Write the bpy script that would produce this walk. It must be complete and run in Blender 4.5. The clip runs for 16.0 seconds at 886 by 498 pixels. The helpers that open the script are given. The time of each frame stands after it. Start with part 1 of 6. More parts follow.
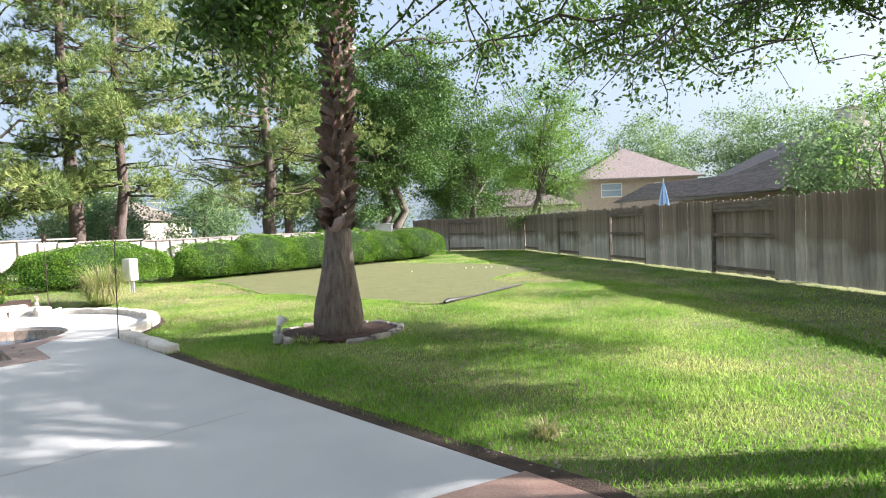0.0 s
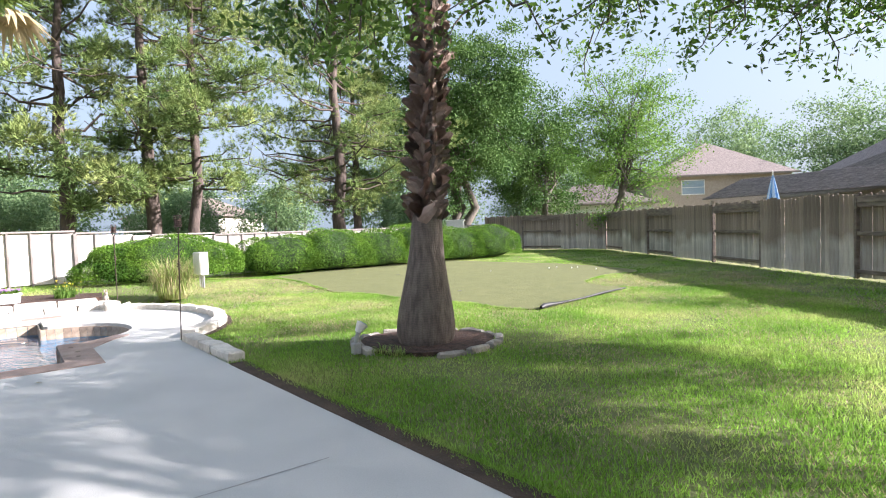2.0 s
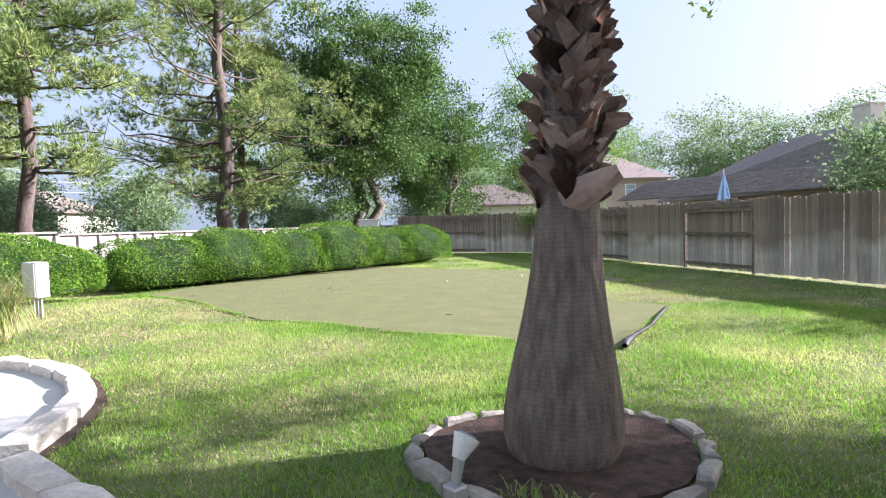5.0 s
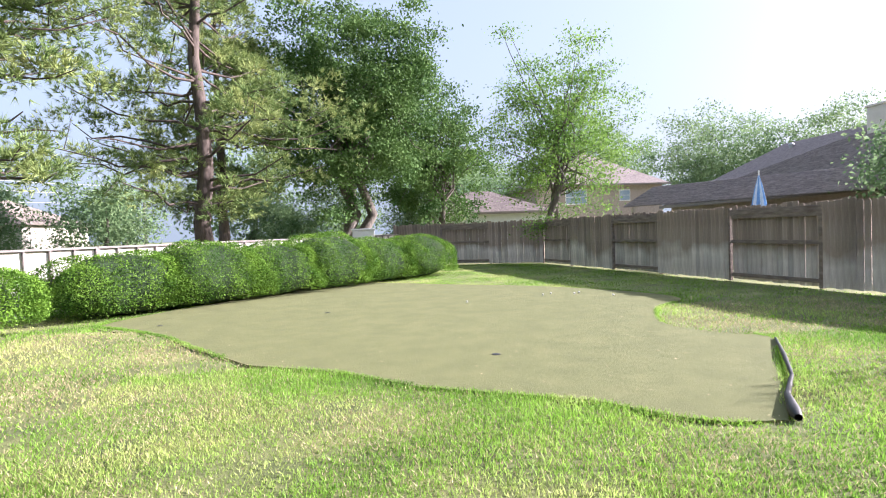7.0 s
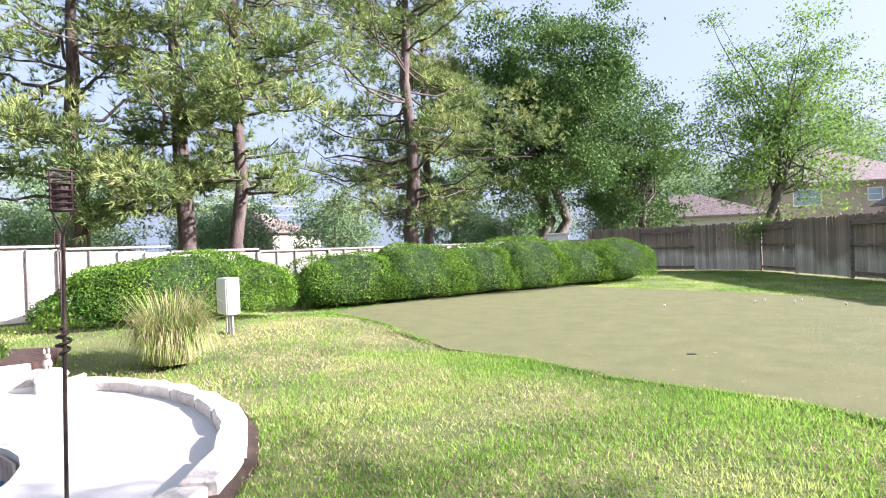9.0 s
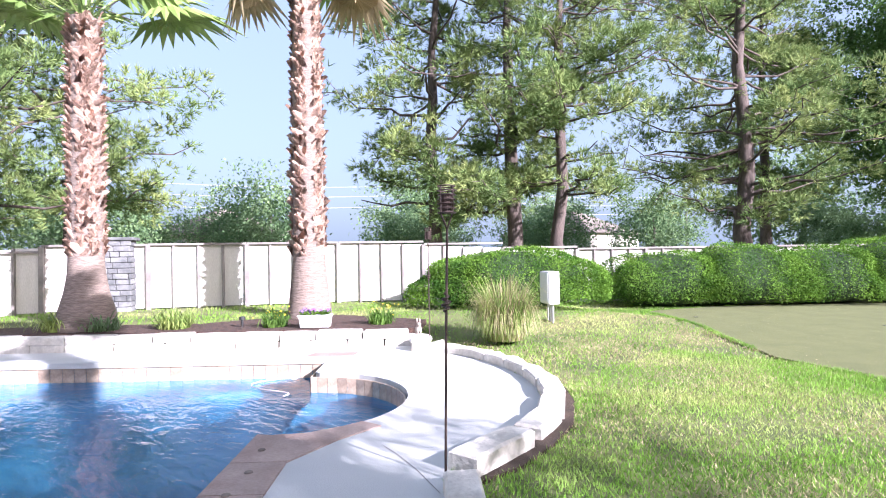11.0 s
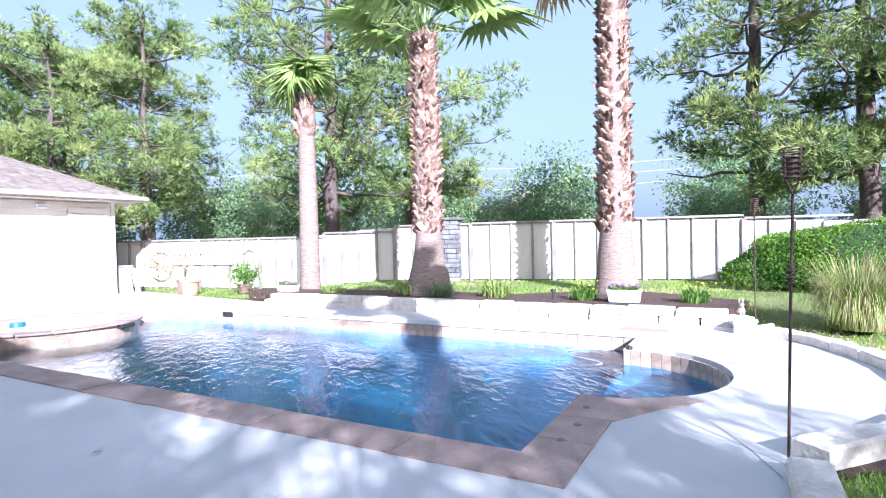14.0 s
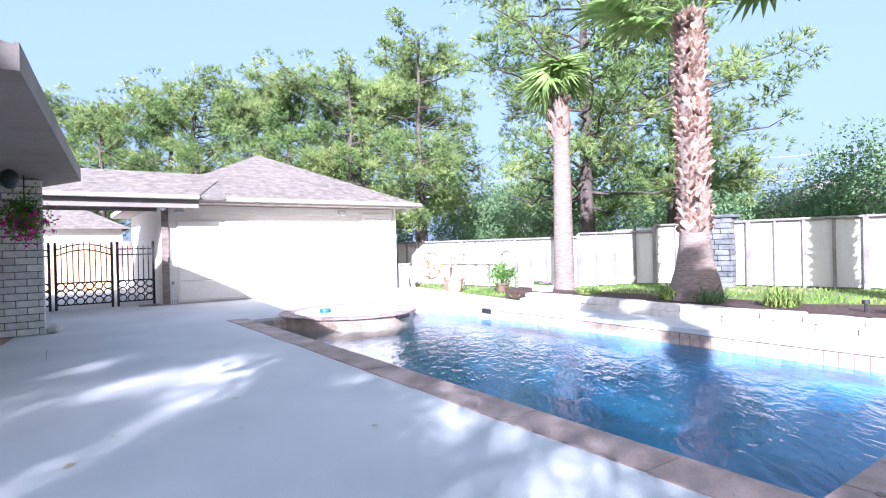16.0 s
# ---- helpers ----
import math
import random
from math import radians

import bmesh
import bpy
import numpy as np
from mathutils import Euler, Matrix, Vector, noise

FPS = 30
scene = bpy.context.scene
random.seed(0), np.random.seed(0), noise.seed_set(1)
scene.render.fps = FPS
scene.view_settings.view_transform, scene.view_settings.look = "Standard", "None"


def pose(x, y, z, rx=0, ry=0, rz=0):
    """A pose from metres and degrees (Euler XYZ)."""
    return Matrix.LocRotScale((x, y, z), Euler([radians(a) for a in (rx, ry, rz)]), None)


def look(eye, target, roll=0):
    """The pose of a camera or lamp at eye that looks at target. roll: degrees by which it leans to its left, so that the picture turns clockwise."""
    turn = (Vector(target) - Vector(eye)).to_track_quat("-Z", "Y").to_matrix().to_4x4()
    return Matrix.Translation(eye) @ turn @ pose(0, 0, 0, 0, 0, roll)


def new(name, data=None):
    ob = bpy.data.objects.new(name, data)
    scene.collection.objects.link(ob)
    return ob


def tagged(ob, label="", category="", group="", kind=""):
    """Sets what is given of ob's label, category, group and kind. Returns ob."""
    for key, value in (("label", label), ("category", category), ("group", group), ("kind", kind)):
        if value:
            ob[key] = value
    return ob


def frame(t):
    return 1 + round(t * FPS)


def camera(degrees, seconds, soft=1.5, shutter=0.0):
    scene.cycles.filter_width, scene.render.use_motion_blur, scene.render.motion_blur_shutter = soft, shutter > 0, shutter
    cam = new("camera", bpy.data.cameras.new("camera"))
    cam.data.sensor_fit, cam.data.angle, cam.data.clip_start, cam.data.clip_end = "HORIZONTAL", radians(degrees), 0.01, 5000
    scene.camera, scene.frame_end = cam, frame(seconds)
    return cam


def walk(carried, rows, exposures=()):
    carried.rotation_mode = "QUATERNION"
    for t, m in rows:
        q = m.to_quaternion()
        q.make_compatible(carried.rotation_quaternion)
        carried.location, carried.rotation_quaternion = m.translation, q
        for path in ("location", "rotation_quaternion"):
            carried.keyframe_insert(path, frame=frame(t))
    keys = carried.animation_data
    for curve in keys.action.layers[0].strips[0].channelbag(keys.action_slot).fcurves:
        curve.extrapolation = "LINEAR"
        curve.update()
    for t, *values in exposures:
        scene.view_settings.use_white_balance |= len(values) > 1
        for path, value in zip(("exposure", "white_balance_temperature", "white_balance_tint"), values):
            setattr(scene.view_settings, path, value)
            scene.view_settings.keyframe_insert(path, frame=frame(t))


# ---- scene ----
cam = camera(77.3, 16.0, soft=1.1)
EXPOSURES = [(0, 1.78, 6150, 18), (5, 1.8, 5850, 26), (8, 1.9, 5950, 28), (9.5, 1.9, 5800, 30), (12, 1.84, 5400, 28), (16, 1.83, 5150, 24)]
PATH = [
    (0, (-0.038, 0.013, 1.569), (-0.036, 2.011, 1.481), -2.5),
    (0.5, (0.114, 0.322, 1.568), (0.067, 2.319, 1.484), -2.5),
    (1, (0.022, 0.588, 1.546), (-0.155, 2.578, 1.464), -2.4),
    (1.5, (-0.274, 0.917, 1.51), (-0.528, 2.899, 1.429), -2.1),
    (2, (-0.616, 1.392, 1.485), (-0.84, 3.378, 1.401), -2.0),
    (2.5, (-1.011, 1.955, 1.478), (-1.192, 3.945, 1.391), -1.9),
    (3, (-1.38, 2.593, 1.47), (-1.465, 4.59, 1.383), -1.8),
    (3.5, (-1.716, 3.252, 1.466), (-1.743, 5.25, 1.383), -1.8),
    (4, (-2.109, 3.874, 1.46), (-2.108, 5.872, 1.376), -1.8),
    (4.5, (-2.455, 4.452, 1.46), (-2.335, 6.446, 1.371), -1.6),
    (5, (-2.767, 5.009, 1.466), (-2.539, 6.994, 1.375), -1.6),
    (5.2, (-2.858, 5.221, 1.471), (-2.594, 7.201, 1.38), -1.6),
    (7.5, (-3.280, 7.390, 1.548), (-2.991, 9.368, 1.487), -2.1),
    (8, (-3.290, 7.241, 1.501), (-2.997, 9.218, 1.435), -2.0),
    (8.5, (-3.292, 6.984, 1.424), (-3.281, 8.984, 1.398), -1.9),
    (9, (-3.186, 6.812, 1.389), (-3.593, 8.77, 1.381), -2.2),
    (9.5, (-3.089, 6.612, 1.384), (-3.849, 8.462, 1.387), -2.2),
    (11.8, (-2.838, 6.229, 1.318), (-4.41, 7.464, 1.322), -0.8),
    (12, (-2.825, 6.204, 1.311), (-4.441, 7.382, 1.307), -0.9),
    (12.5, (-2.805, 6.155, 1.276), (-4.534, 7.16, 1.262), -1.0),
    (13, (-2.798, 6.099, 1.292), (-4.603, 6.96, 1.26), -1.6),
    (13.5, (-2.786, 6.077, 1.297), (-4.653, 6.795, 1.261), -1.4),
    (14, (-2.808, 6.041, 1.304), (-4.728, 6.601, 1.269), -1.3),
    (14.5, (-2.813, 5.962, 1.323), (-4.781, 6.318, 1.292), -1.3),
    (15, (-2.864, 5.893, 1.3), (-4.858, 6.045, 1.277), -1.3),
    (15.5, (-2.91, 5.932, 1.291), (-4.909, 5.87, 1.275), -1.3),
    (16, (-2.927, 6.071, 1.288), (-4.899, 5.735, 1.279), -1.4),
]
walk(cam, [(t, look(eye, target, roll)) for t, eye, target, roll in PATH],
     exposures=EXPOSURES)

SUN, SKY = 5.0, 0.06
HAZE = (4.6, 5.7, 6.3)
GREEN_Z = 0.0
JOINTS = [[(-6.2 + 0.4 * i, 1.95 + 0.13 * i + 0.012 * i * i) for i in range(12)], [(-5.95, 8.85), (-5.75, 8.8), (-5.45, 8.7), (-5.1, 8.55)],
          [(-9.5, -0.6), (-8.9, 0.0), (-8.4, 0.2), (-7.6, 0.2)]]
BALLS = [(-1.1, 18.8), (0.75, 19.3), (1.0, 19.5), (1.45, 19.2), (1.65, 19.4), (2.1, 18.6)]
CUPS = [(-1.68, 13.85), (-7.0, 18.0), (-4.0, 18.5)]
PINE_ROWS = [(-14.7, 22.2, 0, 0, 1.0), (-12.9, 22.6, 2, 40, 0.9), (-9.6, 31.3, 3, 120, 1.0), (-10.5, 38.0, 0, 250, 1.0), (-17.3, 21.0, 1, 300, 1.1),
             (-24.0, 7.9, 5, 30, 1.0), (-25.2, 11.3, 0, 150, 1.0), (-30.5, 0.3, 0, 80, 0.8), (-33.0, -3.5, 4, 210, 0.95), (-34.0, -9.5, 4, 330, 0.95), (-33.0, -15.5, 4, 10, 0.95), (-33.0, -22.0, 4, 60, 0.95), (-29.5, -3.0, 4, 300, 0.9), (-31.0, -7.0, 4, 20, 0.92), (-31.0, -12.5, 4, 140, 0.92), (-30.5, -18.0, 4, 200, 0.85), (-36.0, -1.0, 4, 10, 1.1)]
FAR_TREES = [(-34, 34, 0, 0.6), (-28, 42, 70, 0.6), (-20, 46, 140, 0.65), (-40, 24, 200, 0.65), (-44, 14, 260, 0.7), (-46, 4, 320, 0.75), (-34, 14, 30, 0.6), (-44, -6, 90, 0.8), (-12, 52, 150, 1.0), (18.6, 25.4, 200, 0.68), (14, 80, 20, 1.2), (-38, 40, 45, 1.0), (-7.5, 44, 10, 0.42), (-4.5, 43, 80, 0.55), (-25, 62, 220, 0.8), (0.8, 50.5, 300, 0.6), (-9.5, 49, 40, 0.5), (7.5, 70, 20, 1.1), (-36, 60, 70, 0.9), (-41, 8, 15, 0.84), (-38, 18, 75, 0.56), (-37, 25, 135, 0.76), (-42, 1, 190, 0.58), (-31, 36, 250, 0.58), (-24, 40, 310, 0.6), (-38, 3.5, 100, 0.5)]
OAK_XY = (7.0, 3.12)
# unseen oak clumps, each set back along the sun from its wanted shadow
CROWN = np.random.default_rng(77).random((300, 3))
SHADE_DECK = [(x + 2.1 * z, y, z, 0.4, 9, 26) for x, y, z in CROWN[:200] * [12.4, 7.0, 4.6] + [-11.4, -1.8, 5.1] if ((x + 2.1 * z - 8.0) / 6.6) ** 2 + ((y - 3.5) / 5.3) ** 2 < 1 and (x < -4.5 or z < 5.9) and not (x > -1.5 and y < 4.2)][:38]
SHADE_LAWN = [(x + 2.1 * z, y, z, 0.4, 9, 26) for x, y, z in CROWN[200:] * [5.6, 3.6, 2.4] + [-4.4, 4.7, 5.0] if x + 2.1 * z < 14.0 and x + y > 3.5][:18]
SHADE_PATIO = [(x + 2.1 * z, y, z, 0.4, 9, 26) for x, y, z in CROWN[120:136] * [4.6, 4.6, 2.2] + [-11.0, -1.8, 7.5]]
OAK_ENDS = SHADE_DECK + SHADE_LAWN + SHADE_PATIO + [(-1.9, 5.8, 4.15, 1.3, 15, 44), (-1.3, 6.2, 4.4, 0.9, 11, 44), (-2.3, 6.0, 4.25, 1.4, 11, 44),
            (2.4, 9.0, 4.2, 1.3, 26, 34), (0.8, 8.6, 4.3, 1.3, 24, 34), (-0.6, 8.0, 4.2, 1.2, 18, 34), (3.8, 9.4, 4.4, 1.3, 24, 34), (5.8, 9.4, 4.4, 1.3, 20, 34),
            (1.0, 6.5, 4.9, 0.6, 4, 46), (3.0, 7.6, 5.2, 0.6, 4, 46), (5.2, 7.0, 5.2, 0.6, 4, 46), (7.8, 7.6, 5.4, 0.6, 4, 46), (9.3, 5.6, 5.6, 0.6, 4, 46), (3.0, 4.6, 5.6, 0.5, 4, 46), (8.0, 3.8, 6.6, 0.5, 4, 46), (10.4, 4.4, 6.6, 0.5, 4, 46), (6.0, 5.4, 7.0, 0.5, 4, 46),
            # more ends outside the view, added to shade lawn and deck
            (11.0, 3.9, 5.8, 0.5, 4, 46), (8.6, 5.2, 4.2, 0.4, 4, 46), (8.0, 6.4, 4.1, 0.4, 4, 46), (9.8, 4.6, 5.0, 0.4, 3, 46), (7.4, 4.6, 4.0, 0.3, 3, 46), (8.4, 6.9, 3.6, 0.3, 4, 46), (8.6, 7.9, 3.7, 0.3, 4, 46), (8.5, 8.6, 4.2, 0.3, 4, 46), (9.8, 3.4, 5.0, 0.3, 4, 46), (10.8, 3.0, 5.7, 0.3, 4, 46), (12.2, 3.3, 6.4, 0.3, 4, 46), (8.2, 3.2, 4.3, 0.3, 4, 46),
            (10.6, 5.0, 5.2, 0.5, 4, 46), (9.7, 5.8, 4.6, 0.5, 4, 46), (11.6, 6.2, 5.8, 0.5, 4, 46), (10.4, 6.8, 4.8, 0.5, 4, 46), (12.0, 5.2, 6.2, 0.5, 4, 46)]

# ---- world and sun ----
SUN_AZ, SUN_EL = radians(1.0), radians(25.5)
world = bpy.data.worlds.new("sky")
scene.world = world
world.use_nodes = True
wn = world.node_tree.nodes
sky = wn.new("ShaderNodeTexSky")
sky.sky_type, sky.sun_disc = "NISHITA", False
sky.sun_elevation, sky.sun_rotation = SUN_EL, radians(90) - SUN_AZ
sky.air_density, sky.dust_density, sky.ozone_density = 1.0, 6.0, 1.0
haze = wn.new("ShaderNodeMix")
haze.data_type = "RGBA"
haze.inputs["Factor"].default_value = 0.5
haze.inputs["B"].default_value = (*HAZE, 1)
world.node_tree.links.new(sky.outputs["Color"], haze.inputs["A"])
world.node_tree.links.new(haze.outputs["Result"], wn["Background"].inputs["Color"])
wn["Background"].inputs["Strength"].default_value = SKY
sun_data = bpy.data.lights.new("sun", "SUN")
sun_data.energy, sun_data.angle, sun_data.color = SUN, radians(0.6), (1.0, 0.94, 0.85)
sun = new("sun", sun_data)
sun.matrix_world = look((30, 0, 20), (30 - math.cos(SUN_AZ) * math.cos(SUN_EL), -math.sin(SUN_AZ) * math.cos(SUN_EL), 20 - math.sin(SUN_EL)))
rng = np.random.default_rng(7)


# ---- materials ----
def material(name, a, b=None, scale=4.0, rough=0.8, bump=0.0, bump_scale=40.0, metal=0.0, translucent=0.0,
             fine=None, per_piece=0.0, per_island=0.0, stretch=(1, 1, 1), third=None, coat=0.0, spec=0.5):
    """Two colours mixed by coarse and fine noise, with relief; per_piece varies the value of each object."""
    m = bpy.data.materials.new(name)
    m.use_nodes = True
    n, l = m.node_tree.nodes, m.node_tree.links
    bs = n["Principled BSDF"]
    tc = n.new("ShaderNodeTexCoord")
    mp = n.new("ShaderNodeMapping")
    mp.inputs["Scale"].default_value = stretch
    l.new(tc.outputs["Object"], mp.inputs["Vector"])
    t1 = n.new("ShaderNodeTexNoise")
    t1.inputs["Scale"].default_value, t1.inputs["Detail"].default_value = scale, 6
    l.new(mp.outputs["Vector"], t1.inputs["Vector"])
    ramp = n.new("ShaderNodeValToRGB")
    ramp.color_ramp.elements[0].position, ramp.color_ramp.elements[1].position = 0.32, 0.68
    ramp.color_ramp.elements[0].color = (*a, 1)
    ramp.color_ramp.elements[1].color = (*(b or tuple(c * 1.15 for c in a)), 1)
    if third:
        e = ramp.color_ramp.elements.new(0.5)
        e.color = (*third, 1)
    l.new(t1.outputs["Fac"], ramp.inputs["Fac"])
    col = ramp.outputs["Color"]
    t2 = n.new("ShaderNodeTexNoise")
    t2.inputs["Scale"].default_value, t2.inputs["Detail"].default_value = fine or bump_scale, 4
    l.new(mp.outputs["Vector"], t2.inputs["Vector"])
    hsv = n.new("ShaderNodeHueSaturation")
    add = n.new("ShaderNodeMath")
    add.operation = "MULTIPLY_ADD"
    add.inputs[1].default_value, add.inputs[2].default_value = 0.5, 0.75
    l.new(t2.outputs["Fac"], add.inputs[0])
    val = add.outputs[0]
    for amount, kind, out in ((per_piece, "ShaderNodeObjectInfo", "Random"), (per_island, "ShaderNodeNewGeometry", "Random Per Island")):
        if amount:
            src = n.new(kind)
            ma = n.new("ShaderNodeMath")
            ma.operation = "MULTIPLY_ADD"
            ma.inputs[1].default_value = amount
            ma.inputs[2].default_value = 1 - amount / 2
            l.new(src.outputs[out], ma.inputs[0])
            mu = n.new("ShaderNodeMath")
            mu.operation = "MULTIPLY"
            l.new(val, mu.inputs[0])
            l.new(ma.outputs[0], mu.inputs[1])
            val = mu.outputs[0]
    l.new(val, hsv.inputs["Value"])
    l.new(col, hsv.inputs["Color"])
    l.new(hsv.outputs["Color"], bs.inputs["Base Color"])
    bs.inputs["Roughness"].default_value, bs.inputs["Metallic"].default_value = rough, metal
    bs.inputs["Coat Weight"].default_value = coat
    bs.inputs["Specular IOR Level"].default_value = spec
    if bump:
        bp = n.new("ShaderNodeBump")
        bp.inputs["Strength"].default_value, bp.inputs["Distance"].default_value = bump, 0.02
        l.new(t2.outputs["Fac"], bp.inputs["Height"])
        l.new(bp.outputs["Normal"], bs.inputs["Normal"])
    if translucent:
        tr = n.new("ShaderNodeBsdfTranslucent")
        l.new(hsv.outputs["Color"], tr.inputs["Color"])
        mix = n.new("ShaderNodeMixShader")
        mix.inputs[0].default_value = translucent
        l.new(bs.outputs[0], mix.inputs[1])
        l.new(tr.outputs[0], mix.inputs[2])
        l.new(mix.outputs[0], n["Material Output"].inputs["Surface"])
    return m


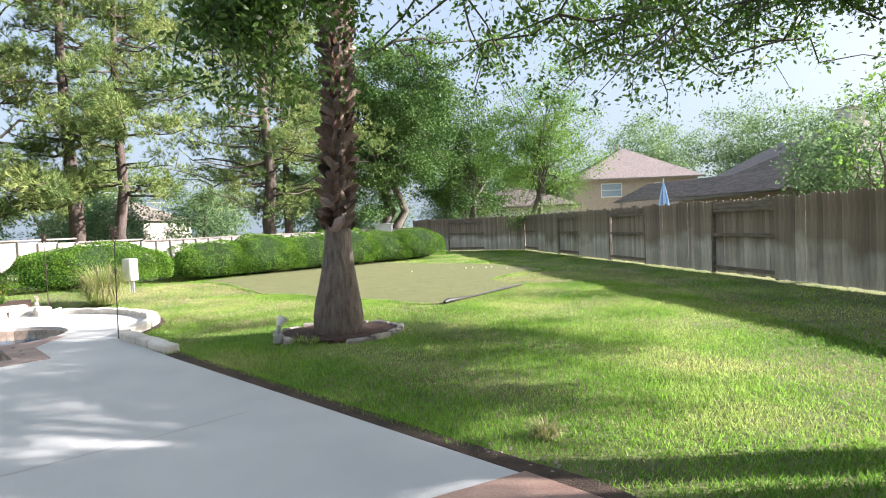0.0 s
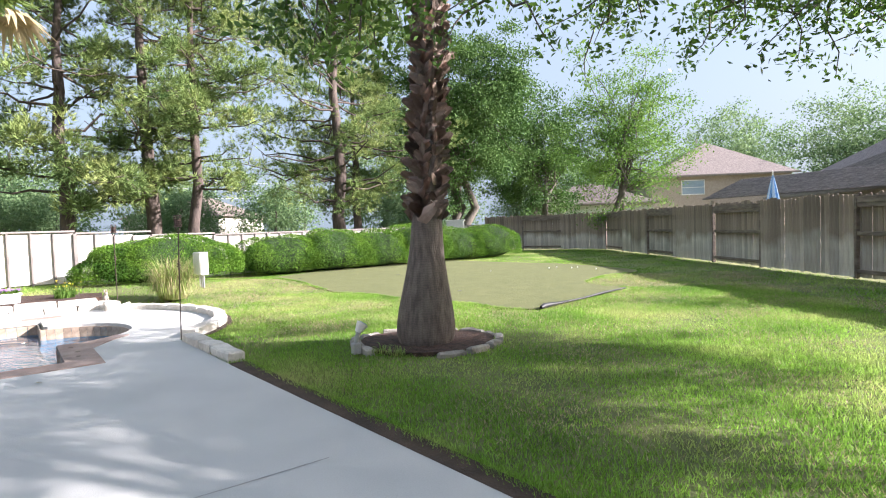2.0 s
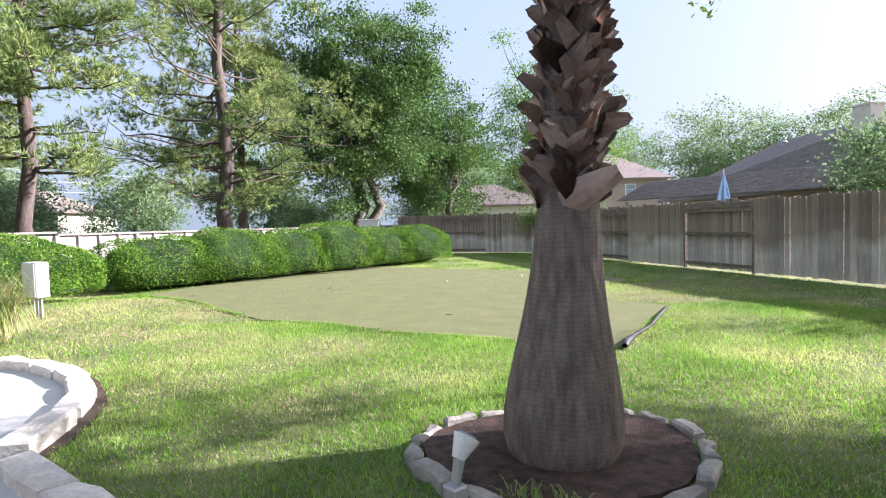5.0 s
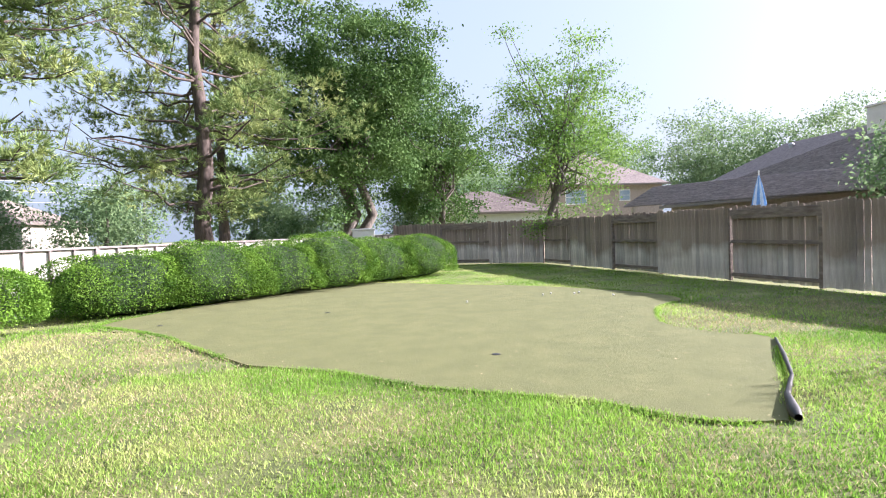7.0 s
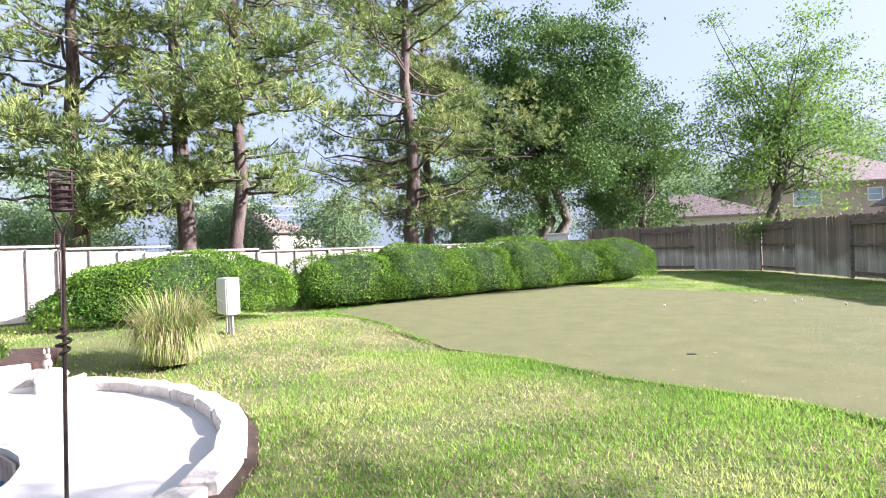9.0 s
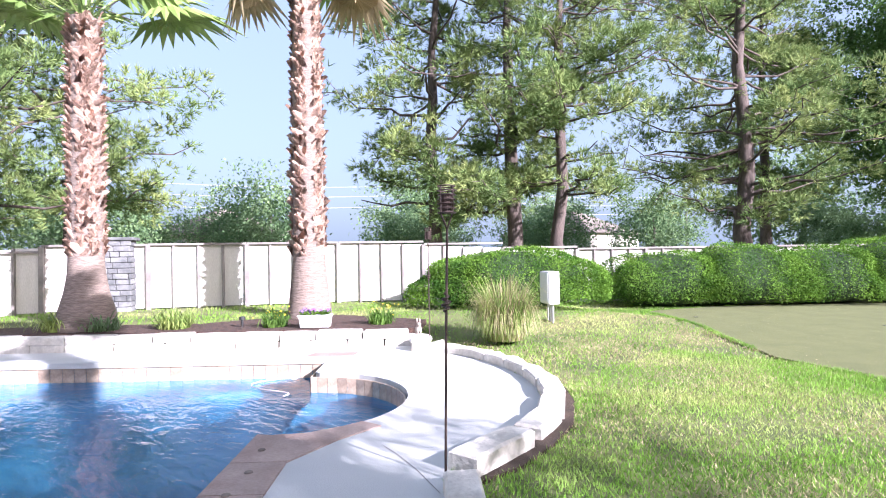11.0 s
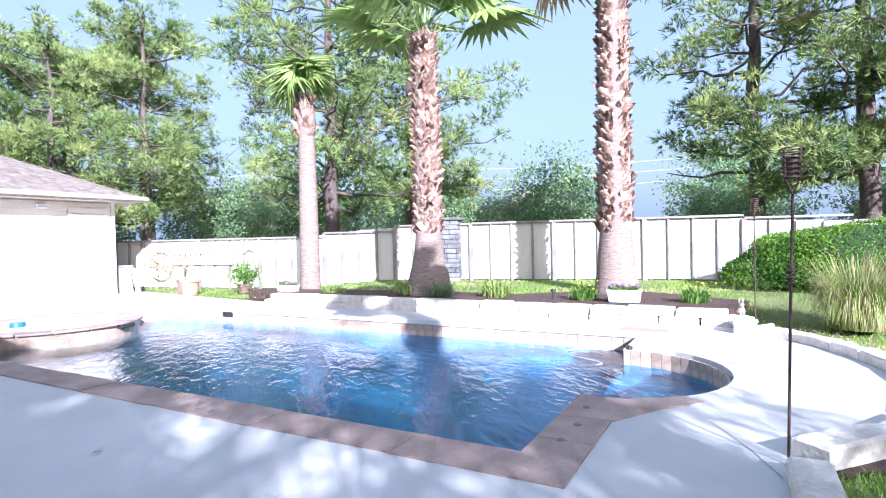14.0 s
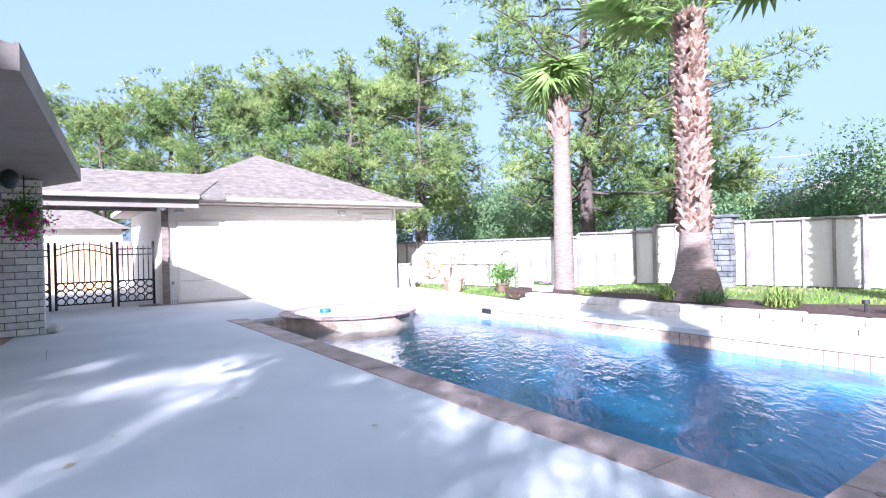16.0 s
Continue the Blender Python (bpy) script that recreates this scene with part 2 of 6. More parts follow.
M = {
    "ground": material("lawn_thatch", (0.09, 0.11, 0.035), (0.19, 0.20, 0.07), 1.5, 0.95, 0.6, 60),
    "soil": material("dark_soil", (0.045, 0.03, 0.02), (0.09, 0.06, 0.04), 5, 0.95, 0.9, 70),
    "mulch": material("brown_mulch", (0.03, 0.018, 0.014), (0.11, 0.062, 0.044), 14, 0.95, 1.0, 90),
    "grass": material("grass_blades", (0.14, 0.28, 0.04), (0.50, 0.55, 0.20), 0.55, 0.55, 0, 9, translucent=0.5, per_island=0.8, third=(0.24, 0.42, 0.06), spec=0.3),
    "green": material("putting_turf", (0.118, 0.128, 0.046), (0.148, 0.155, 0.058), 2.2, 0.95, 0.4, 330, third=(0.132, 0.142, 0.051)),
    "concrete": material("deck_concrete", (0.50, 0.50, 0.48), (0.60, 0.59, 0.56), 0.9, 0.85, 0.25, 120),
    "coping": material("flagstone_coping", (0.25, 0.178, 0.15), (0.41, 0.315, 0.27), 2.5, 0.75, 0.35, 50, per_piece=0.25),
    "patio": material("brown_patio", (0.28, 0.17, 0.13), (0.40, 0.27, 0.21), 2.0, 0.8, 0.3, 60),
    "limestone": material("cut_limestone", (0.50, 0.46, 0.40), (0.68, 0.64, 0.57), 5, 0.85, 0.7, 26, per_piece=0.2),
    "plaster": material("pool_plaster", (0.014, 0.16, 0.30), (0.04, 0.25, 0.41), 1.2, 0.7, 0.1, 80),
    "tile": material("pool_tile", (0.33, 0.25, 0.19), (0.48, 0.38, 0.29), 9, 0.35, 0.1, 40, per_piece=0.3),
    "spa": material("spa_plaster", (0.62, 0.58, 0.50), (0.72, 0.68, 0.60), 2, 0.6, 0.1, 60),
    "wood_grey": material("weathered_fence_board", (0.42, 0.365, 0.32), (0.72, 0.68, 0.62), 1.3, 0.9, 0.6, 30, per_piece=0.5, stretch=(6, 6, 0.7)),
    "wood_dark": material("dark_fence_rail", (0.14, 0.105, 0.085), (0.27, 0.22, 0.18), 3, 0.9, 0.5, 30, stretch=(1, 1, 4)),
    "wood_tan": material("new_cedar_board", (0.45, 0.27, 0.13), (0.60, 0.40, 0.22), 2, 0.8, 0.4, 30, per_piece=0.3, stretch=(6, 6, 0.7)),
    "wall_panel": material("whitewashed_panel", (0.60, 0.57, 0.52), (0.72, 0.69, 0.64), 1.2, 0.85, 0.3, 24, per_piece=0.12, stretch=(3, 3, 0.8)),
    "wall_post": material("weathered_post", (0.17, 0.15, 0.14), (0.30, 0.27, 0.25), 2, 0.9, 0.4, 30, per_piece=0.3),
    "grey_stone": material("grey_ledge_stone", (0.08, 0.085, 0.09), (0.22, 0.22, 0.22), 4, 0.9, 0.8, 20, per_piece=0.5),
    "brick": material("whitewashed_brick", (0.60, 0.56, 0.51), (0.74, 0.70, 0.65), 5, 0.85, 0.5, 40, per_piece=0.25),
    "mortar": material("grey_mortar", (0.17, 0.155, 0.14), (0.25, 0.23, 0.21), 8, 0.95, 0.5, 60),
    "siding": material("cream_siding", (0.66, 0.60, 0.52), (0.72, 0.66, 0.58), 1.5, 0.7, 0.12, 40),
    "trim": material("taupe_trim", (0.42, 0.36, 0.31), (0.50, 0.44, 0.38), 2, 0.6, 0.1, 40),
    "soffit": material("taupe_soffit", (0.20, 0.17, 0.15), (0.26, 0.22, 0.19), 2, 0.8, 0.1, 40),
    "shingle_pale": material("pale_brown_shingle", (0.19, 0.155, 0.143), (0.30, 0.25, 0.232), 6, 0.9, 0.7, 60, per_island=0.4),
    "shingle": material("brown_shingle", (0.14, 0.117, 0.10), (0.22, 0.19, 0.163), 6, 0.9, 0.7, 60, per_island=0.25),
    "house_tan": material("tan_brick_house", (0.34, 0.275, 0.225), (0.42, 0.345, 0.28), 6, 0.85, 0.3, 60),
    "bark_pine": material("pine_bark", (0.06, 0.046, 0.04), (0.135, 0.104, 0.088), 3, 0.95, 1.0, 14, stretch=(3, 3, 0.8)),
    "bark_oak": material("oak_bark", (0.07, 0.06, 0.05), (0.155, 0.134, 0.113), 3, 0.95, 0.9, 16, stretch=(3, 3, 0.8)),
    "palm_pale": material("pale_palm_trunk_skin", (0.17, 0.13, 0.108), (0.29, 0.23, 0.195), 4, 0.9, 0.8, 9.0, fine=9.0, stretch=(2, 2, 9)),
    "palm_smooth": material("palm_trunk_skin", (0.095, 0.078, 0.068), (0.21, 0.174, 0.15), 3, 0.92, 0.8, 9.0, fine=9.0, stretch=(6, 6, 1.3)),
    "palm_boot": material("palm_leaf_base", (0.17, 0.112, 0.09), (0.46, 0.355, 0.30), 3, 0.6, 0.5, 25, per_piece=0.9),
    "palm_boot_pale": material("sunlit_palm_leaf_base", (0.31, 0.18, 0.13), (0.60, 0.45, 0.355), 3, 0.75, 0.6, 25, per_piece=0.7),
    "palm_leaf": material("fan_frond", (0.16, 0.27, 0.06), (0.36, 0.46, 0.15), 2, 0.45, 0.1, 20, translucent=0.35, per_island=0.4),
    "palm_dead": material("dry_frond", (0.38, 0.29, 0.16), (0.55, 0.45, 0.28), 2, 0.7, 0.1, 20, translucent=0.3, per_island=0.4),
    "needle": material("pine_needles", (0.085, 0.155, 0.05), (0.35, 0.395, 0.14), 0.5, 0.75, 0, 2, translucent=0.25, per_island=0.5, third=(0.20, 0.275, 0.09), spec=0.15),
    "leaf_oak": material("oak_leaves", (0.05, 0.115, 0.02), (0.15, 0.26, 0.045), 0.6, 0.4, 0, 4, translucent=0.42, per_island=0.6),
    "leaf_dark": material("broad_tree_leaves", (0.05, 0.115, 0.03), (0.13, 0.22, 0.06), 0.4, 0.75, 0, 3, translucent=0.25, per_island=0.45, spec=0.2),
    "leaf_bright": material("bright_tree_leaves", (0.09, 0.20, 0.035), (0.22, 0.35, 0.075), 0.5, 0.65, 0, 3, translucent=0.45, per_island=0.5, spec=0.25),
    # distance haze is mixed into these paler leaf greens
    "leaf_far": material("hazed_far_leaves", (0.12, 0.21, 0.095), (0.27, 0.37, 0.175), 0.25, 0.8, 0, 2, translucent=0.4, per_island=0.4, spec=0.15),
    "hedge": material("hedge_leaves", (0.04, 0.115, 0.012), (0.17, 0.31, 0.035), 2.0, 0.7, 0, 8, translucent=0.3, per_island=0.6, spec=0.2),
    # near-black green: the shade inside the bushes is put into this colour
    "hedge_core": material("hedge_inner_shade", (0.010, 0.026, 0.005), (0.022, 0.05, 0.010), 8, 0.95, 0.8, 30),
    "straw": material("dry_grass_blades", (0.33, 0.27, 0.14), (0.52, 0.45, 0.26), 3, 0.7, 0, 8, translucent=0.3, per_island=0.6),
    "reed": material("green_grass_blades", (0.16, 0.28, 0.05), (0.36, 0.42, 0.12), 3, 0.6, 0, 8, translucent=0.35, per_island=0.5),
    "edge_stone": material("buried_edging_stone", (0.22, 0.20, 0.175), (0.42, 0.39, 0.34), 5, 0.9, 0.8, 26, per_piece=0.4),
    "iron": material("black_iron", (0.012, 0.012, 0.014), (0.025, 0.023, 0.022), 8, 0.5, 0.1, 60, metal=0.3),
    "rust": material("dark_bronze_metal", (0.035, 0.025, 0.022), (0.09, 0.06, 0.05), 12, 0.55, 0.2, 60, metal=0.5),
    "white_metal": material("pale_enamel_metal", (0.62, 0.62, 0.60), (0.70, 0.70, 0.68), 3, 0.5, 0.05, 60),
    "grey_metal": material("grey_conduit", (0.35, 0.35, 0.35), (0.45, 0.45, 0.45), 3, 0.5, 0.05, 60, metal=0.3),
    "white": material("white_plastic", (0.74, 0.73, 0.70), (0.80, 0.79, 0.76), 4, 0.5, 0.05, 60),
    "black": material("black_plastic", (0.012, 0.012, 0.013), (0.03, 0.03, 0.032), 4, 0.5, 0.1, 60),
    "blue": material("blue_plastic", (0.02, 0.12, 0.42), (0.04, 0.18, 0.5), 4, 0.4, 0.05, 60),
    "umbrella": material("blue_canvas", (0.10, 0.25, 0.55), (0.20, 0.38, 0.66), 6, 0.8, 0.2, 40),
    "umbrella_pale": material("pale_blue_stripe", (0.40, 0.52, 0.68), (0.50, 0.62, 0.76), 6, 0.8, 0.2, 40),
    "terracotta": material("terracotta", (0.36, 0.19, 0.12), (0.48, 0.29, 0.20), 4, 0.8, 0.2, 40),
    "pot_dark": material("brown_glazed_pot", (0.12, 0.075, 0.055), (0.22, 0.15, 0.11), 4, 0.5, 0.2, 40),
    "yellow": material("yellow_petals", (0.75, 0.58, 0.03), (0.85, 0.72, 0.08), 6, 0.6, 0, 20, translucent=0.3),
    "purple": material("purple_petals", (0.30, 0.12, 0.42), (0.55, 0.40, 0.66), 6, 0.6, 0, 20, translucent=0.3, per_island=0.8),
    "magenta": material("magenta_petals", (0.55, 0.02, 0.22), (0.75, 0.06, 0.35), 6, 0.6, 0, 20, translucent=0.3, per_island=0.5),
    "statue": material("cast_stone", (0.22, 0.185, 0.15), (0.38, 0.33, 0.28), 8, 0.9, 0.5, 40),
    "hose": material("pale_hose", (0.55, 0.55, 0.50), (0.66, 0.65, 0.60), 4, 0.6, 0.05, 60),
    "window": material("window_glass", (0.22, 0.30, 0.36), (0.30, 0.38, 0.44), 1, 0.12, 0, 10, coat=0.4),
    "cable": material("pale_cable", (0.45, 0.45, 0.45), (0.52, 0.52, 0.52), 4, 0.6, 0, 40),
}

# water: clear, with wind ripples
water = bpy.data.materials.new("pool_water")
water.use_nodes = True
n, l = water.node_tree.nodes, water.node_tree.links
bs = n["Principled BSDF"]
bs.inputs["Base Color"].default_value = (0.45, 0.74, 0.88, 1)
bs.inputs["Roughness"].default_value, bs.inputs["IOR"].default_value = 0.02, 1.33
bs.inputs["Transmission Weight"].default_value = 1.0
tc, mp = n.new("ShaderNodeTexCoord"), n.new("ShaderNodeMapping")
mp.inputs["Rotation"].default_value, mp.inputs["Scale"].default_value = (0, 0, radians(40)), (1.0, 2.2, 1.0)
wv, w2 = n.new("ShaderNodeTexNoise"), n.new("ShaderNodeTexNoise")
wv.inputs["Scale"].default_value, wv.inputs["Detail"].default_value, wv.inputs["Distortion"].default_value = 3.4, 2, 0.8
w2.inputs["Scale"].default_value, w2.inputs["Detail"].default_value = 11.0, 2
mx, bp = n.new("ShaderNodeMath"), n.new("ShaderNodeBump")
mx.operation = "MULTIPLY_ADD"
mx.inputs[1].default_value = 0.22
l.new(tc.outputs["Object"], mp.inputs["Vector"])
l.new(mp.outputs["Vector"], wv.inputs["Vector"])
l.new(mp.outputs["Vector"], w2.inputs["Vector"])
l.new(w2.outputs["Fac"], mx.inputs[0])
l.new(wv.outputs["Fac"], mx.inputs[2])
bp.inputs["Strength"].default_value, bp.inputs["Distance"].default_value = 0.15, 0.10
l.new(mx.outputs[0], bp.inputs["Height"])
l.new(bp.outputs["Normal"], bs.inputs["Normal"])
M["water"] = water

# growth rings round the palm trunks
for key, low in (("palm_smooth", 0.86), ("palm_pale", 0.86)):
    n, l = M[key].node_tree.nodes, M[key].node_tree.links
    bs = n["Principled BSDF"]
    src = bs.inputs["Base Color"].links[0].from_socket
    tc, wv, rmp, mul = (n.new("ShaderNode" + k) for k in ("TexCoord", "TexWave", "ValToRGB", "Mix"))
    wv.bands_direction = "Z"
    for k, q in (("Scale", 11.0), ("Distortion", 7.0), ("Detail", 4.0), ("Detail Scale", 1.6)):
        wv.inputs[k].default_value = q
    l.new(tc.outputs["Object"], wv.inputs["Vector"])
    rmp.color_ramp.elements[0].position, rmp.color_ramp.elements[1].position = 0.1, 0.55
    rmp.color_ramp.elements[0].color, rmp.color_ramp.elements[1].color = (low, low, low, 1), (1.05, 1.03, 1.0, 1)
    l.new(wv.outputs["Fac"], rmp.inputs["Fac"])
    mul.data_type, mul.blend_type = "RGBA", "MULTIPLY"
    mul.inputs["Factor"].default_value = 1.0
    l.new(src, mul.inputs["A"])
    l.new(rmp.outputs["Color"], mul.inputs["B"])
    l.new(mul.outputs["Result"], bs.inputs["Base Color"])

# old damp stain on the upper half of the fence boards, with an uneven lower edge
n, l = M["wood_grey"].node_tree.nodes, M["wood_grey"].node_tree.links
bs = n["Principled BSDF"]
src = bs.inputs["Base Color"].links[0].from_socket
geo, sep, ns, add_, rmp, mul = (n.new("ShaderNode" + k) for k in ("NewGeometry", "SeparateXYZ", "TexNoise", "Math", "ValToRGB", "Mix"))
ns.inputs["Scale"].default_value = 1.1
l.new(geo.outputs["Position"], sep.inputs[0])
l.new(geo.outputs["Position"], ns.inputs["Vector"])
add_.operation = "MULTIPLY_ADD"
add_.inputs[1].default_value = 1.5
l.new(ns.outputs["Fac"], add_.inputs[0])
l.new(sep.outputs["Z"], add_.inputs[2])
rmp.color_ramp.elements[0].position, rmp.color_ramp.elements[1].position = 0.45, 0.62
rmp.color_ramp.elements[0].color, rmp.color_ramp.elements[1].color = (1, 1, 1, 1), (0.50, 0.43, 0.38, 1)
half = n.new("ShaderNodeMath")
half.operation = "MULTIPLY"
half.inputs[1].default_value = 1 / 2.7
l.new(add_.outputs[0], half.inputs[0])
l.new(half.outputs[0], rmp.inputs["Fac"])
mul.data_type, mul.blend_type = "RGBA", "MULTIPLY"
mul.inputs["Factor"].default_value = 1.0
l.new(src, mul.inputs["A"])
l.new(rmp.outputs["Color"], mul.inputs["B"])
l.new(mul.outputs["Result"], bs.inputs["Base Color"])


# ---- builders ----
def np_mesh(name, verts, faces, mats):
    """A mesh from arrays; faces all have the same number of corners."""
    me = bpy.data.meshes.new(name)
    verts, faces = np.asarray(verts, np.float32), np.asarray(faces, np.int32)
    me.vertices.add(len(verts))
    me.vertices.foreach_set("co", verts.ravel())
    me.loops.add(faces.size)
    me.loops.foreach_set("vertex_index", faces.ravel())
    me.polygons.add(len(faces))
    me.polygons.foreach_set("loop_start", np.arange(len(faces), dtype=np.int32) * faces.shape[1])
    me.update(calc_edges=True)
    me.materials.append(mats)
    return me


def thing(name, at, label, category, group="", turn=0.0, kind=""):
    ob = new(name)
    ob.empty_display_size = 0.1
    ob.matrix_world = pose(*at, 0, 0, turn)
    return tagged(ob, label, category, group, kind)


def part(name, bm, mat, parent, label="", smooth=False):
    """Links a bmesh, or a ready mesh, as one object under a thing or a part."""
    if isinstance(bm, bmesh.types.BMesh):
        me = bpy.data.meshes.new(name)
        bmesh.ops.recalc_face_normals(bm, faces=bm.faces)
        bm.to_mesh(me)
        bm.free()
        me.materials.append(mat)
    else:
        me = bm
    if smooth:
        me.polygons.foreach_set("use_smooth", [True] * len(me.polygons))
    ob = new(name, me)
    ob.parent = parent
    if label:
        ob["label"] = label
    return ob


def solid(name, bm, mat, label, category, group="", kind="", smooth=False, at=None, turn=0.0):
    """A top-level thing that is one mesh."""
    ob = part(name, bm, mat, None, "", smooth)
    if at:
        ob.matrix_world = pose(*at, 0, 0, turn)
    return tagged(ob, label, category, group, kind)


def box(bm, c, s, rz=0.0, bevel=0.0, m=None):
    """Adds a box of size s at centre c, turned by rz degrees, with its edges rounded by bevel."""
    b2 = bmesh.new()
    bmesh.ops.create_cube(b2, size=1, matrix=Matrix.Diagonal((*s, 1)))
    if bevel:
        bmesh.ops.bevel(b2, geom=b2.edges[:], offset=bevel, segments=1, affect="EDGES", profile=0.5)
    bmesh.ops.transform(b2, matrix=(m or Matrix()) @ pose(*c, 0, 0, rz), verts=b2.verts)
    me = bpy.data.meshes.new("tmp")
    b2.to_mesh(me)
    b2.free()
    bm.from_mesh(me)
    bpy.data.meshes.remove(me)
    return bm


def boxes(items, **kw):
    bm = bmesh.new()
    for it in items:
        box(bm, *it, **kw)
    return bm


def prism(outline, z0, z1, holes=()):
    """A slab between two heights over an outline, with holes."""
    bm = bmesh.new()
    loops = []
    for ring in (outline, *holes):
        vs = [bm.verts.new((x, y, z1)) for x, y in ring]
        loops.append([bm.edges.new((vs[i], vs[(i + 1) % len(vs)])) for i in range(len(vs))])
    edges = [e for lp in loops for e in lp]
    top = bmesh.ops.triangle_fill(bm, use_beauty=True, edges=edges)
    faces = [g for g in top["geom"] if isinstance(g, bmesh.types.BMFace)]
    ext = bmesh.ops.extrude_face_region(bm, geom=faces, use_keep_orig=True)
    for v in ext["geom"]:
        if isinstance(v, bmesh.types.BMVert):
            v.co.z = z0
    return bm


def tube(path, radii, sides=8):
    """Vertices and quads of a tube along a path."""
    path = np.asarray(path, float)
    radii = np.broadcast_to(np.asarray(radii, float), (len(path),))
    d = np.gradient(path, axis=0)
    d /= np.linalg.norm(d, axis=1)[:, None] + 1e-9
    ref = np.where(np.abs(d[:, 2:3]) < 0.9, [[0, 0, 1.0]], [[1.0, 0, 0]])
    a = np.cross(d, ref)
    a /= np.linalg.norm(a, axis=1)[:, None] + 1e-9
    b = np.cross(d, a)
    ang = np.linspace(0, 2 * np.pi, sides, endpoint=False)
    v = path[:, None] + radii[:, None, None] * (np.cos(ang)[None, :, None] * a[:, None] + np.sin(ang)[None, :, None] * b[:, None])
    k, i = np.meshgrid(np.arange(len(path) - 1), np.arange(sides), indexing="ij")
    j = (i + 1) % sides
    f = np.stack([k * sides + i, k * sides + j, (k + 1) * sides + j, (k + 1) * sides + i], -1).reshape(-1, 4)
    return v.reshape(-1, 3), f


def merge(pieces):
    vs, fs, o = [], [], 0
    for v, f in pieces:
        vs.append(v)
        fs.append(np.asarray(f) + o)
        o += len(v)
    return np.concatenate(vs), np.concatenate(fs)


def unit(a):
    return a / (np.linalg.norm(a, axis=-1, keepdims=True) + 1e-9)


def leaf_cloud(centres, size, aspect=0.45, up=0.3, r=None, spread=0.35):
    """Diamond leaves, folded a little, one round each centre."""
    r = r or rng
    c = np.asarray(centres)
    k = len(c)
    nrm = unit(r.normal(size=(k, 3)) + [0, 0, up])
    t = unit(np.cross(nrm, r.normal(size=(k, 3))))
    s = np.cross(nrm, t)
    ln = size * (1 + spread * (r.random(k) * 2 - 1))[:, None]
    w = ln * aspect
    v = np.stack([c - t * ln * 0.5, c + s * w * 0.5 + nrm * w * 0.15, c + t * ln * 0.5, c - s * w * 0.5 + nrm * w * 0.15], 1).reshape(-1, 3)
    f = np.arange(k * 4).reshape(-1, 4)
    return v, f


def blades(base, height, width, lean=0.5, r=None, jitter=0.4):
    """Bent grass blades: a triangle each."""
    r = r or rng
    k = len(base)
    a = r.random(k) * 2 * np.pi
    side = np.stack([np.cos(a), np.sin(a), np.zeros(k)], 1)
    h = height * (1 + jitter * (r.random(k) * 2 - 1))
    b = r.random(k) * 2 * np.pi
    tip = np.stack([np.cos(b) * lean * h * r.random(k), np.sin(b) * lean * h * r.random(k), h], 1)
    w = np.broadcast_to(width, (k,))[:, None]
    v = np.stack([base - side * w / 2, base + side * w / 2, base + tip], 1).reshape(-1, 3)
    return v, np.arange(k * 3).reshape(-1, 3)


O = (-5.4, 7.4)
RT = math.sqrt(0.5)


def P(u, v, z=None):
    """The pool's own axes: u along its near side, v across it."""
    x, y = O[0] - RT * u - RT * v, O[1] - RT * u + RT * v
    return (x, y) if z is None else (x, y, z)


PM = Matrix(((-RT, -RT, 0, O[0]), (-RT, RT, 0, O[1]), (0, 0, 1, 0), (0, 0, 0, 1)))


def smooth01(t):
    t = np.clip(t, 0, 1)
    return t * t * (3 - 2 * t)


WALL_A, WALL_B = (-24.5, -1.67), (-1.6, 33.85)


def lawn_z(x, y):
    """The lawn rises gently towards the west wall."""
    dx, dy = WALL_B[0] - WALL_A[0], WALL_B[1] - WALL_A[1]
    ln = math.hypot(dx, dy)
    dist = ((np.asarray(x) - WALL_A[0]) * dy - (np.asarray(y) - WALL_A[1]) * dx) / ln
    fade = smooth01((19.5 - np.asarray(y)) / 5)
    along = ((np.asarray(x) - WALL_A[0]) * dx + (np.asarray(y) - WALL_A[1]) * dy) / ln
    return 0.24 * smooth01((6.6 - dist) / 3.6) * fade * smooth01((along - 8.6) / 4.6)


def inside(px, py, poly):
    """Which points lie in a polygon."""
    px, py = np.asarray(px), np.asarray(py)
    res = np.zeros(px.shape, bool)
    j = len(poly) - 1
    for i in range(len(poly)):
        xi, yi = poly[i]
        xj, yj = poly[j]
        hit = ((yi > py) != (yj > py)) & (px < (xj - xi) * (py - yi) / (yj - yi + 1e-12) + xi)
        res ^= hit
        j = i
    return res


# ---- outlines of the plan ----
KERB = [(-5.27, 8.76), (-5.3, 9.2), (-5.36, 9.6), (-5.5, 10.1), (-5.78, 10.6), (-6.1, 10.98), (-6.5, 11.3), (-6.95, 11.56), (-7.4, 11.72), (-7.9, 11.82), (-8.35, 11.78), (-8.72, 11.95)]
DECK = [(0.42, 3.42), (-1.2, 4.92), (-3.5, 7.07), (-3.9, 7.44), *KERB, P(-0.75, 6.0), P(7.8, 6.0), P(10.6, 6.4), P(14.6, 7.0), P(14.6, -4.5), (-9.0, -9.0), (3.5, -9.0), (3.5, 0.6), (1.6, 2.4)]
BED = [P(-0.75, 6.1), P(7.8, 6.1), P(9.3, 6.3), P(9.3, 6.8), P(7.0, 7.0), P(4.7, 7.25), P(3.0, 7.2), P(1.9, 8.0), P(1.1, 8.4), P(0.2, 7.9), P(-0.9, 7.2)]
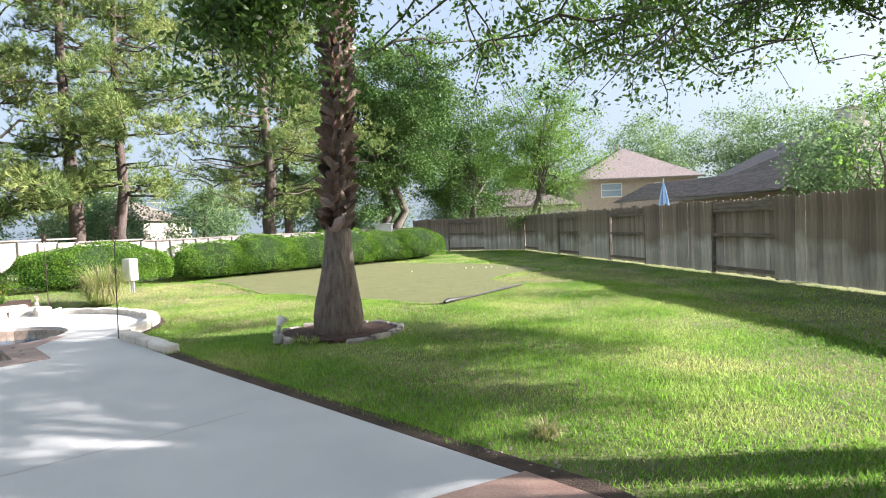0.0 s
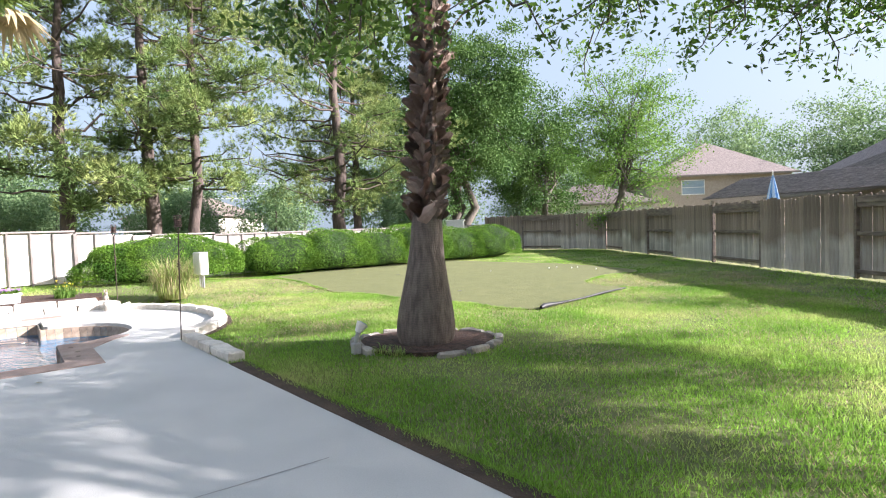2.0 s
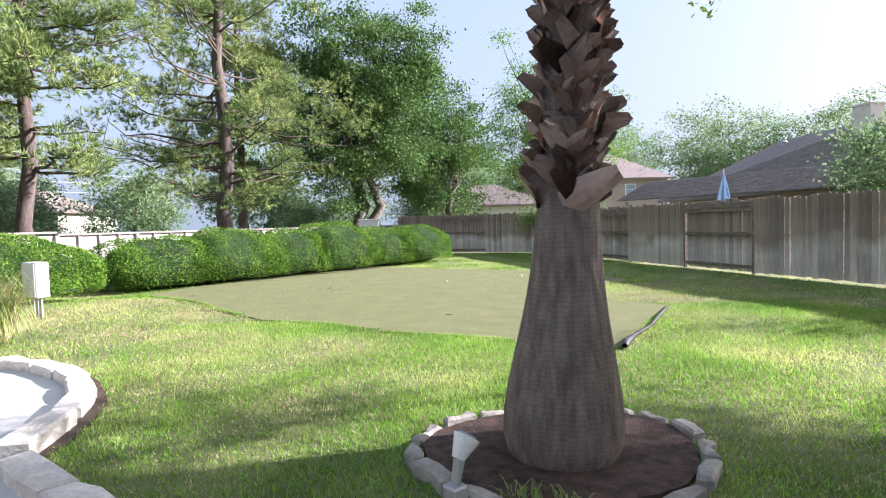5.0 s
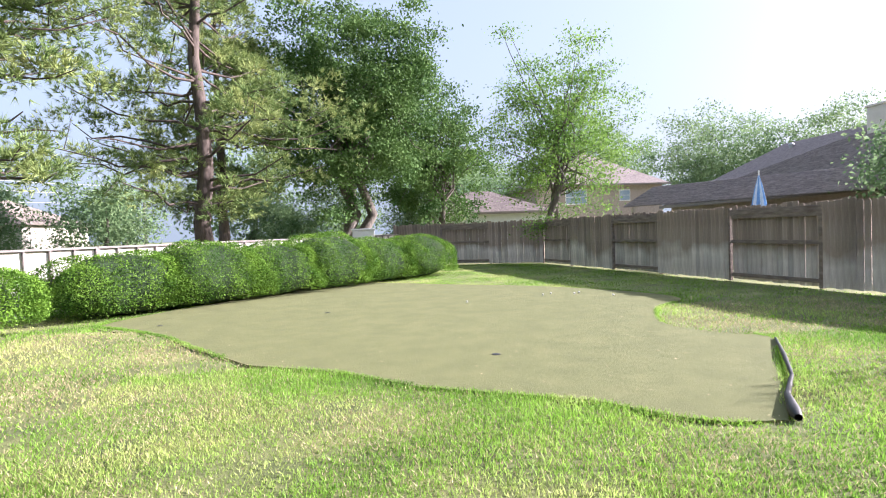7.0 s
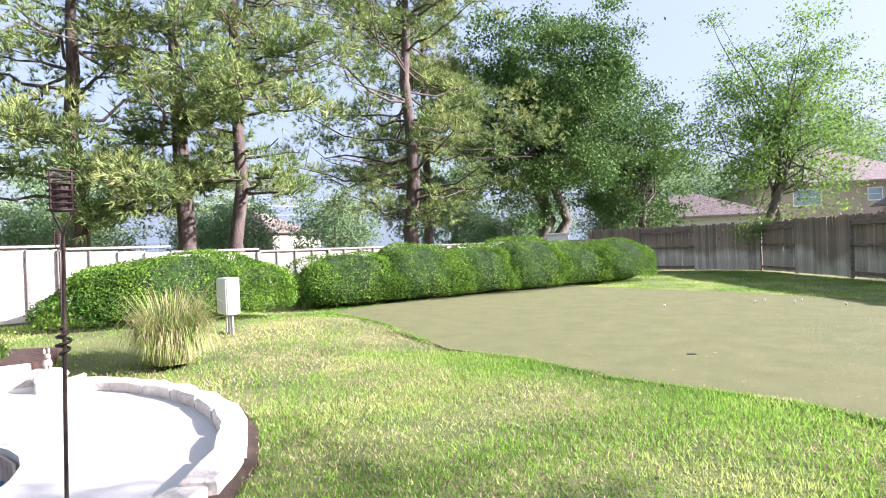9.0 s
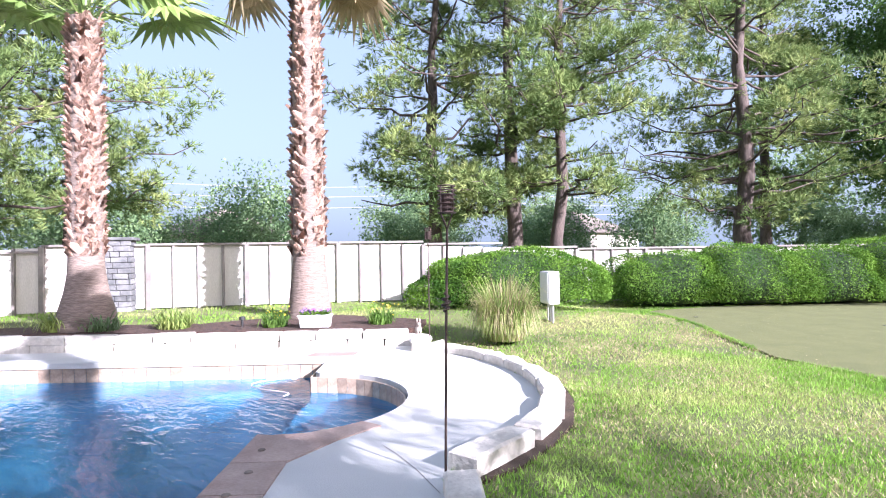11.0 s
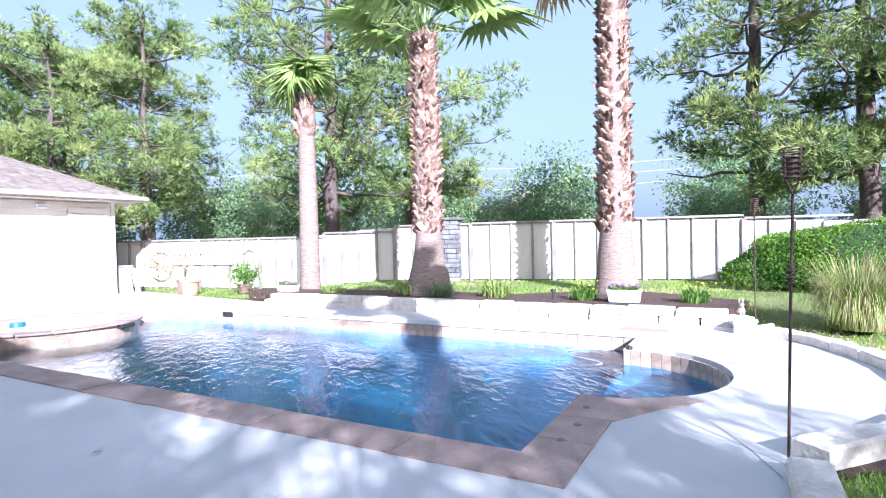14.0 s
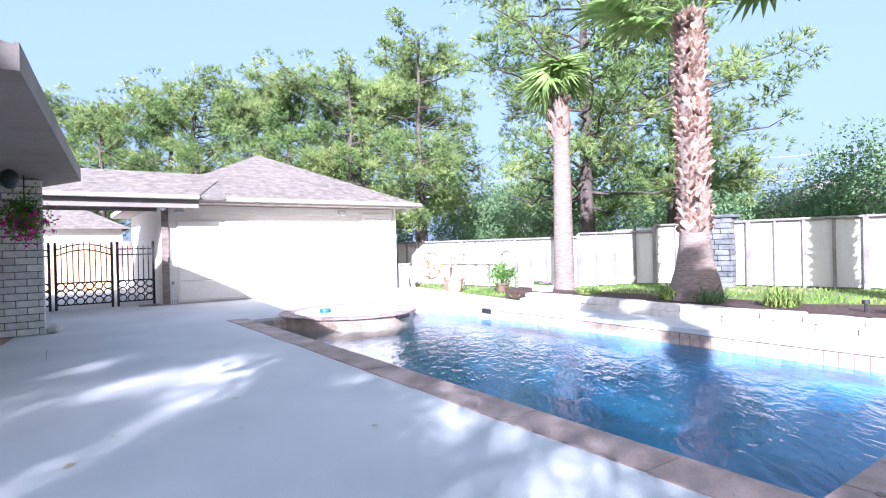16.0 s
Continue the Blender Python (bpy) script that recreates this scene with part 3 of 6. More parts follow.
GREEN = [(-8.1, 18.0), (-6.3, 16.4), (-4.7, 14.2), (-3.6, 13.55), (-2.7, 12.65), (-1.3, 11.85), (-0.8, 11.25), (-0.5, 11.06), (-0.08, 11.0), (1.9, 13.55), (1.6, 14.2), (1.3, 15.1),
         (2.0, 16.6), (3.2, 18.0), (1.8, 20.8), (-0.7, 23.0), (-3.7, 25.2), (-5.6, 23.8), (-6.7, 21.6), (-7.9, 19.5)]
ALCOVE = [(0.4 - 1.13 * math.sin(a), 2.81 - 1.13 * math.cos(a)) for a in np.linspace(0.05, math.pi - 0.05, 15)]
POOL_UV = [(0.3, 0.3), (0.3, 1.66), *ALCOVE, (0.42, 3.95), (0.42, 4.75), (9.75, 4.75), (9.75, 0.3)]
POOL = [P(u, v) for u, v in POOL_UV]


def smooth_loop(pts, steps=6):
    """A closed curve through the points."""
    out = []
    k = len(pts)
    for i in range(k):
        p0, p1, p2, p3 = (np.array(pts[(i + d) % k]) for d in (-1, 0, 1, 2))
        for t in np.linspace(0, 1, steps, endpoint=False):
            out.append(tuple(0.5 * (2 * p1 + (p2 - p0) * t + (2 * p0 - 5 * p1 + 4 * p2 - p3) * t * t + (3 * p1 - p0 - 3 * p2 + p3) * t ** 3)))
    return out


GREEN_S = smooth_loop(GREEN[:9], 1) + smooth_loop(GREEN, 5)[45:]
PALM_XY = (-1.66, 8.35)
TREE_RING = [(PALM_XY[0] + (0.86 + 0.06 * math.sin(3 * a)) * math.cos(a), PALM_XY[1] + (0.74 + 0.05 * math.cos(2 * a)) * math.sin(a)) for a in np.linspace(0, 2 * math.pi, 20, endpoint=False)]

SOIL = [(0.40, 3.40), (-1.2, 4.90), (-3.5, 7.05), (-3.78, 7.32), (-3.62, 7.46), (-3.36, 7.2), (-1.1, 5.06), (0.1, 3.9), (0.45, 3.58), (0.78, 3.3), (0.95, 3.1), (1.08, 2.85), (0.75, 3.1)]
KSOIL = [(x + 0.13 * c, y + 0.13 * s) for (x, y), c, s in zip(KERB[:7], (1, 1, 1, 0.95, 0.85, 0.7, 0.6), (0, 0, 0.1, 0.3, 0.5, 0.7, 0.8))] + \
        [(x + 0.3 * c, y + 0.3 * s) for (x, y), c, s in list(zip(KERB[:7], (0.7, 1, 1, 0.95, 0.8, 0.65, 0.5), (-0.3, 0, 0.1, 0.3, 0.55, 0.7, 0.8)))[::-1]]

# ---- ground, lawn and deck ----
gx = np.concatenate([[-900, -300, -120, -60, -40], np.arange(-30, 14.01, 0.5), [20, 40, 60, 120, 300, 900]])
gy = np.concatenate([[-900, -300, -120, -60, -30], np.arange(-14, 42.01, 0.5), [50, 60, 120, 300, 900]])
X, Y = np.meshgrid(gx, gy, indexing="ij")
Z = lawn_z(X, Y) - 0.02
touch = np.zeros(X.shape, bool)
for ox in (-0.55, 0, 0.55):
    for oy in (-0.55, 0, 0.55):
        touch |= inside(X + ox, Y + oy, DECK)
Z[touch] = -0.03
Z[inside(X, Y, GREEN_S)] = -0.06
vid = np.arange(X.size).reshape(X.shape)
F = np.stack([vid[:-1, :-1], vid[1:, :-1], vid[1:, 1:], vid[:-1, 1:]], -1).reshape(-1, 4)
cx, cy = (X[:-1, :-1] + X[1:, 1:]) / 2, (Y[:-1, :-1] + Y[1:, 1:]) / 2
near = np.zeros(cx.shape, bool)
for ox in (-0.25, 0, 0.25):
    for oy in (-0.25, 0, 0.25):
        near |= ~inside(cx + ox, cy + oy, DECK)
ground = new("ground", np_mesh("ground", np.stack([X, Y, Z], -1).reshape(-1, 3), F[near.ravel()], M["ground"]))
tagged(ground, "lawn ground rising gently to the boundary wall", "ground", kind="structure")
solid("deck", prism(DECK, -0.35, 0.0, [[P(u, v) for u, v in [(0.25, 0.25), (0.25, 1.62), *[(a - 0.03, b) for a, b in ALCOVE], (0.37, 4.0), (0.37, 4.8), (9.8, 4.8), (9.8, 0.25)]]]),
      M["concrete"], "pale broom-finished concrete pool deck", "pool deck", kind="structure")
solid("patio", prism([(0.42, 3.42), (1.5, 2.35), (3.3, 0.5), (3.3, -8.8), (-8.9, -8.8), (-10.6, -2.3), (-9.9, -1.75)], -0.2, 0.006), M["patio"], "brown stained concrete patio slab", "patio", kind="structure")
# strip of bare soil between deck and grass, and the beds
solid("soil_strip", prism(SOIL, -0.1, 0.004), M["soil"], "dark bare soil edging beside the deck", "soil edge", kind="structure")
solid("planting_bed", prism(BED, 0.0, 0.225), M["mulch"], "raised bed of brown mulch behind the pool", "planting bed", kind="structure")
solid("putting_green", prism(GREEN_S, -0.1, GREEN_Z), M["green"], "worn olive artificial turf putting green", "putting green", kind="structure")
solid("tree_bed", prism(TREE_RING, -0.1, 0.03), M["mulch"], "mulched soil ring round the palm foot", "tree bed", kind="structure")

# ---- pool ----
pool = thing("swimming_pool", P(5, 2.5, 0), "in-ground swimming pool with blue plaster and tiled rim", "swimming pool", turn=0)


def pw(bm):
    bmesh.ops.transform(bm, matrix=Matrix.Translation(-Vector(P(5, 2.5, 0))), verts=bm.verts)
    return bm


bm = bmesh.new()
top = [bm.verts.new((*p, -0.05)) for p in POOL]
low = [bm.verts.new((*p, -1.25)) for p in POOL]
for i in range(len(POOL)):
    j = (i + 1) % len(POOL)
    bm.faces.new((top[i], top[j], low[j], low[i]))
bmesh.ops.triangle_fill(bm, use_beauty=True, edges=[e for e in bm.edges if e.verts[0] in low and e.verts[1] in low])
part("basin", pw(bm), M["plaster"], pool)
wat = part("water", pw(prism([P(u, v) for u, v in POOL_UV], -0.22, -0.219)), M["water"], pool, "rippled clear blue water")
bm = bmesh.new()
vs = [bm.verts.new((*p, -0.22)) for p in POOL]
es = [bm.edges.new((vs[i], vs[(i + 1) % len(vs)])) for i in range(len(vs))]
bmesh.ops.triangle_fill(bm, use_beauty=True, edges=es)
me = bpy.data.meshes.new("water")
pw(bm)
bmesh.ops.recalc_face_normals(bm, faces=bm.faces)
if sum(f.normal.z for f in bm.faces) < 0:
    bmesh.ops.reverse_faces(bm, faces=bm.faces[:])
bm.to_mesh(me)
bm.free()
me.materials.append(M["water"])
wat.data = me
wat.visible_shadow = False
# shallow shelf in the alcove and a step
part("bench", pw(prism([P(u, v) for u, v in [(0.45, 1.75), *ALCOVE[1:-1], (0.45, 3.85)]], -1.2, -0.62)), M["plaster"], pool, "blue plaster alcove bench")
# waterline tiles, one by one
tile_me = bpy.data.meshes.new("tile")
tb = boxes([((0, 0, 0), (0.148, 0.02, 0.2))], bevel=0.004)
tb.to_mesh(tile_me)
tb.free()
tile_me.materials.append(M["tile"])
pts = [Vector((*p, -0.145)) for p in POOL]
for i in range(len(pts)):
    a, b = pts[i], pts[(i + 1) % len(pts)]
    d = b - a
    k = max(1, round(d.length / 0.153))
    for q in range(k):
        t = new("tile", tile_me)
        t.parent = pool
        t.matrix_world = Matrix.Translation(a + d * ((q + 0.5) / k)) @ pose(0, 0, 0, 0, 0, math.degrees(math.atan2(d.y, d.x))) @ Matrix.Diagonal((d.length / k / 0.153, 1, 1, 1))

# flagstone coping on the near side and the short side
coping = thing("pool_coping", P(5, 0.17, 0), "reddish brown flagstone coping along the pool", "pool coping", kind="structure")


def stone(name, outline, z0, z1, mat, parent, label="", bevel=0.012):
    bm = prism(outline, z0, z1)
    bmesh.ops.dissolve_limit(bm, angle_limit=0.02, verts=bm.verts, edges=bm.edges)
    ob = part(name, bm, mat, parent, label)
    ob.matrix_parent_inverse = parent.matrix_world.inverted()
    return ob


u = 0.0
while u < 9.95:
    w = min(rng.uniform(0.75, 1.25), 10.0 - u)
    if 10.0 - u - w < 0.4:
        w = 10.0 - u
    if u == 0:
        stone("coping_stone", [P(-0.03, -0.02), P(w - 0.006, -0.02), P(w - 0.006, 0.34), P(0.34, 0.34), P(0.34, 0.62), P(-0.03, 0.62)], -0.05, 0.012, M["coping"], coping)
    else:
        stone("coping_stone", [P(u + 0.006, rng.uniform(-0.03, 0.0)), P(u + w - 0.006, rng.uniform(-0.03, 0.0)), P(u + w - 0.006, 0.34), P(u + 0.006, 0.34)], -0.05, 0.012 + rng.uniform(-0.002, 0.002), M["coping"], coping)
    u += w
stone("coping_stone", [P(-0.03, 0.63), P(0.34, 0.63), P(0.34, 1.12), P(-0.03, 1.12)], -0.05, 0.012, M["coping"], coping)
stone("coping_stone", [P(-0.03, 1.13), P(0.34, 1.13), P(0.34, 1.7), P(0.22, 1.68), P(-0.02, 1.71), P(-0.28, 1.86), P(-0.42, 1.98), P(-0.58, 1.86), P(-0.3, 1.56)], -0.05, 0.012, M["coping"], coping)
for uu, vv in [(0.18, 0.62), (0.16, 0.95), (0.2, 1.35)]:
    bm = bmesh.new()
    bmesh.ops.create_cone(bm, cap_ends=True, segments=14, radius1=0.027, radius2=0.025, depth=0.008, matrix=Matrix.Translation(P(uu, vv, 0.015)))
    o = part("deck_cap", bm, M["wood_dark"], coping, "small brown deck cap")
    o.matrix_parent_inverse = coping.matrix_world.inverted()
# thin pale rim on the far side
rim = thing("pool_rim", P(5, 4.9, 0), "pale concrete pool rim with dark joint", "pool rim", kind="structure")
for a, b in ((0.42, 8.0), (8.3, 9.75)):
    stone("rim_slab", [P(a, 4.72), P(b, 4.72), P(b, 5.02), P(a, 5.02)], -0.04, 0.03, M["concrete"], rim)
stone("rim_step", [P(0.05, 4.85), P(0.7, 4.85), P(0.6, 5.15), P(0.0, 5.15)], 0.0, 0.034, M["coping"], rim)
o = part("skimmer_mouth", boxes([((0, 0, 0), (0.3, 0.12, 0.1))], bevel=0.01), M["black"], rim, "dark skimmer opening")
o.matrix_world = Matrix.Translation(P(8.15, 4.79, -0.09)) @ pose(0, 0, 0, 0, 0, 45)

# round spa at the far end
spa_c = P(9.75, 2.35)
spa = thing("spa", (*spa_c, 0), "round raised spa with tan stone rim", "spa")


def ring(r0, r1, z0, z1, seg=48):
    bm = bmesh.new()
    rows = [[bm.verts.new((r * math.cos(a), r * math.sin(a), z)) for a in np.linspace(0, 2 * math.pi, seg, endpoint=False)] for r, z in ((r0, z0), (r1, z0), (r1, z1), (r0, z1))]
    for k in range(4):
        for i in range(seg):
            j = (i + 1) % seg
            bm.faces.new((rows[k][i], rows[k][j], rows[(k + 1) % 4][j], rows[(k + 1) % 4][i]))
    return bm


part("spa_wall", ring(1.12, 1.34, -1.2, -0.015), M["tile"], spa, "tan tiled spa wall")
for k in range(18):
    a0, a1 = 2 * math.pi * k / 18 + 0.008, 2 * math.pi * (k + 1) / 18 - 0.008
    o = part("coping_stone", prism([(r * math.cos(a), r * math.sin(a)) for r, a in ((1.1, a0), (1.1, (a0 + a1) / 2), (1.1, a1), (1.4, a1), (1.4, (a0 + a1) / 2), (1.4, a0))], -0.015, 0.016), M["coping"], spa)
part("spa_floor", prism([(1.13 * math.cos(a), 1.13 * math.sin(a)) for a in np.linspace(0, 6.28, 32, endpoint=False)], -0.45, -0.35), M["spa"], spa)
o = part("spa_water", prism([(1.12 * math.cos(a), 1.12 * math.sin(a)) for a in np.linspace(0, 6.283, 40, endpoint=False)], -0.045, -0.043), M["water"], spa)
o.visible_shadow = False
o = part("spillway", boxes([((0, 0, 0), (0.34, 0.12, 0.07))], bevel=0.01), M["black"], spa, "dark spillway slot")
o.matrix_world = Matrix.Translation((spa_c[0] + 1.38 * 0.35, spa_c[1] + 1.38 * 0.92, -0.05)) @ pose(0, 0, 0, 0, 0, 160)
# chlorine float on the spa
fl = thing("pool_float", P(9.2, 1.6, 0.0), "blue floating chlorine dispenser on the spa rim", "pool float")
for r, z, h, m, nm in ((0.11, 0.115, 0.07, "blue", "float_cap"), (0.09, 0.085, 0.03, "white", "float_body")):
    bm = bmesh.new()
    bmesh.ops.create_cone(bm, cap_ends=True, segments=20, radius1=r, radius2=r * 0.9, depth=h, matrix=Matrix.Translation((0, 0, z)))
    part(nm, bm, M[m], fl, smooth=False)

# ---- kerb stones round the deck ----
kerb = thing("stone_kerb", (-6.5, 10.5, 0), "cream limestone edging blocks round the pool deck", "stone edging", kind="structure")


def block(a, b, w, z0, z1, mat, parent, name="kerb_stone", rough=0.02, side=1):
    """A rough-cut stone between two points of the plan, w wide to one side."""
    a, b = np.array(a), np.array(b)
    d = (b - a) / np.linalg.norm(b - a)
    nrm = np.array([d[1], -d[0]]) * side
    a, b = a + d * 0.008, b - d * 0.008
    j = lambda: rng.uniform(-rough, rough, 2)
    out = [a + j() * 0.3, (a + b) / 2 + j() * 0.3, b + j() * 0.3, b + nrm * w + j(), (a + b) / 2 + nrm * w + j(), a + nrm * w + j()]
    bm = prism([tuple(p) for p in out], z0, z1)
    for v in bm.verts:
        if v.co.z > z0 + 0.01:
            v.co += Vector(rng.uniform(-rough, rough, 3)) * 0.5
    bmesh.ops.bevel(bm, geom=[e for e in bm.edges if e.is_valid and not all(abs(v.co.z - z0) < 0.01 for v in e.verts) and len(e.link_faces) == 2 and e.calc_face_angle(0) > 0.6],
                    offset=0.018, segments=1, affect="EDGES")
    o = part(name, bm, mat, parent)
    o.matrix_parent_inverse = parent.matrix_world.inverted()
    return o


run = [(-3.84, 7.42), (-4.3, 7.85), (-4.62, 8.13), (-5.15, 8.62)]
for i in range(3):
    block(run[i], run[i + 1], 0.2, -0.05, 0.1 + 0.006 * i, M["limestone"], kerb, side=1)
block((-5.3, 8.82), (-5.34, 9.5), 0.22, -0.05, 0.13, M["limestone"], kerb, side=1)
for i in range(2, len(KERB) - 2):
    block(KERB[i], KERB[i + 1], 0.21, -0.05, 0.105 + rng.uniform(-0.01, 0.01), M["limestone"], kerb, side=1)
block((-8.3, 11.72), (-8.62, 11.62), 0.3, -0.03, 0.13, M["limestone"], kerb, rough=0.04)
block((-8.62, 11.62), (-8.9, 11.9), 0.26, -0.03, 0.17, M["limestone"], kerb, rough=0.04)
solid("kerb_soil", prism(KSOIL, -0.1, 0.0), M["soil"], "dark trimmed soil gap behind the edging", "soil edge", kind="structure")

# ---- retaining wall of the bed ----
bedwall = thing("bed_wall", P(3.5, 6.1, 0), "low dry-laid cream stone retaining wall", "retaining wall", kind="structure")
for course in range(2):
    u = -0.85 + 0.2 * course
    while u < 8.1 - course * 0.6:
        w = rng.uniform(0.45, 0.75)
        block(P(u, 6.0 + 0.015 * course), P(u + w, 6.0 + 0.015 * course), 0.24, 0.0 + 0.115 * course, 0.11 + (0.12 + rng.uniform(-0.008, 0.012)) * course, M["limestone"], bedwall, "wall_stone", 0.012, side=-1)
        u += w + 0.008

# ---- west boundary wall ----
wa, wb = np.array(WALL_A), np.array(WALL_B)
wl = np.linalg.norm(wb - wa)
wd = (wb - wa) / wl
wang = math.degrees(math.atan2(wd[1], wd[0]))
wall = thing("wall_west", (*wa, 0.0), "whitewashed panel boundary wall with weathered posts", "boundary wall", turn=wang, kind="structure")


def wall_mesh(name, s, mat, bevel=0.006):
    me = bpy.data.meshes.new(name)
    b = boxes([((0, 0, s[2] / 2), s)], bevel=bevel)
    b.to_mesh(me)
    b.free()
    me.materials.append(M[mat])
    return me


def place(name, me, parent, at, rz=0.0, sc=(1, 1, 1)):
    o = new(name, me)
    o.parent = parent
    o.matrix_basis = pose(*at, 0, 0, rz) @ Matrix.Diagonal((*sc, 1))
    return o


SP = 0.53
post_me, thick_me, panel_me = wall_mesh("post", (0.055, 0.07, 1.46), "wall_post"), wall_mesh("post", (0.1, 0.1, 1.47), "wall_post"), wall_mesh("panel", (SP - 0.01, 0.05, 1.42), "wall_panel")
cap_me = wall_mesh("cap_rail", (2.11, 0.16, 0.05), "wall_post")
k = int(wl / SP)
for i in range(k):
    s = i * SP
    x, y = wa + wd * s
    z = float(lawn_z(x, y)) - 0.03
    thick = i % 4 == 0
    place("post", thick_me if thick else post_me, wall, (s, -0.055, z + 0.0))
    place("panel", panel_me, wall, (s + SP / 2, 0.0, z + 0.04))
    if thick:
        place("cap_rail", cap_me, wall, (s + 1.06, -0.03, z + 1.46))

# stone pier in the wall
pier_xy = wa + wd * (np.dot(np.array((-16.9, 10.35)) - wa, wd))
pier = thing("stone_pier", (pier_xy[0] + 0.22 * wd[1], pier_xy[1] - 0.22 * wd[0], 0.2), "grey ledge-stone pier in the boundary wall", "stone pier", turn=wang)
for r in range(13):
    x = -0.36
    while x < 0.33:
        w = min(rng.uniform(0.16, 0.42), 0.36 - x)
        part("stone", boxes([((x + w / 2, 0.05 + rng.uniform(-0.012, 0.012), r * 0.122 + 0.06), (w - 0.01, 0.42, 0.114))], bevel=0.012), M["grey_stone"], pier)
        x += w
part("cap", boxes([((0, 0.05, 1.62), (0.84, 0.52, 0.07))], bevel=0.015), M["grey_stone"], pier)

# ---- board fences ----
FA, FB = np.array((9.2, 1.8)), np.array((4.47, 30.3))
board_mes = []
for k in range(6):
    w, h = 0.138 + 0.004 * (k % 3 - 1), 1.86 + 0.012 * (k - 3)
    bm = bmesh.new()
    out = [(-w / 2, 0), (w / 2, 0), (w / 2, h - 0.035), (w / 2 - 0.03, h), (-w / 2 + 0.03, h), (-w / 2, h - 0.035)]
    f = bm.faces.new([bm.verts.new((x, -0.009, z)) for x, z in out])
    ext = bmesh.ops.extrude_face_region(bm, geom=[f])
    for v in ext["geom"]:
        if isinstance(v, bmesh.types.BMVert):
            v.co.y += 0.018
            v.co.x += 0.003 * (k - 2)
    bmesh.ops.recalc_face_normals(bm, faces=bm.faces)
    me = bpy.data.meshes.new("board")
    bm.to_mesh(me)
    bm.free()
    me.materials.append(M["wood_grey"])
    board_mes.append(me)


def board_fence(name, a, b, label, sections, wmat=None):
    """sections: (start, end, recessed) along the fence; a recessed bay has its boards behind the rails."""
    d = (b - a) / np.linalg.norm(b - a)
    fence = thing(name, (*a, 0), label, "wooden fence", turn=math.degrees(math.atan2(d[1], d[0])), kind="structure")
    for s0, s1, rec in sections:
        s = s0 + 0.07
        while s < s1:
            place("board", board_mes[rng.integers(6)], fence, (s, (-0.05 if rec else 0.055), rng.uniform(0.02, 0.05)), rng.uniform(-0.6, 0.6))
            s += 0.1425
        part("post", boxes([((s0, 0.0, 0.93), (0.09, 0.09, 1.86))], bevel=0.005), M["wood_dark"], fence)
        for z in (0.16, 1.0, 1.62):
            part("rail", boxes([(((s0 + s1) / 2, 0.004, z), (s1 - s0 - 0.1, 0.04, 0.09))], bevel=0.004), M["wood_dark"], fence)
        if rec:
            part("top_rail", boxes([(((s0 + s1) / 2, 0.0, 1.74), (s1 - s0, 0.06, 0.14))], bevel=0.005), M["wood_dark"], fence)
    return fence


fl_len = float(np.linalg.norm(FB - FA))


def at_y(y):
    return (y - FA[1]) / (FB[1] - FA[1]) * fl_len


ys = [1.8, 4.5, 7.1, 9.7, 12.35, 14.55, 17.85, 20.3, 22.9, 25.3, 28.0, 30.3]
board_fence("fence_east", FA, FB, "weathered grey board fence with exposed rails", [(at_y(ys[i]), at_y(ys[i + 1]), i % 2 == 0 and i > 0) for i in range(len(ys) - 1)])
BC = np.array((-1.7, 33.95))
bl = float(np.linalg.norm(BC - FB))
board_fence("fence_north", FB, BC, "dark weathered board fence across the back", [(bl * i / 3, bl * (i + 1) / 3, i % 2 == 1) for i in range(3)])

# ---- hedges ----
def hedge(centre, half, top, turn, label, seed, count):
    """A clipped rounded bush: small leaves over a dark core that stands for inner shade."""
    r = np.random.default_rng(seed)
    zb = float(lawn_z(centre[0], centre[1])) - 0.02
    h = top - zb
    ob = thing("hedge", (*centre, zb), label, "hedge", "clipped hedges", turn)
    k = count
    th = r.random(k) * 2 * np.pi
    q = np.clip(1 - r.random(k) ** 0.9 * 1.6, -0.55, 1)
    e = 0.72
    ce, se = np.sign(np.cos(th)) * np.abs(np.cos(th)) ** e, np.sign(np.sin(th)) * np.abs(np.sin(th)) ** e
    rad = (1 - np.abs(np.clip(q, -1, 1)) ** 2.15) ** (1 / 2.15)
    lump = np.array([noise.noise(Vector((a * half[0] * 1.1 + seed, b * half[1] * 1.1, c * 1.7))) for a, b, c in zip(ce * rad, se * rad, q)]) * 0.2
    jit = 1 + lump + r.normal(size=k) * 0.022 - 0.1 * (r.random(k) < 0.25) * r.random(k)
    pts = np.stack([ce * rad * half[0] * jit, se * rad * half[1] * jit, h * 0.36 + q * h * 0.64 * jit], 1)
    # no leaves near the ground, so the dark core shows there as shade
    pts = pts[pts[:, 2] > 0.1 + 0.16 * r.random(len(pts))]
    part("foliage", np_mesh("foliage", *leaf_cloud(pts, 0.05, 0.4, 0.7, r), M["hedge"]), M["hedge"], ob)
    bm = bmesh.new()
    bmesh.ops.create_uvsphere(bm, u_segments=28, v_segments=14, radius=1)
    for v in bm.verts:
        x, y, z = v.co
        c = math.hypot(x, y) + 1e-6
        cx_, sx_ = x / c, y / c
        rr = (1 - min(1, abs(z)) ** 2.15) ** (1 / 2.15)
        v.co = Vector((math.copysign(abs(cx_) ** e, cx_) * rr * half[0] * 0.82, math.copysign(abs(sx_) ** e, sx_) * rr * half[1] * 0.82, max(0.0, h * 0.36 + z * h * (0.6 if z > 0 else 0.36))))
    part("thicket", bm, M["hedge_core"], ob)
    return ob


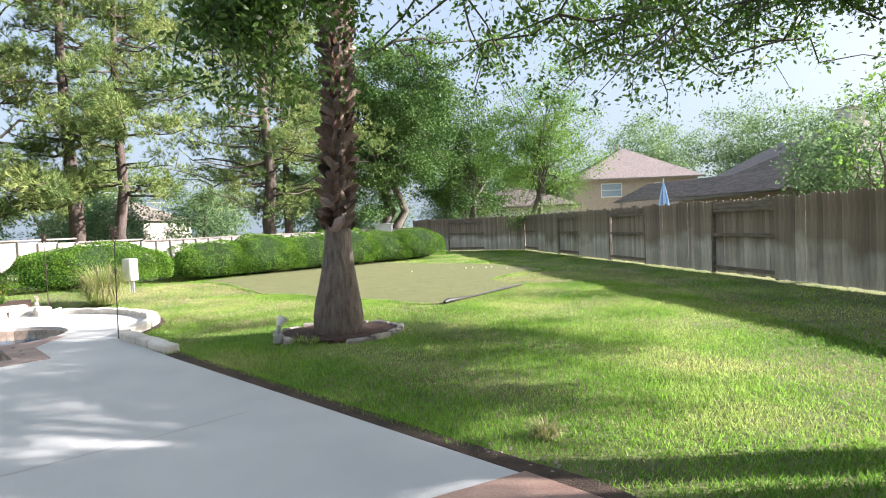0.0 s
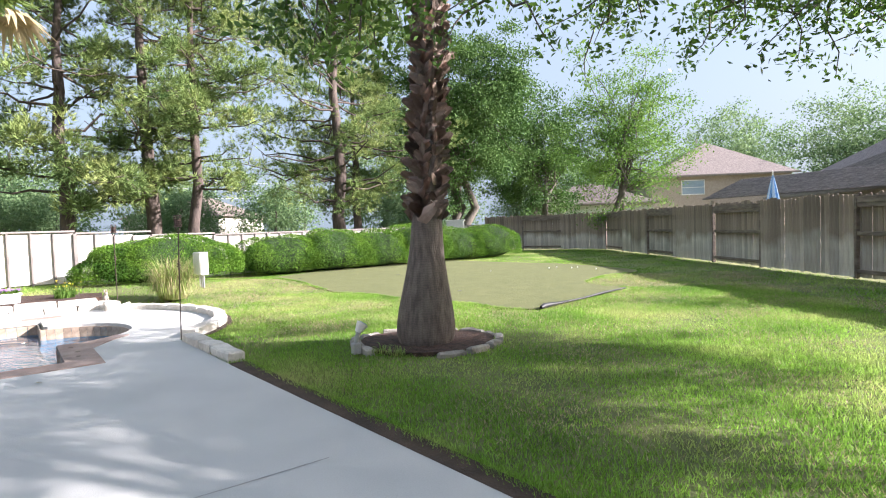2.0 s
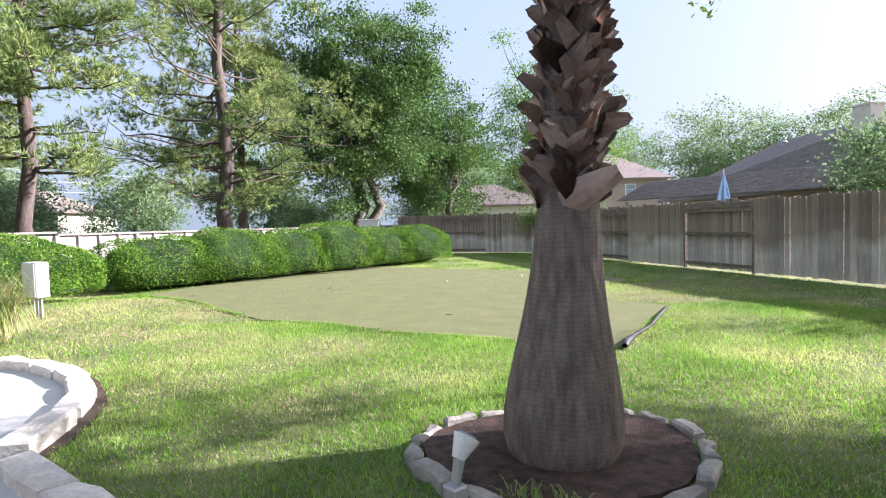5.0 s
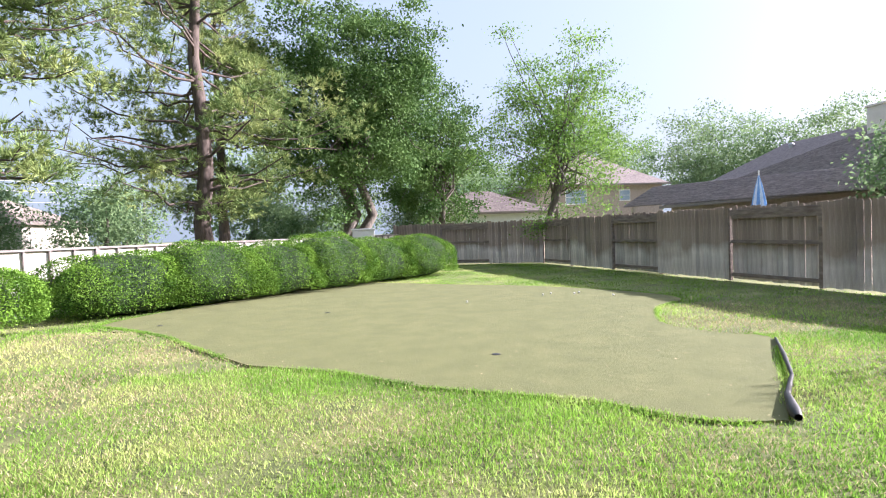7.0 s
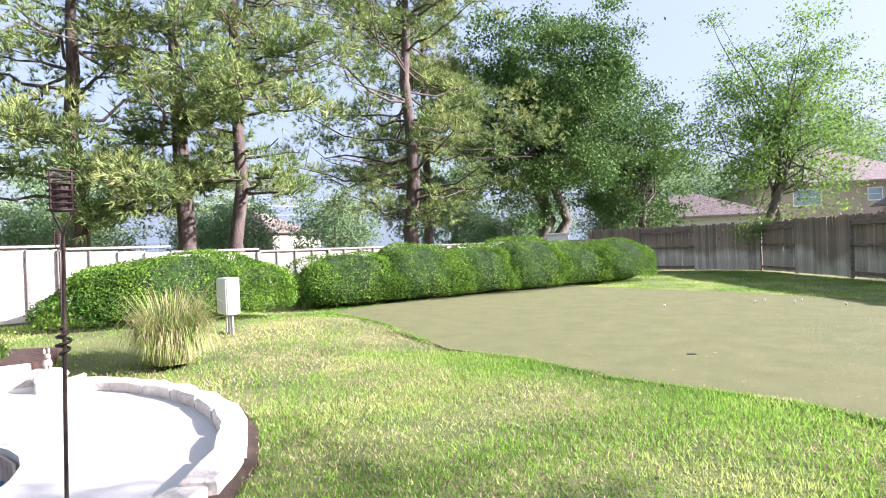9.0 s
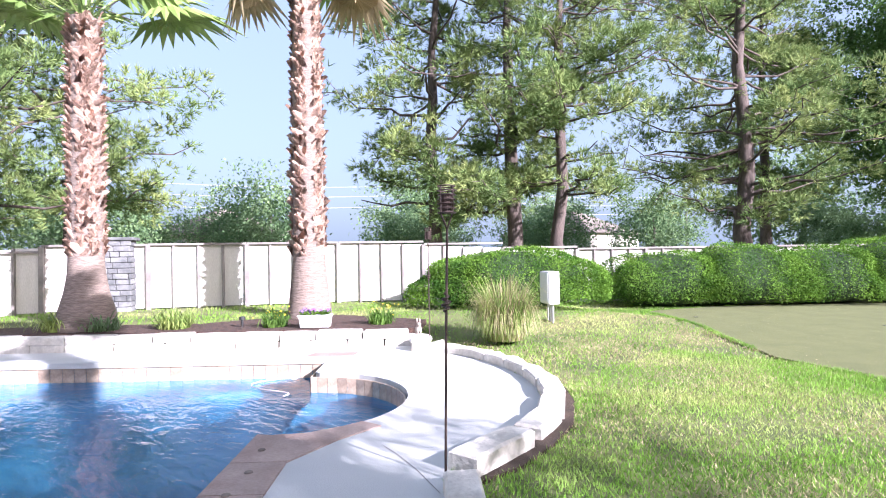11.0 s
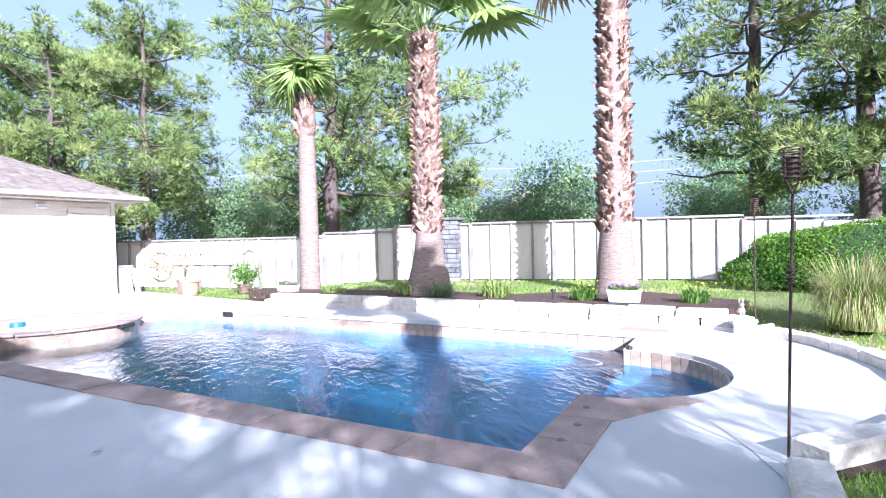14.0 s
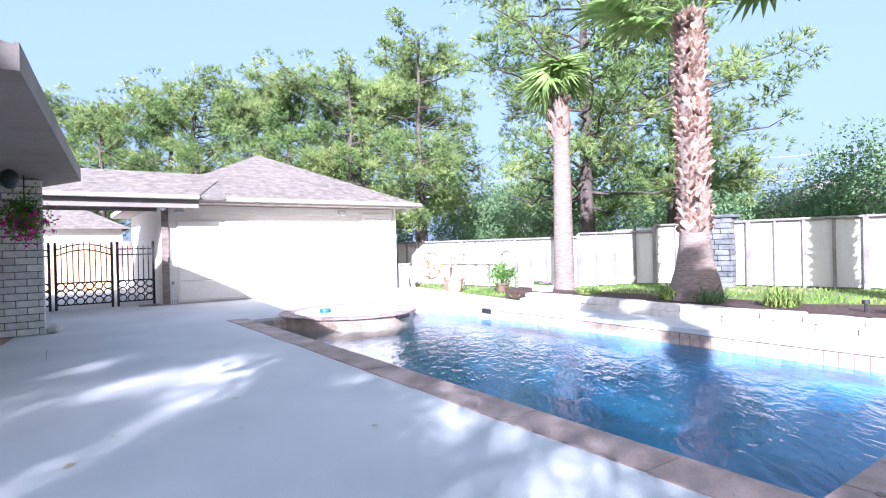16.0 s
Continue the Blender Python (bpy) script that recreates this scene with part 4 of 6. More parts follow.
hedge((-10.3, 16.15), (2.1, 1.1), 1.45, 50, "large clipped round green hedge", 3, 52000)
hb = [(-8.6, 20.3, 1.34), (-7.2, 21.6, 1.5), (-5.8, 22.9, 1.38), (-4.4, 24.2, 1.56), (-2.9, 25.6, 1.4), (-1.5, 26.8, 1.5)]
for i, (x, y, t) in enumerate(hb):
    hedge((x, y), (1.5, 1.2 + 0.1 * (i % 2)), t, 43, "dense dark green clipped hedge bush joined to its neighbours", 20 + i, 34000)

# ---- trees ----
def bent(a, b, steps=5, sag=0.0, wob=0.08, r=None):
    r = r or rng
    a, b = np.array(a, float), np.array(b, float)
    t = np.linspace(0, 1, steps)[:, None]
    ln = np.linalg.norm(b - a)
    p = a + (b - a) * t
    p[1:-1] += r.normal(size=(steps - 2, 3)) * wob * ln * 0.5
    p[:, 2] += sag * ln * (t[:, 0] * (1 - t[:, 0])) * 4
    return p


def puffs(centres, sizes, axes, per, blades_, ln, width, r):
    """Rounded masses of needles: tufts all round each twig end, thickest above, each a fan of needle bundles."""
    k = len(centres)
    d = unit(r.normal(size=(k * per, 3)) + [0, 0, 0.35])
    p = np.repeat(centres, per, 0) + d * np.repeat(sizes, per)[:, None] * np.array([1, 1, 0.66]) * (r.random((k * per, 1)) ** 0.36)
    d = unit(d * [1, 1, 0.8] + np.repeat(axes, per, 0) * 0.5 + [0, 0, 0.35])
    d = unit(np.repeat(d, blades_, 0) + unit(r.normal(size=(k * per * blades_, 3))) * 0.75)
    p = np.repeat(p, blades_, 0)
    s = unit(np.cross(d, r.normal(size=d.shape))) * width
    l2 = ln * (0.7 + 0.6 * r.random((len(p), 1)))
    v = np.stack([p - s / 2, p + s / 2, p + d * l2], 1).reshape(-1, 3)
    return v, np.arange(len(v)).reshape(-1, 3)


def pine(seed, height, trunk_r, start, reach, density=1.0, lean=(0, 0), gap=1.0, size=0.56):
    """A tall loblolly pine: bare lower trunk, spreading limbs, needle masses in clumps with gaps."""
    r = np.random.default_rng(seed)
    path = np.stack([np.linspace(0, lean[0], 9) + r.normal(size=9) * 0.07, np.linspace(0, lean[1], 9) + r.normal(size=9) * 0.07, np.linspace(-0.1, height, 9)], 1)
    rad = trunk_r * (1 - 0.85 * np.linspace(0, 1, 9) ** 1.2)
    rad[0] *= 1.25
    woods, pts, dirs, szs = [tube(path, rad, 9)], [], [], []
    z = start
    while z < height - 0.3:
        f = (z - start) / (height - start)
        for _ in range(r.integers(2, 4)):
            a = r.random() * 6.28
            ln = reach * (0.3 + 0.7 * math.sin(math.pi * min(1, 0.2 + f * 0.8)) ** 0.8) * r.uniform(0.5, 1.15)
            base = np.array([np.interp(z, path[:, 2], path[:, 0]), np.interp(z, path[:, 2], path[:, 1]), z])
            tip = base + np.array([math.cos(a) * ln, math.sin(a) * ln, ln * r.uniform(-0.2, 0.62) * (0.45 + f)])
            limb = bent(base, tip, 6, -0.05, 0.07, r)
            woods.append(tube(limb, np.linspace(0.055, 0.012, 6) * (0.6 + trunk_r * 1.6) * (1.2 - 0.6 * f), 5))
            if r.random() < 0.08:
                continue
            for q in range(int(r.integers(5, 9) * density)):
                t = r.uniform(0.25, 1.03)
                p = limb[0] + (limb[-1] - limb[0]) * t
                sd = unit(r.normal(size=3) * [1, 1, 0.85] + np.array([math.cos(a), math.sin(a), 0.3]))
                e = p + sd * ln * r.uniform(0.06, 0.34)
                if q % 3 == 0:
                    woods.append(tube(np.stack([p, (p + e) / 2, e]), [0.02, 0.015, 0.008], 3))
                pts.append(e)
                dirs.append(sd)
                szs.append(size * r.uniform(0.6, 1.25) * (0.75 + 0.25 * (1 - f)))
        z += r.uniform(0.45, 1.0) * gap
    return np_mesh("trunk", *merge(woods), M["bark_pine"]), np_mesh("needles", *puffs(np.array(pts), np.array(szs), np.array(dirs), 20, 8, 0.27, 0.033, r), M["needle"])


def pine_tree(meshes, at, turn=0.0, sc=1.0, label="tall pine with patchy needle clumps behind the wall"):
    ob = thing("pine_tree", at, label, "pine tree", "pines behind the wall", turn)
    ob.scale = (sc, sc, sc)
    part("trunk", meshes[0], None, ob, smooth=True)
    part("crown", meshes[1], None, ob)
    return ob


def broad(seed, height, trunk_r, start, radii, clumps, per, leaf, mat, bark="bark_oak", trunks=1, flat=0.6, spread=0.42, limb=True):
    """A broad-leaved tree: forked limbs that reach clumps of leaves with gaps between them."""
    r = np.random.default_rng(seed)
    mid = start + (height - start) * 0.5
    d = unit(r.normal(size=(clumps, 3)))
    rad = r.random(clumps) ** 0.4
    bump = 1 + 0.55 * np.array([noise.noise(Vector(tuple(q * 1.9 + seed))) for q in d])
    c = d * rad[:, None] * bump[:, None] * np.array([radii[0], radii[1], (height - start) * 0.5]) + [0, 0, mid]
    woods = []
    for k in range(trunks):
        o = np.array([r.normal() * 0.25, r.normal() * 0.25, 0]) * (trunks > 1)
        tp = np.array([r.normal() * radii[0] * 0.2, r.normal() * radii[1] * 0.2, start + (height - start) * 0.62])
        tr = bent(o + [0, 0, -0.1], tp, 8, 0, 0.05, r)
        tr[0, :2] = o[:2]
        woods.append(tube(tr, trunk_r * np.linspace(1.15, 0.2, 8), 9))
        if limb:
            for i in range(k, clumps, max(1, clumps // 60) * trunks):
                s = tr[r.integers(3, 7)]
                woods.append(tube(bent(s, c[i], 5, 0.04, 0.1, r), np.linspace(trunk_r * 0.22, 0.008, 5), 5))
    pts = (c[:, None] + r.normal(size=(clumps, per, 3)) * spread * np.array([1, 1, flat])).reshape(-1, 3)
    return np_mesh("trunk", *merge(woods), M[bark]), np_mesh("leaves", *leaf_cloud(pts, leaf, 0.55, 0.4, r), M[mat])


def leafy(meshes, name, at, label, category, group="", turn=0.0, sc=1.0):
    ob = thing(name, at, label, category, group, turn)
    ob.scale = (sc, sc, sc)
    part("trunk", meshes[0], None, ob, smooth=True)
    part("crown", meshes[1], None, ob)
    return ob


PINES = [pine(11, 15, 0.30, 3.2, 4.0, 1.35, gap=0.85), pine(12, 13, 0.26, 2.4, 4.0, 1.3, gap=0.85), pine(13, 16, 0.26, 3.8, 3.8, 1.35, gap=0.85), pine(14, 18, 0.36, 3.0, 5.6, 1.6, gap=0.62, size=0.62), pine(15, 11.5, 0.26, 3.2, 4.2, 1.35, gap=0.66, size=0.62), pine(16, 14, 0.28, 2.6, 4.8, 1.5, gap=0.7, size=0.62)]
for i, (x, y, k, turn, sc) in enumerate(PINE_ROWS):
    pine_tree(PINES[k], (x, y, float(lawn_z(x, y)) * 0), turn, sc)

# broad-leaved trees
leafy(broad(31, 14.8, 0.34, 3.0, (5.2, 4.6), 420, 220, 0.175, "leaf_dark", trunks=3, spread=0.44), "oak_tree", (-3.7, 39.5, 0), "big dark green broad-leaved tree behind the fence", "tree")
leafy(broad(37, 12.5, 0.3, 1.6, (4.3, 4.1), 280, 120, 0.21, "leaf_dark", trunks=2, spread=0.44), "oak_tree", (2.2, 49.0, 0), "dark broad-leaved tree behind the back fence", "tree")
leafy(broad(33, 10.6, 0.2, 1.5, (3.7, 2.9), 210, 140, 0.115, "leaf_bright", trunks=2, spread=0.36), "elm_tree", (5.6, 31.6, 0), "light green airy young tree beside the fence", "tree")
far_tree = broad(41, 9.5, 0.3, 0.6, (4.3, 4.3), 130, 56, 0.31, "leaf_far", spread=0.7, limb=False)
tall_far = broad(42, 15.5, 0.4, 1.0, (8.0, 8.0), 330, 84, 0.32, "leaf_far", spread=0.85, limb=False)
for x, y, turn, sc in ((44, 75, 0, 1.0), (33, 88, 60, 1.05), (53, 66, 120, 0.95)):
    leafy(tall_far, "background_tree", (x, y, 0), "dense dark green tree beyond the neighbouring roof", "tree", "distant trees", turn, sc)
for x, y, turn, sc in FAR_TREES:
    leafy(far_tree, "background_tree", (x, y, 0), "distant green tree with haze put into its leaf colour", "tree", "distant trees", turn, sc)
leafy(broad(43, 4.2, 0.08, 0.6, (0.8, 0.8), 22, 40, 0.12, "leaf_bright", spread=0.22), "tall_shrub", (9.5, 11.9, 0), "yellow-green shrub beyond the board fence", "shrub")

# live oak over the lawn: trunk to the side, drooping leafy branches, unseen shade clumps
def live_oak():
    r = np.random.default_rng(55)
    ob = thing("live_oak", (*OAK_XY, 0), "live oak with spreading low branches over the lawn", "tree")
    woods, pts, high = [], [], []
    trunk = bent((0, 0, -0.1), (-0.2, 0.5, 3.2), 7, 0, 0.03, r)
    woods.append(tube(trunk, np.linspace(0.22, 0.17, 7), 10))
    ends = OAK_ENDS
    for ex, ey, ez, drop, twigs, dense in ends:
        tip = np.array((ex - OAK_XY[0], ey - OAK_XY[1], ez))
        limb = bent(trunk[-1] + r.normal(size=3) * 0.05, tip, 9, 0.16 if ex < -1 else 0.12, 0.04, r)
        woods.append(tube(limb, np.linspace(0.07, 0.01, 9) if twigs > 10 else np.linspace(0.03, 0.006, 9), 7))
        for q in range(twigs):
            i = min(8, int(r.uniform(0.4 if twigs > 10 and ex > -1 else 0.9, 1.0) * 9))
            s = limb[i]
            wide = 0.36 if ex < -1 else 0.44 if twigs == 9 else 0.95
            e = s + np.array([r.normal() * wide, r.normal() * wide, r.uniform(-drop, 0.8 if ex > -1 else 0.3)])
            tw = bent(s, e, 5, 0.05, 0.12, r)
            woods.append(tube(tw, np.linspace(0.022, 0.005, 5), 4))
            for g in range(5):
                c = tw[1 + g % 4] + r.normal(size=3) * 0.12
                # out-of-view clumps that only cast dapples, with larger leaves to be denser
                if twigs == 9:
                    high.append(c + r.normal(size=(dense, 3)) * [0.14, 0.14, 0.1])
                    continue
                pts.append(c + r.normal(size=(int(dense * 0.95), 3)) * ([0.13, 0.13, 0.1] if twigs > 8 else [0.17, 0.17, 0.13]))
    part("trunk", np_mesh("trunk", *merge(woods), M["bark_oak"]), None, ob, smooth=True)
    part("crown", np_mesh("leaves", *merge([leaf_cloud(np.concatenate(pts), 0.088, 0.46, 0.2, r), leaf_cloud(np.concatenate(high), 0.135, 0.5, 0.2, r)]), M["leaf_oak"]), None, ob)


live_oak()


# ---- palms ----
def boot_mesh(w, ln, curl, mat):
    """An old leaf base: a tapering trough that curls away from the trunk at its tip."""
    bm = bmesh.new()
    rows = []
    for k, t in enumerate(np.linspace(0, 1, 5)):
        ww = w * (1 - 0.42 * t - 0.2 * t ** 4)
        out = 0.012 + curl * t ** 2
        rows.append([bm.verts.new((s * ww / 2, out - 0.25 * ww * abs(s) ** 2 + (0.02 if k == 4 and s == 0 else 0), ln * t)) for s in (-1, -0.5, 0, 0.5, 1)])
    for a, b in zip(rows, rows[1:]):
        for i in range(4):
            bm.faces.new((a[i], a[i + 1], b[i + 1], b[i]))
    bmesh.ops.solidify(bm, geom=bm.faces[:], thickness=0.014)
    me = bpy.data.meshes.new("leaf_base")
    bm.to_mesh(me)
    bm.free()
    me.materials.append(M[mat])
    return me


def fan_frond(r, ln, segs=22, droop=0.5):
    """A fan leaf: a stalk and a ring of pleated pointed segments."""
    stalk = np.array([[0, 0, 0], [0.4 * ln, 0, 0.12 * ln], [0.8 * ln, 0, 0.1 * ln]])
    sv, sf = tube(stalk, [0.02, 0.015, 0.01], 4)
    hub = stalk[-1]
    vs, fs = [], []
    for k, a in enumerate(np.linspace(-2.2, 2.2, segs)):
        d = np.array([math.cos(a), math.sin(a), -0.05])
        s = np.array([-math.sin(a), math.cos(a), 0])
        l1 = ln * (0.75 - 0.12 * abs(a) / 2.2) * r.uniform(0.9, 1.05)
        w = l1 * 0.085
        m = hub + d * l1 * 0.55
        t = hub + d * l1 + np.array([0, 0, -droop * l1 * r.uniform(0.3, 0.8)])
        b = len(vs)
        vs += [hub + s * 0.01, hub - s * 0.01, m - s * w, m + [0, 0, w * 0.5], m + s * w, t]
        fs += [(b, b + 1, b + 2, b + 3), (b, b + 3, b + 4, b), (b + 2, b + 5, b + 3, b + 2), (b + 3, b + 5, b + 4, b + 3)]
    return (sv, sf), (np.array(vs), fs)


def frond_mesh(seed, ln, droop, mat):
    r = np.random.default_rng(seed)
    (sv, sf), (lv, lf) = fan_frond(r, ln, 24, droop)
    me = bpy.data.meshes.new("frond")
    faces = [tuple(q) for q in sf]
    o = len(sv)
    for q in lf:
        q = [i + o for i in dict.fromkeys(q)]
        faces.append(tuple(q))
    me.from_pydata([tuple(v) for v in np.concatenate([sv, lv])], [], faces)
    me.materials.append(M[mat])
    return me


FRONDS = [frond_mesh(60 + k, 1.35, 0.25 + 0.12 * k, "palm_leaf") for k in range(3)] + [frond_mesh(70, 1.2, 1.0, "palm_dead"), frond_mesh(75, 1.25, 1.9, "palm_leaf")]


def palm(at, profile, boots0, top, rows, boot_w, label, mat="palm_boot", fronds=21, seed=1, lean=(0, 0), frond_scale=1.0, per_row=9, rags=True, low=-18):
    """profile: (height, radius) of the trunk; boots from height boots0 up to the crown at top."""
    r = np.random.default_rng(seed)
    ob = thing("palm_tree", at, label, "palm tree", "fan palms")
    hs, rs = zip(*profile)
    z = np.linspace(-0.05, top, 40)
    rad = np.interp(z, hs, rs)
    cx_ = lambda q: np.stack([lean[0] * q / top, lean[1] * q / top], -1)
    path = np.concatenate([cx_(z), z[:, None]], 1)
    part("trunk", np_mesh("trunk", *tube(path, rad, 28), M["palm_smooth" if mat == "palm_boot" else "palm_pale"]), None, ob, smooth=True)
    mes = [boot_mesh(boot_w * s, boot_w * 1.45 * s, c * 0.8, mat) for s, c in ((1, 0.02), (0.9, 0.035), (1.1, 0.055), (0.85, 0.012))]
    for k in range(rows):
        h = boots0 + (top - boots0) * k / rows
        rr = np.interp(h, hs, rs)
        for i in range(per_row):
            a = 2 * math.pi * (i + 0.5 * (k % 2)) / per_row + r.normal() * 0.06
            side = 1 if (i + k) % 2 else -1
            big = 1.25 if (k < 2 and r.random() < 0.5) else 1.0
            o = new("leaf_base", mes[r.integers(4)])
            o.parent = ob
            x, y = cx_(np.array([h]))[0]
            o.matrix_basis = pose(x + math.cos(a) * rr * 0.96, y + math.sin(a) * rr * 0.96, h + r.normal() * 0.015, 0, 0, math.degrees(a) - 90) @ pose(0, 0, 0, -(0.3 + r.random() * 3.2) * big, side * (47 if mat != "palm_boot" else 56) + r.normal() * 10, 0) @ Matrix.Diagonal((big, 1, r.uniform(0.8, 1.15) * big, 1))
    for k in range(fronds):
        a = k * 2.399 + r.normal() * 0.2
        el = 75 - (75 - low) * (k / fronds) + r.normal() * 8
        o = new("frond", FRONDS[4] if rags is None else FRONDS[3] if (rags and k > fronds * 0.86) else FRONDS[r.integers(3)])
        o.parent = ob
        x, y = cx_(np.array([top]))[0]
        o.matrix_basis = pose(x, y, top - 0.1 * k / fronds, 0, 0, math.degrees(a)) @ pose(0, 0, 0, r.normal() * 14, -el, 0) @ Matrix.Diagonal((frond_scale * r.uniform(0.85, 1.1),) * 3 + (1,))
    return ob


palm((*PALM_XY, 0.02), [(0, 0.33), (0.06, 0.375), (0.3, 0.37), (0.6, 0.315), (0.9, 0.255), (1.2, 0.215), (1.55, 0.194), (1.62, 0.17), (1.8, 0.155), (6.3, 0.14)], 1.56, 5.7, 46, 0.165,
     "thick fan palm with smooth flared foot and brown leaf bases", seed=4, frond_scale=0.75, per_row=9, lean=(0.25, 0.0))
palm((-13.5, 8.86, 0.22), [(0, 0.46), (0.3, 0.42), (0.6, 0.33), (0.95, 0.27), (1.3, 0.25), (5, 0.21)], 1.2, 5.15, 54, 0.135, "fan palm with reddish leaf bases in the raised bed", "palm_boot_pale", 13, seed=5, frond_scale=1.2, per_row=11, rags=False, low=-5)
palm((-12.0, 12.15, 0.22), [(0, 0.42), (0.3, 0.38), (0.7, 0.34), (1.1, 0.30), (6.6, 0.24)], 1.15, 6.5, 64, 0.15, "tall fan palm with shaggy tan leaf bases", "palm_boot_pale", seed=6, frond_scale=1.2, per_row=10)
palm((-16.6, 6.7, 0.12), [(0, 0.25), (0.3, 0.24), (2.5, 0.21), (3.75, 0.19), (4.1, 0.23), (4.8, 0.15)], 3.75, 4.75, 5, 0.2, "slim smooth-trunked palm with a bunched young crown", "palm_boot_pale", 16, seed=8, frond_scale=0.55, per_row=6, rags=None, low=10)


# ---- garage, breezeway, porch ----
def uvp(name, bm, mat, parent, label="", smooth=False):
    """A part built in (u, v, z) of the pool's axes."""
    bmesh.ops.transform(bm, matrix=Matrix.Translation(-parent.matrix_world.translation) @ PM, verts=bm.verts)
    return part(name, bm, mat, parent, label, smooth)


def shingles(a, b, c, d, parent, seed, course=0.15, tab=0.33, mat="shingle"):
    """Rows of shingle tabs over a roof plane with its eave from a to b and its ridge from d to c."""
    r = np.random.default_rng(seed)
    a, b, c, d = (np.array(p, float) for p in (a, b, c, d))
    slope = np.linalg.norm((d + c) / 2 - (a + b) / 2)
    rows = int(slope / course)
    nrm = unit(np.cross(b - a, (d + c) / 2 - (a + b) / 2))
    nrm = nrm if nrm[2] > 0 else -nrm
    vs, fs = [], []
    for k in range(rows):
        t0, t1 = k / rows, min(1.0, (k + 1.15) / rows)
        l0, r0, l1, r1 = a + (d - a) * t0, b + (c - b) * t0, a + (d - a) * t1, b + (c - b) * t1
        w = np.linalg.norm(r0 - l0)
        n_t = max(1, int(w / tab))
        cuts = np.clip((np.arange(n_t + 1) + (0.5 if k % 2 else 0) + r.normal(size=n_t + 1) * 0.1) / n_t, 0, 1)
        cuts[0], cuts[-1] = 0, 1
        for s0, s1 in zip(cuts[:-1], cuts[1:]):
            if s1 - s0 < 1e-4:
                continue
            g = 0.006 / max(w, 0.1)
            lift = nrm * (0.014 + 0.008 * r.random())
            p = [l0 + (r0 - l0) * (s0 + g), l0 + (r0 - l0) * (s1 - g), l1 + (r1 - l1) * (s1 - g), l1 + (r1 - l1) * (s0 + g)]
            o = len(vs)
            vs += [p[0] + lift, p[1] + lift, p[2] + nrm * 0.002, p[3] + nrm * 0.002, p[0] - nrm * 0.004, p[1] - nrm * 0.004]
            fs += [(o, o + 1, o + 2, o + 3), (o + 4, o + 5, o + 1, o)]
    ob = part("shingle_field", np_mesh("shingle_field", np.array(vs) - np.array(parent.matrix_world.translation), fs, M[mat]), None, parent)
    ob["kind"] = "stuff"
    return ob


def hip_roof(parent, corners, ridge, z0, seed, name="roof", mat="shingle", soffit="soffit"):
    """corners: four plan points round the eave; ridge: two points (x, y, z)."""
    bm = bmesh.new()
    e = [bm.verts.new((*p, z0)) for p in corners]
    r = [bm.verts.new(q) for q in ridge]
    bm.faces.new((e[0], e[1], r[0]) if len(r) == 1 else (e[0], e[1], r[1], r[0]))
    if len(r) == 1:
        for i in (1, 2, 3):
            bm.faces.new((e[i], e[(i + 1) % 4], r[0]))
    else:
        bm.faces.new((e[1], e[2], r[1]))
        bm.faces.new((e[2], e[3], r[0], r[1]))
        bm.faces.new((e[3], e[0], r[0]))
    bm.faces.new(e[::-1])
    bmesh.ops.translate(bm, vec=-parent.matrix_world.translation, verts=bm.verts)
    part(name, bm, M[mat], parent)
    c = [np.array((*p, z0)) for p in corners]
    rr = [np.array(q) for q in ridge] * (2 if len(ridge) == 1 else 1)
    for i, (lo, hi) in enumerate((((0, 1), (0, 1)), ((1, 2), (1, 1)), ((2, 3), (1, 0)), ((3, 0), (0, 0)))):
        shingles(c[lo[0]], c[lo[1]], rr[hi[1]], rr[hi[0]], parent, seed + i, mat=mat)


garage = thing("garage", P(14.4, 3.0, 0), "cream detached garage with hipped shingle roof", "garage")
V0, V1, U0, U1 = -0.42, 6.25, 14.4, 20.6
uvp("wall", boxes([((17.5, 2.91, 1.26), (6.2, V1 - V0, 2.52))]), M["siding"], garage)
uvp("base_board", boxes([((14.385, 2.91, 0.06), (0.04, V1 - V0 + 0.04, 0.12))], bevel=0.004), M["trim"], garage)
uvp("corner_trim", boxes([((14.375, -0.36, 1.27), (0.05, 0.16, 2.5))], bevel=0.004), M["wood_dark"], garage, "dark brown corner board")
uvp("corner_trim", boxes([((14.375, 6.2, 1.27), (0.05, 0.1, 2.5))], bevel=0.004), M["siding"], garage)
uvp("frieze_board", boxes([((14.38, 2.95, 2.38), (0.04, V1 - V0 - 0.3, 0.2))], bevel=0.004), M["siding"], garage)
for vv, w in ((2.3, 4.8),):
    gd = uvp("garage_door", boxes([((14.37, vv, 1.07), (0.05, w, 2.06))], bevel=0.004), M["siding"], garage, "cream sectional garage door")
    for k in range(4):
        o = uvp("door_section", boxes([((14.335, vv, 0.32 + 0.51 * k), (0.03, w - 0.06, 0.495))], bevel=0.01), M["siding"], garage)
        o.parent = gd
uvp("door_handle", boxes([((14.3, 2.67, 0.74), (0.03, 0.16, 0.03))], bevel=0.006), M["grey_metal"], garage, "small metal pull handle")
uvp("door_frame", boxes([((14.36, 5.1, 1.2), (0.07, 0.11, 2.24)), ((14.36, 6.02, 1.2), (0.07, 0.11, 2.24)), ((14.36, 5.56, 2.27), (0.075, 1.03, 0.14))], bevel=0.006), M["siding"], garage)
side_door = uvp("side_door", boxes([((14.375, 5.56, 1.13), (0.05, 0.81, 2.1))], bevel=0.006), M["white"], garage, "closed white side door")
bm = bmesh.new()
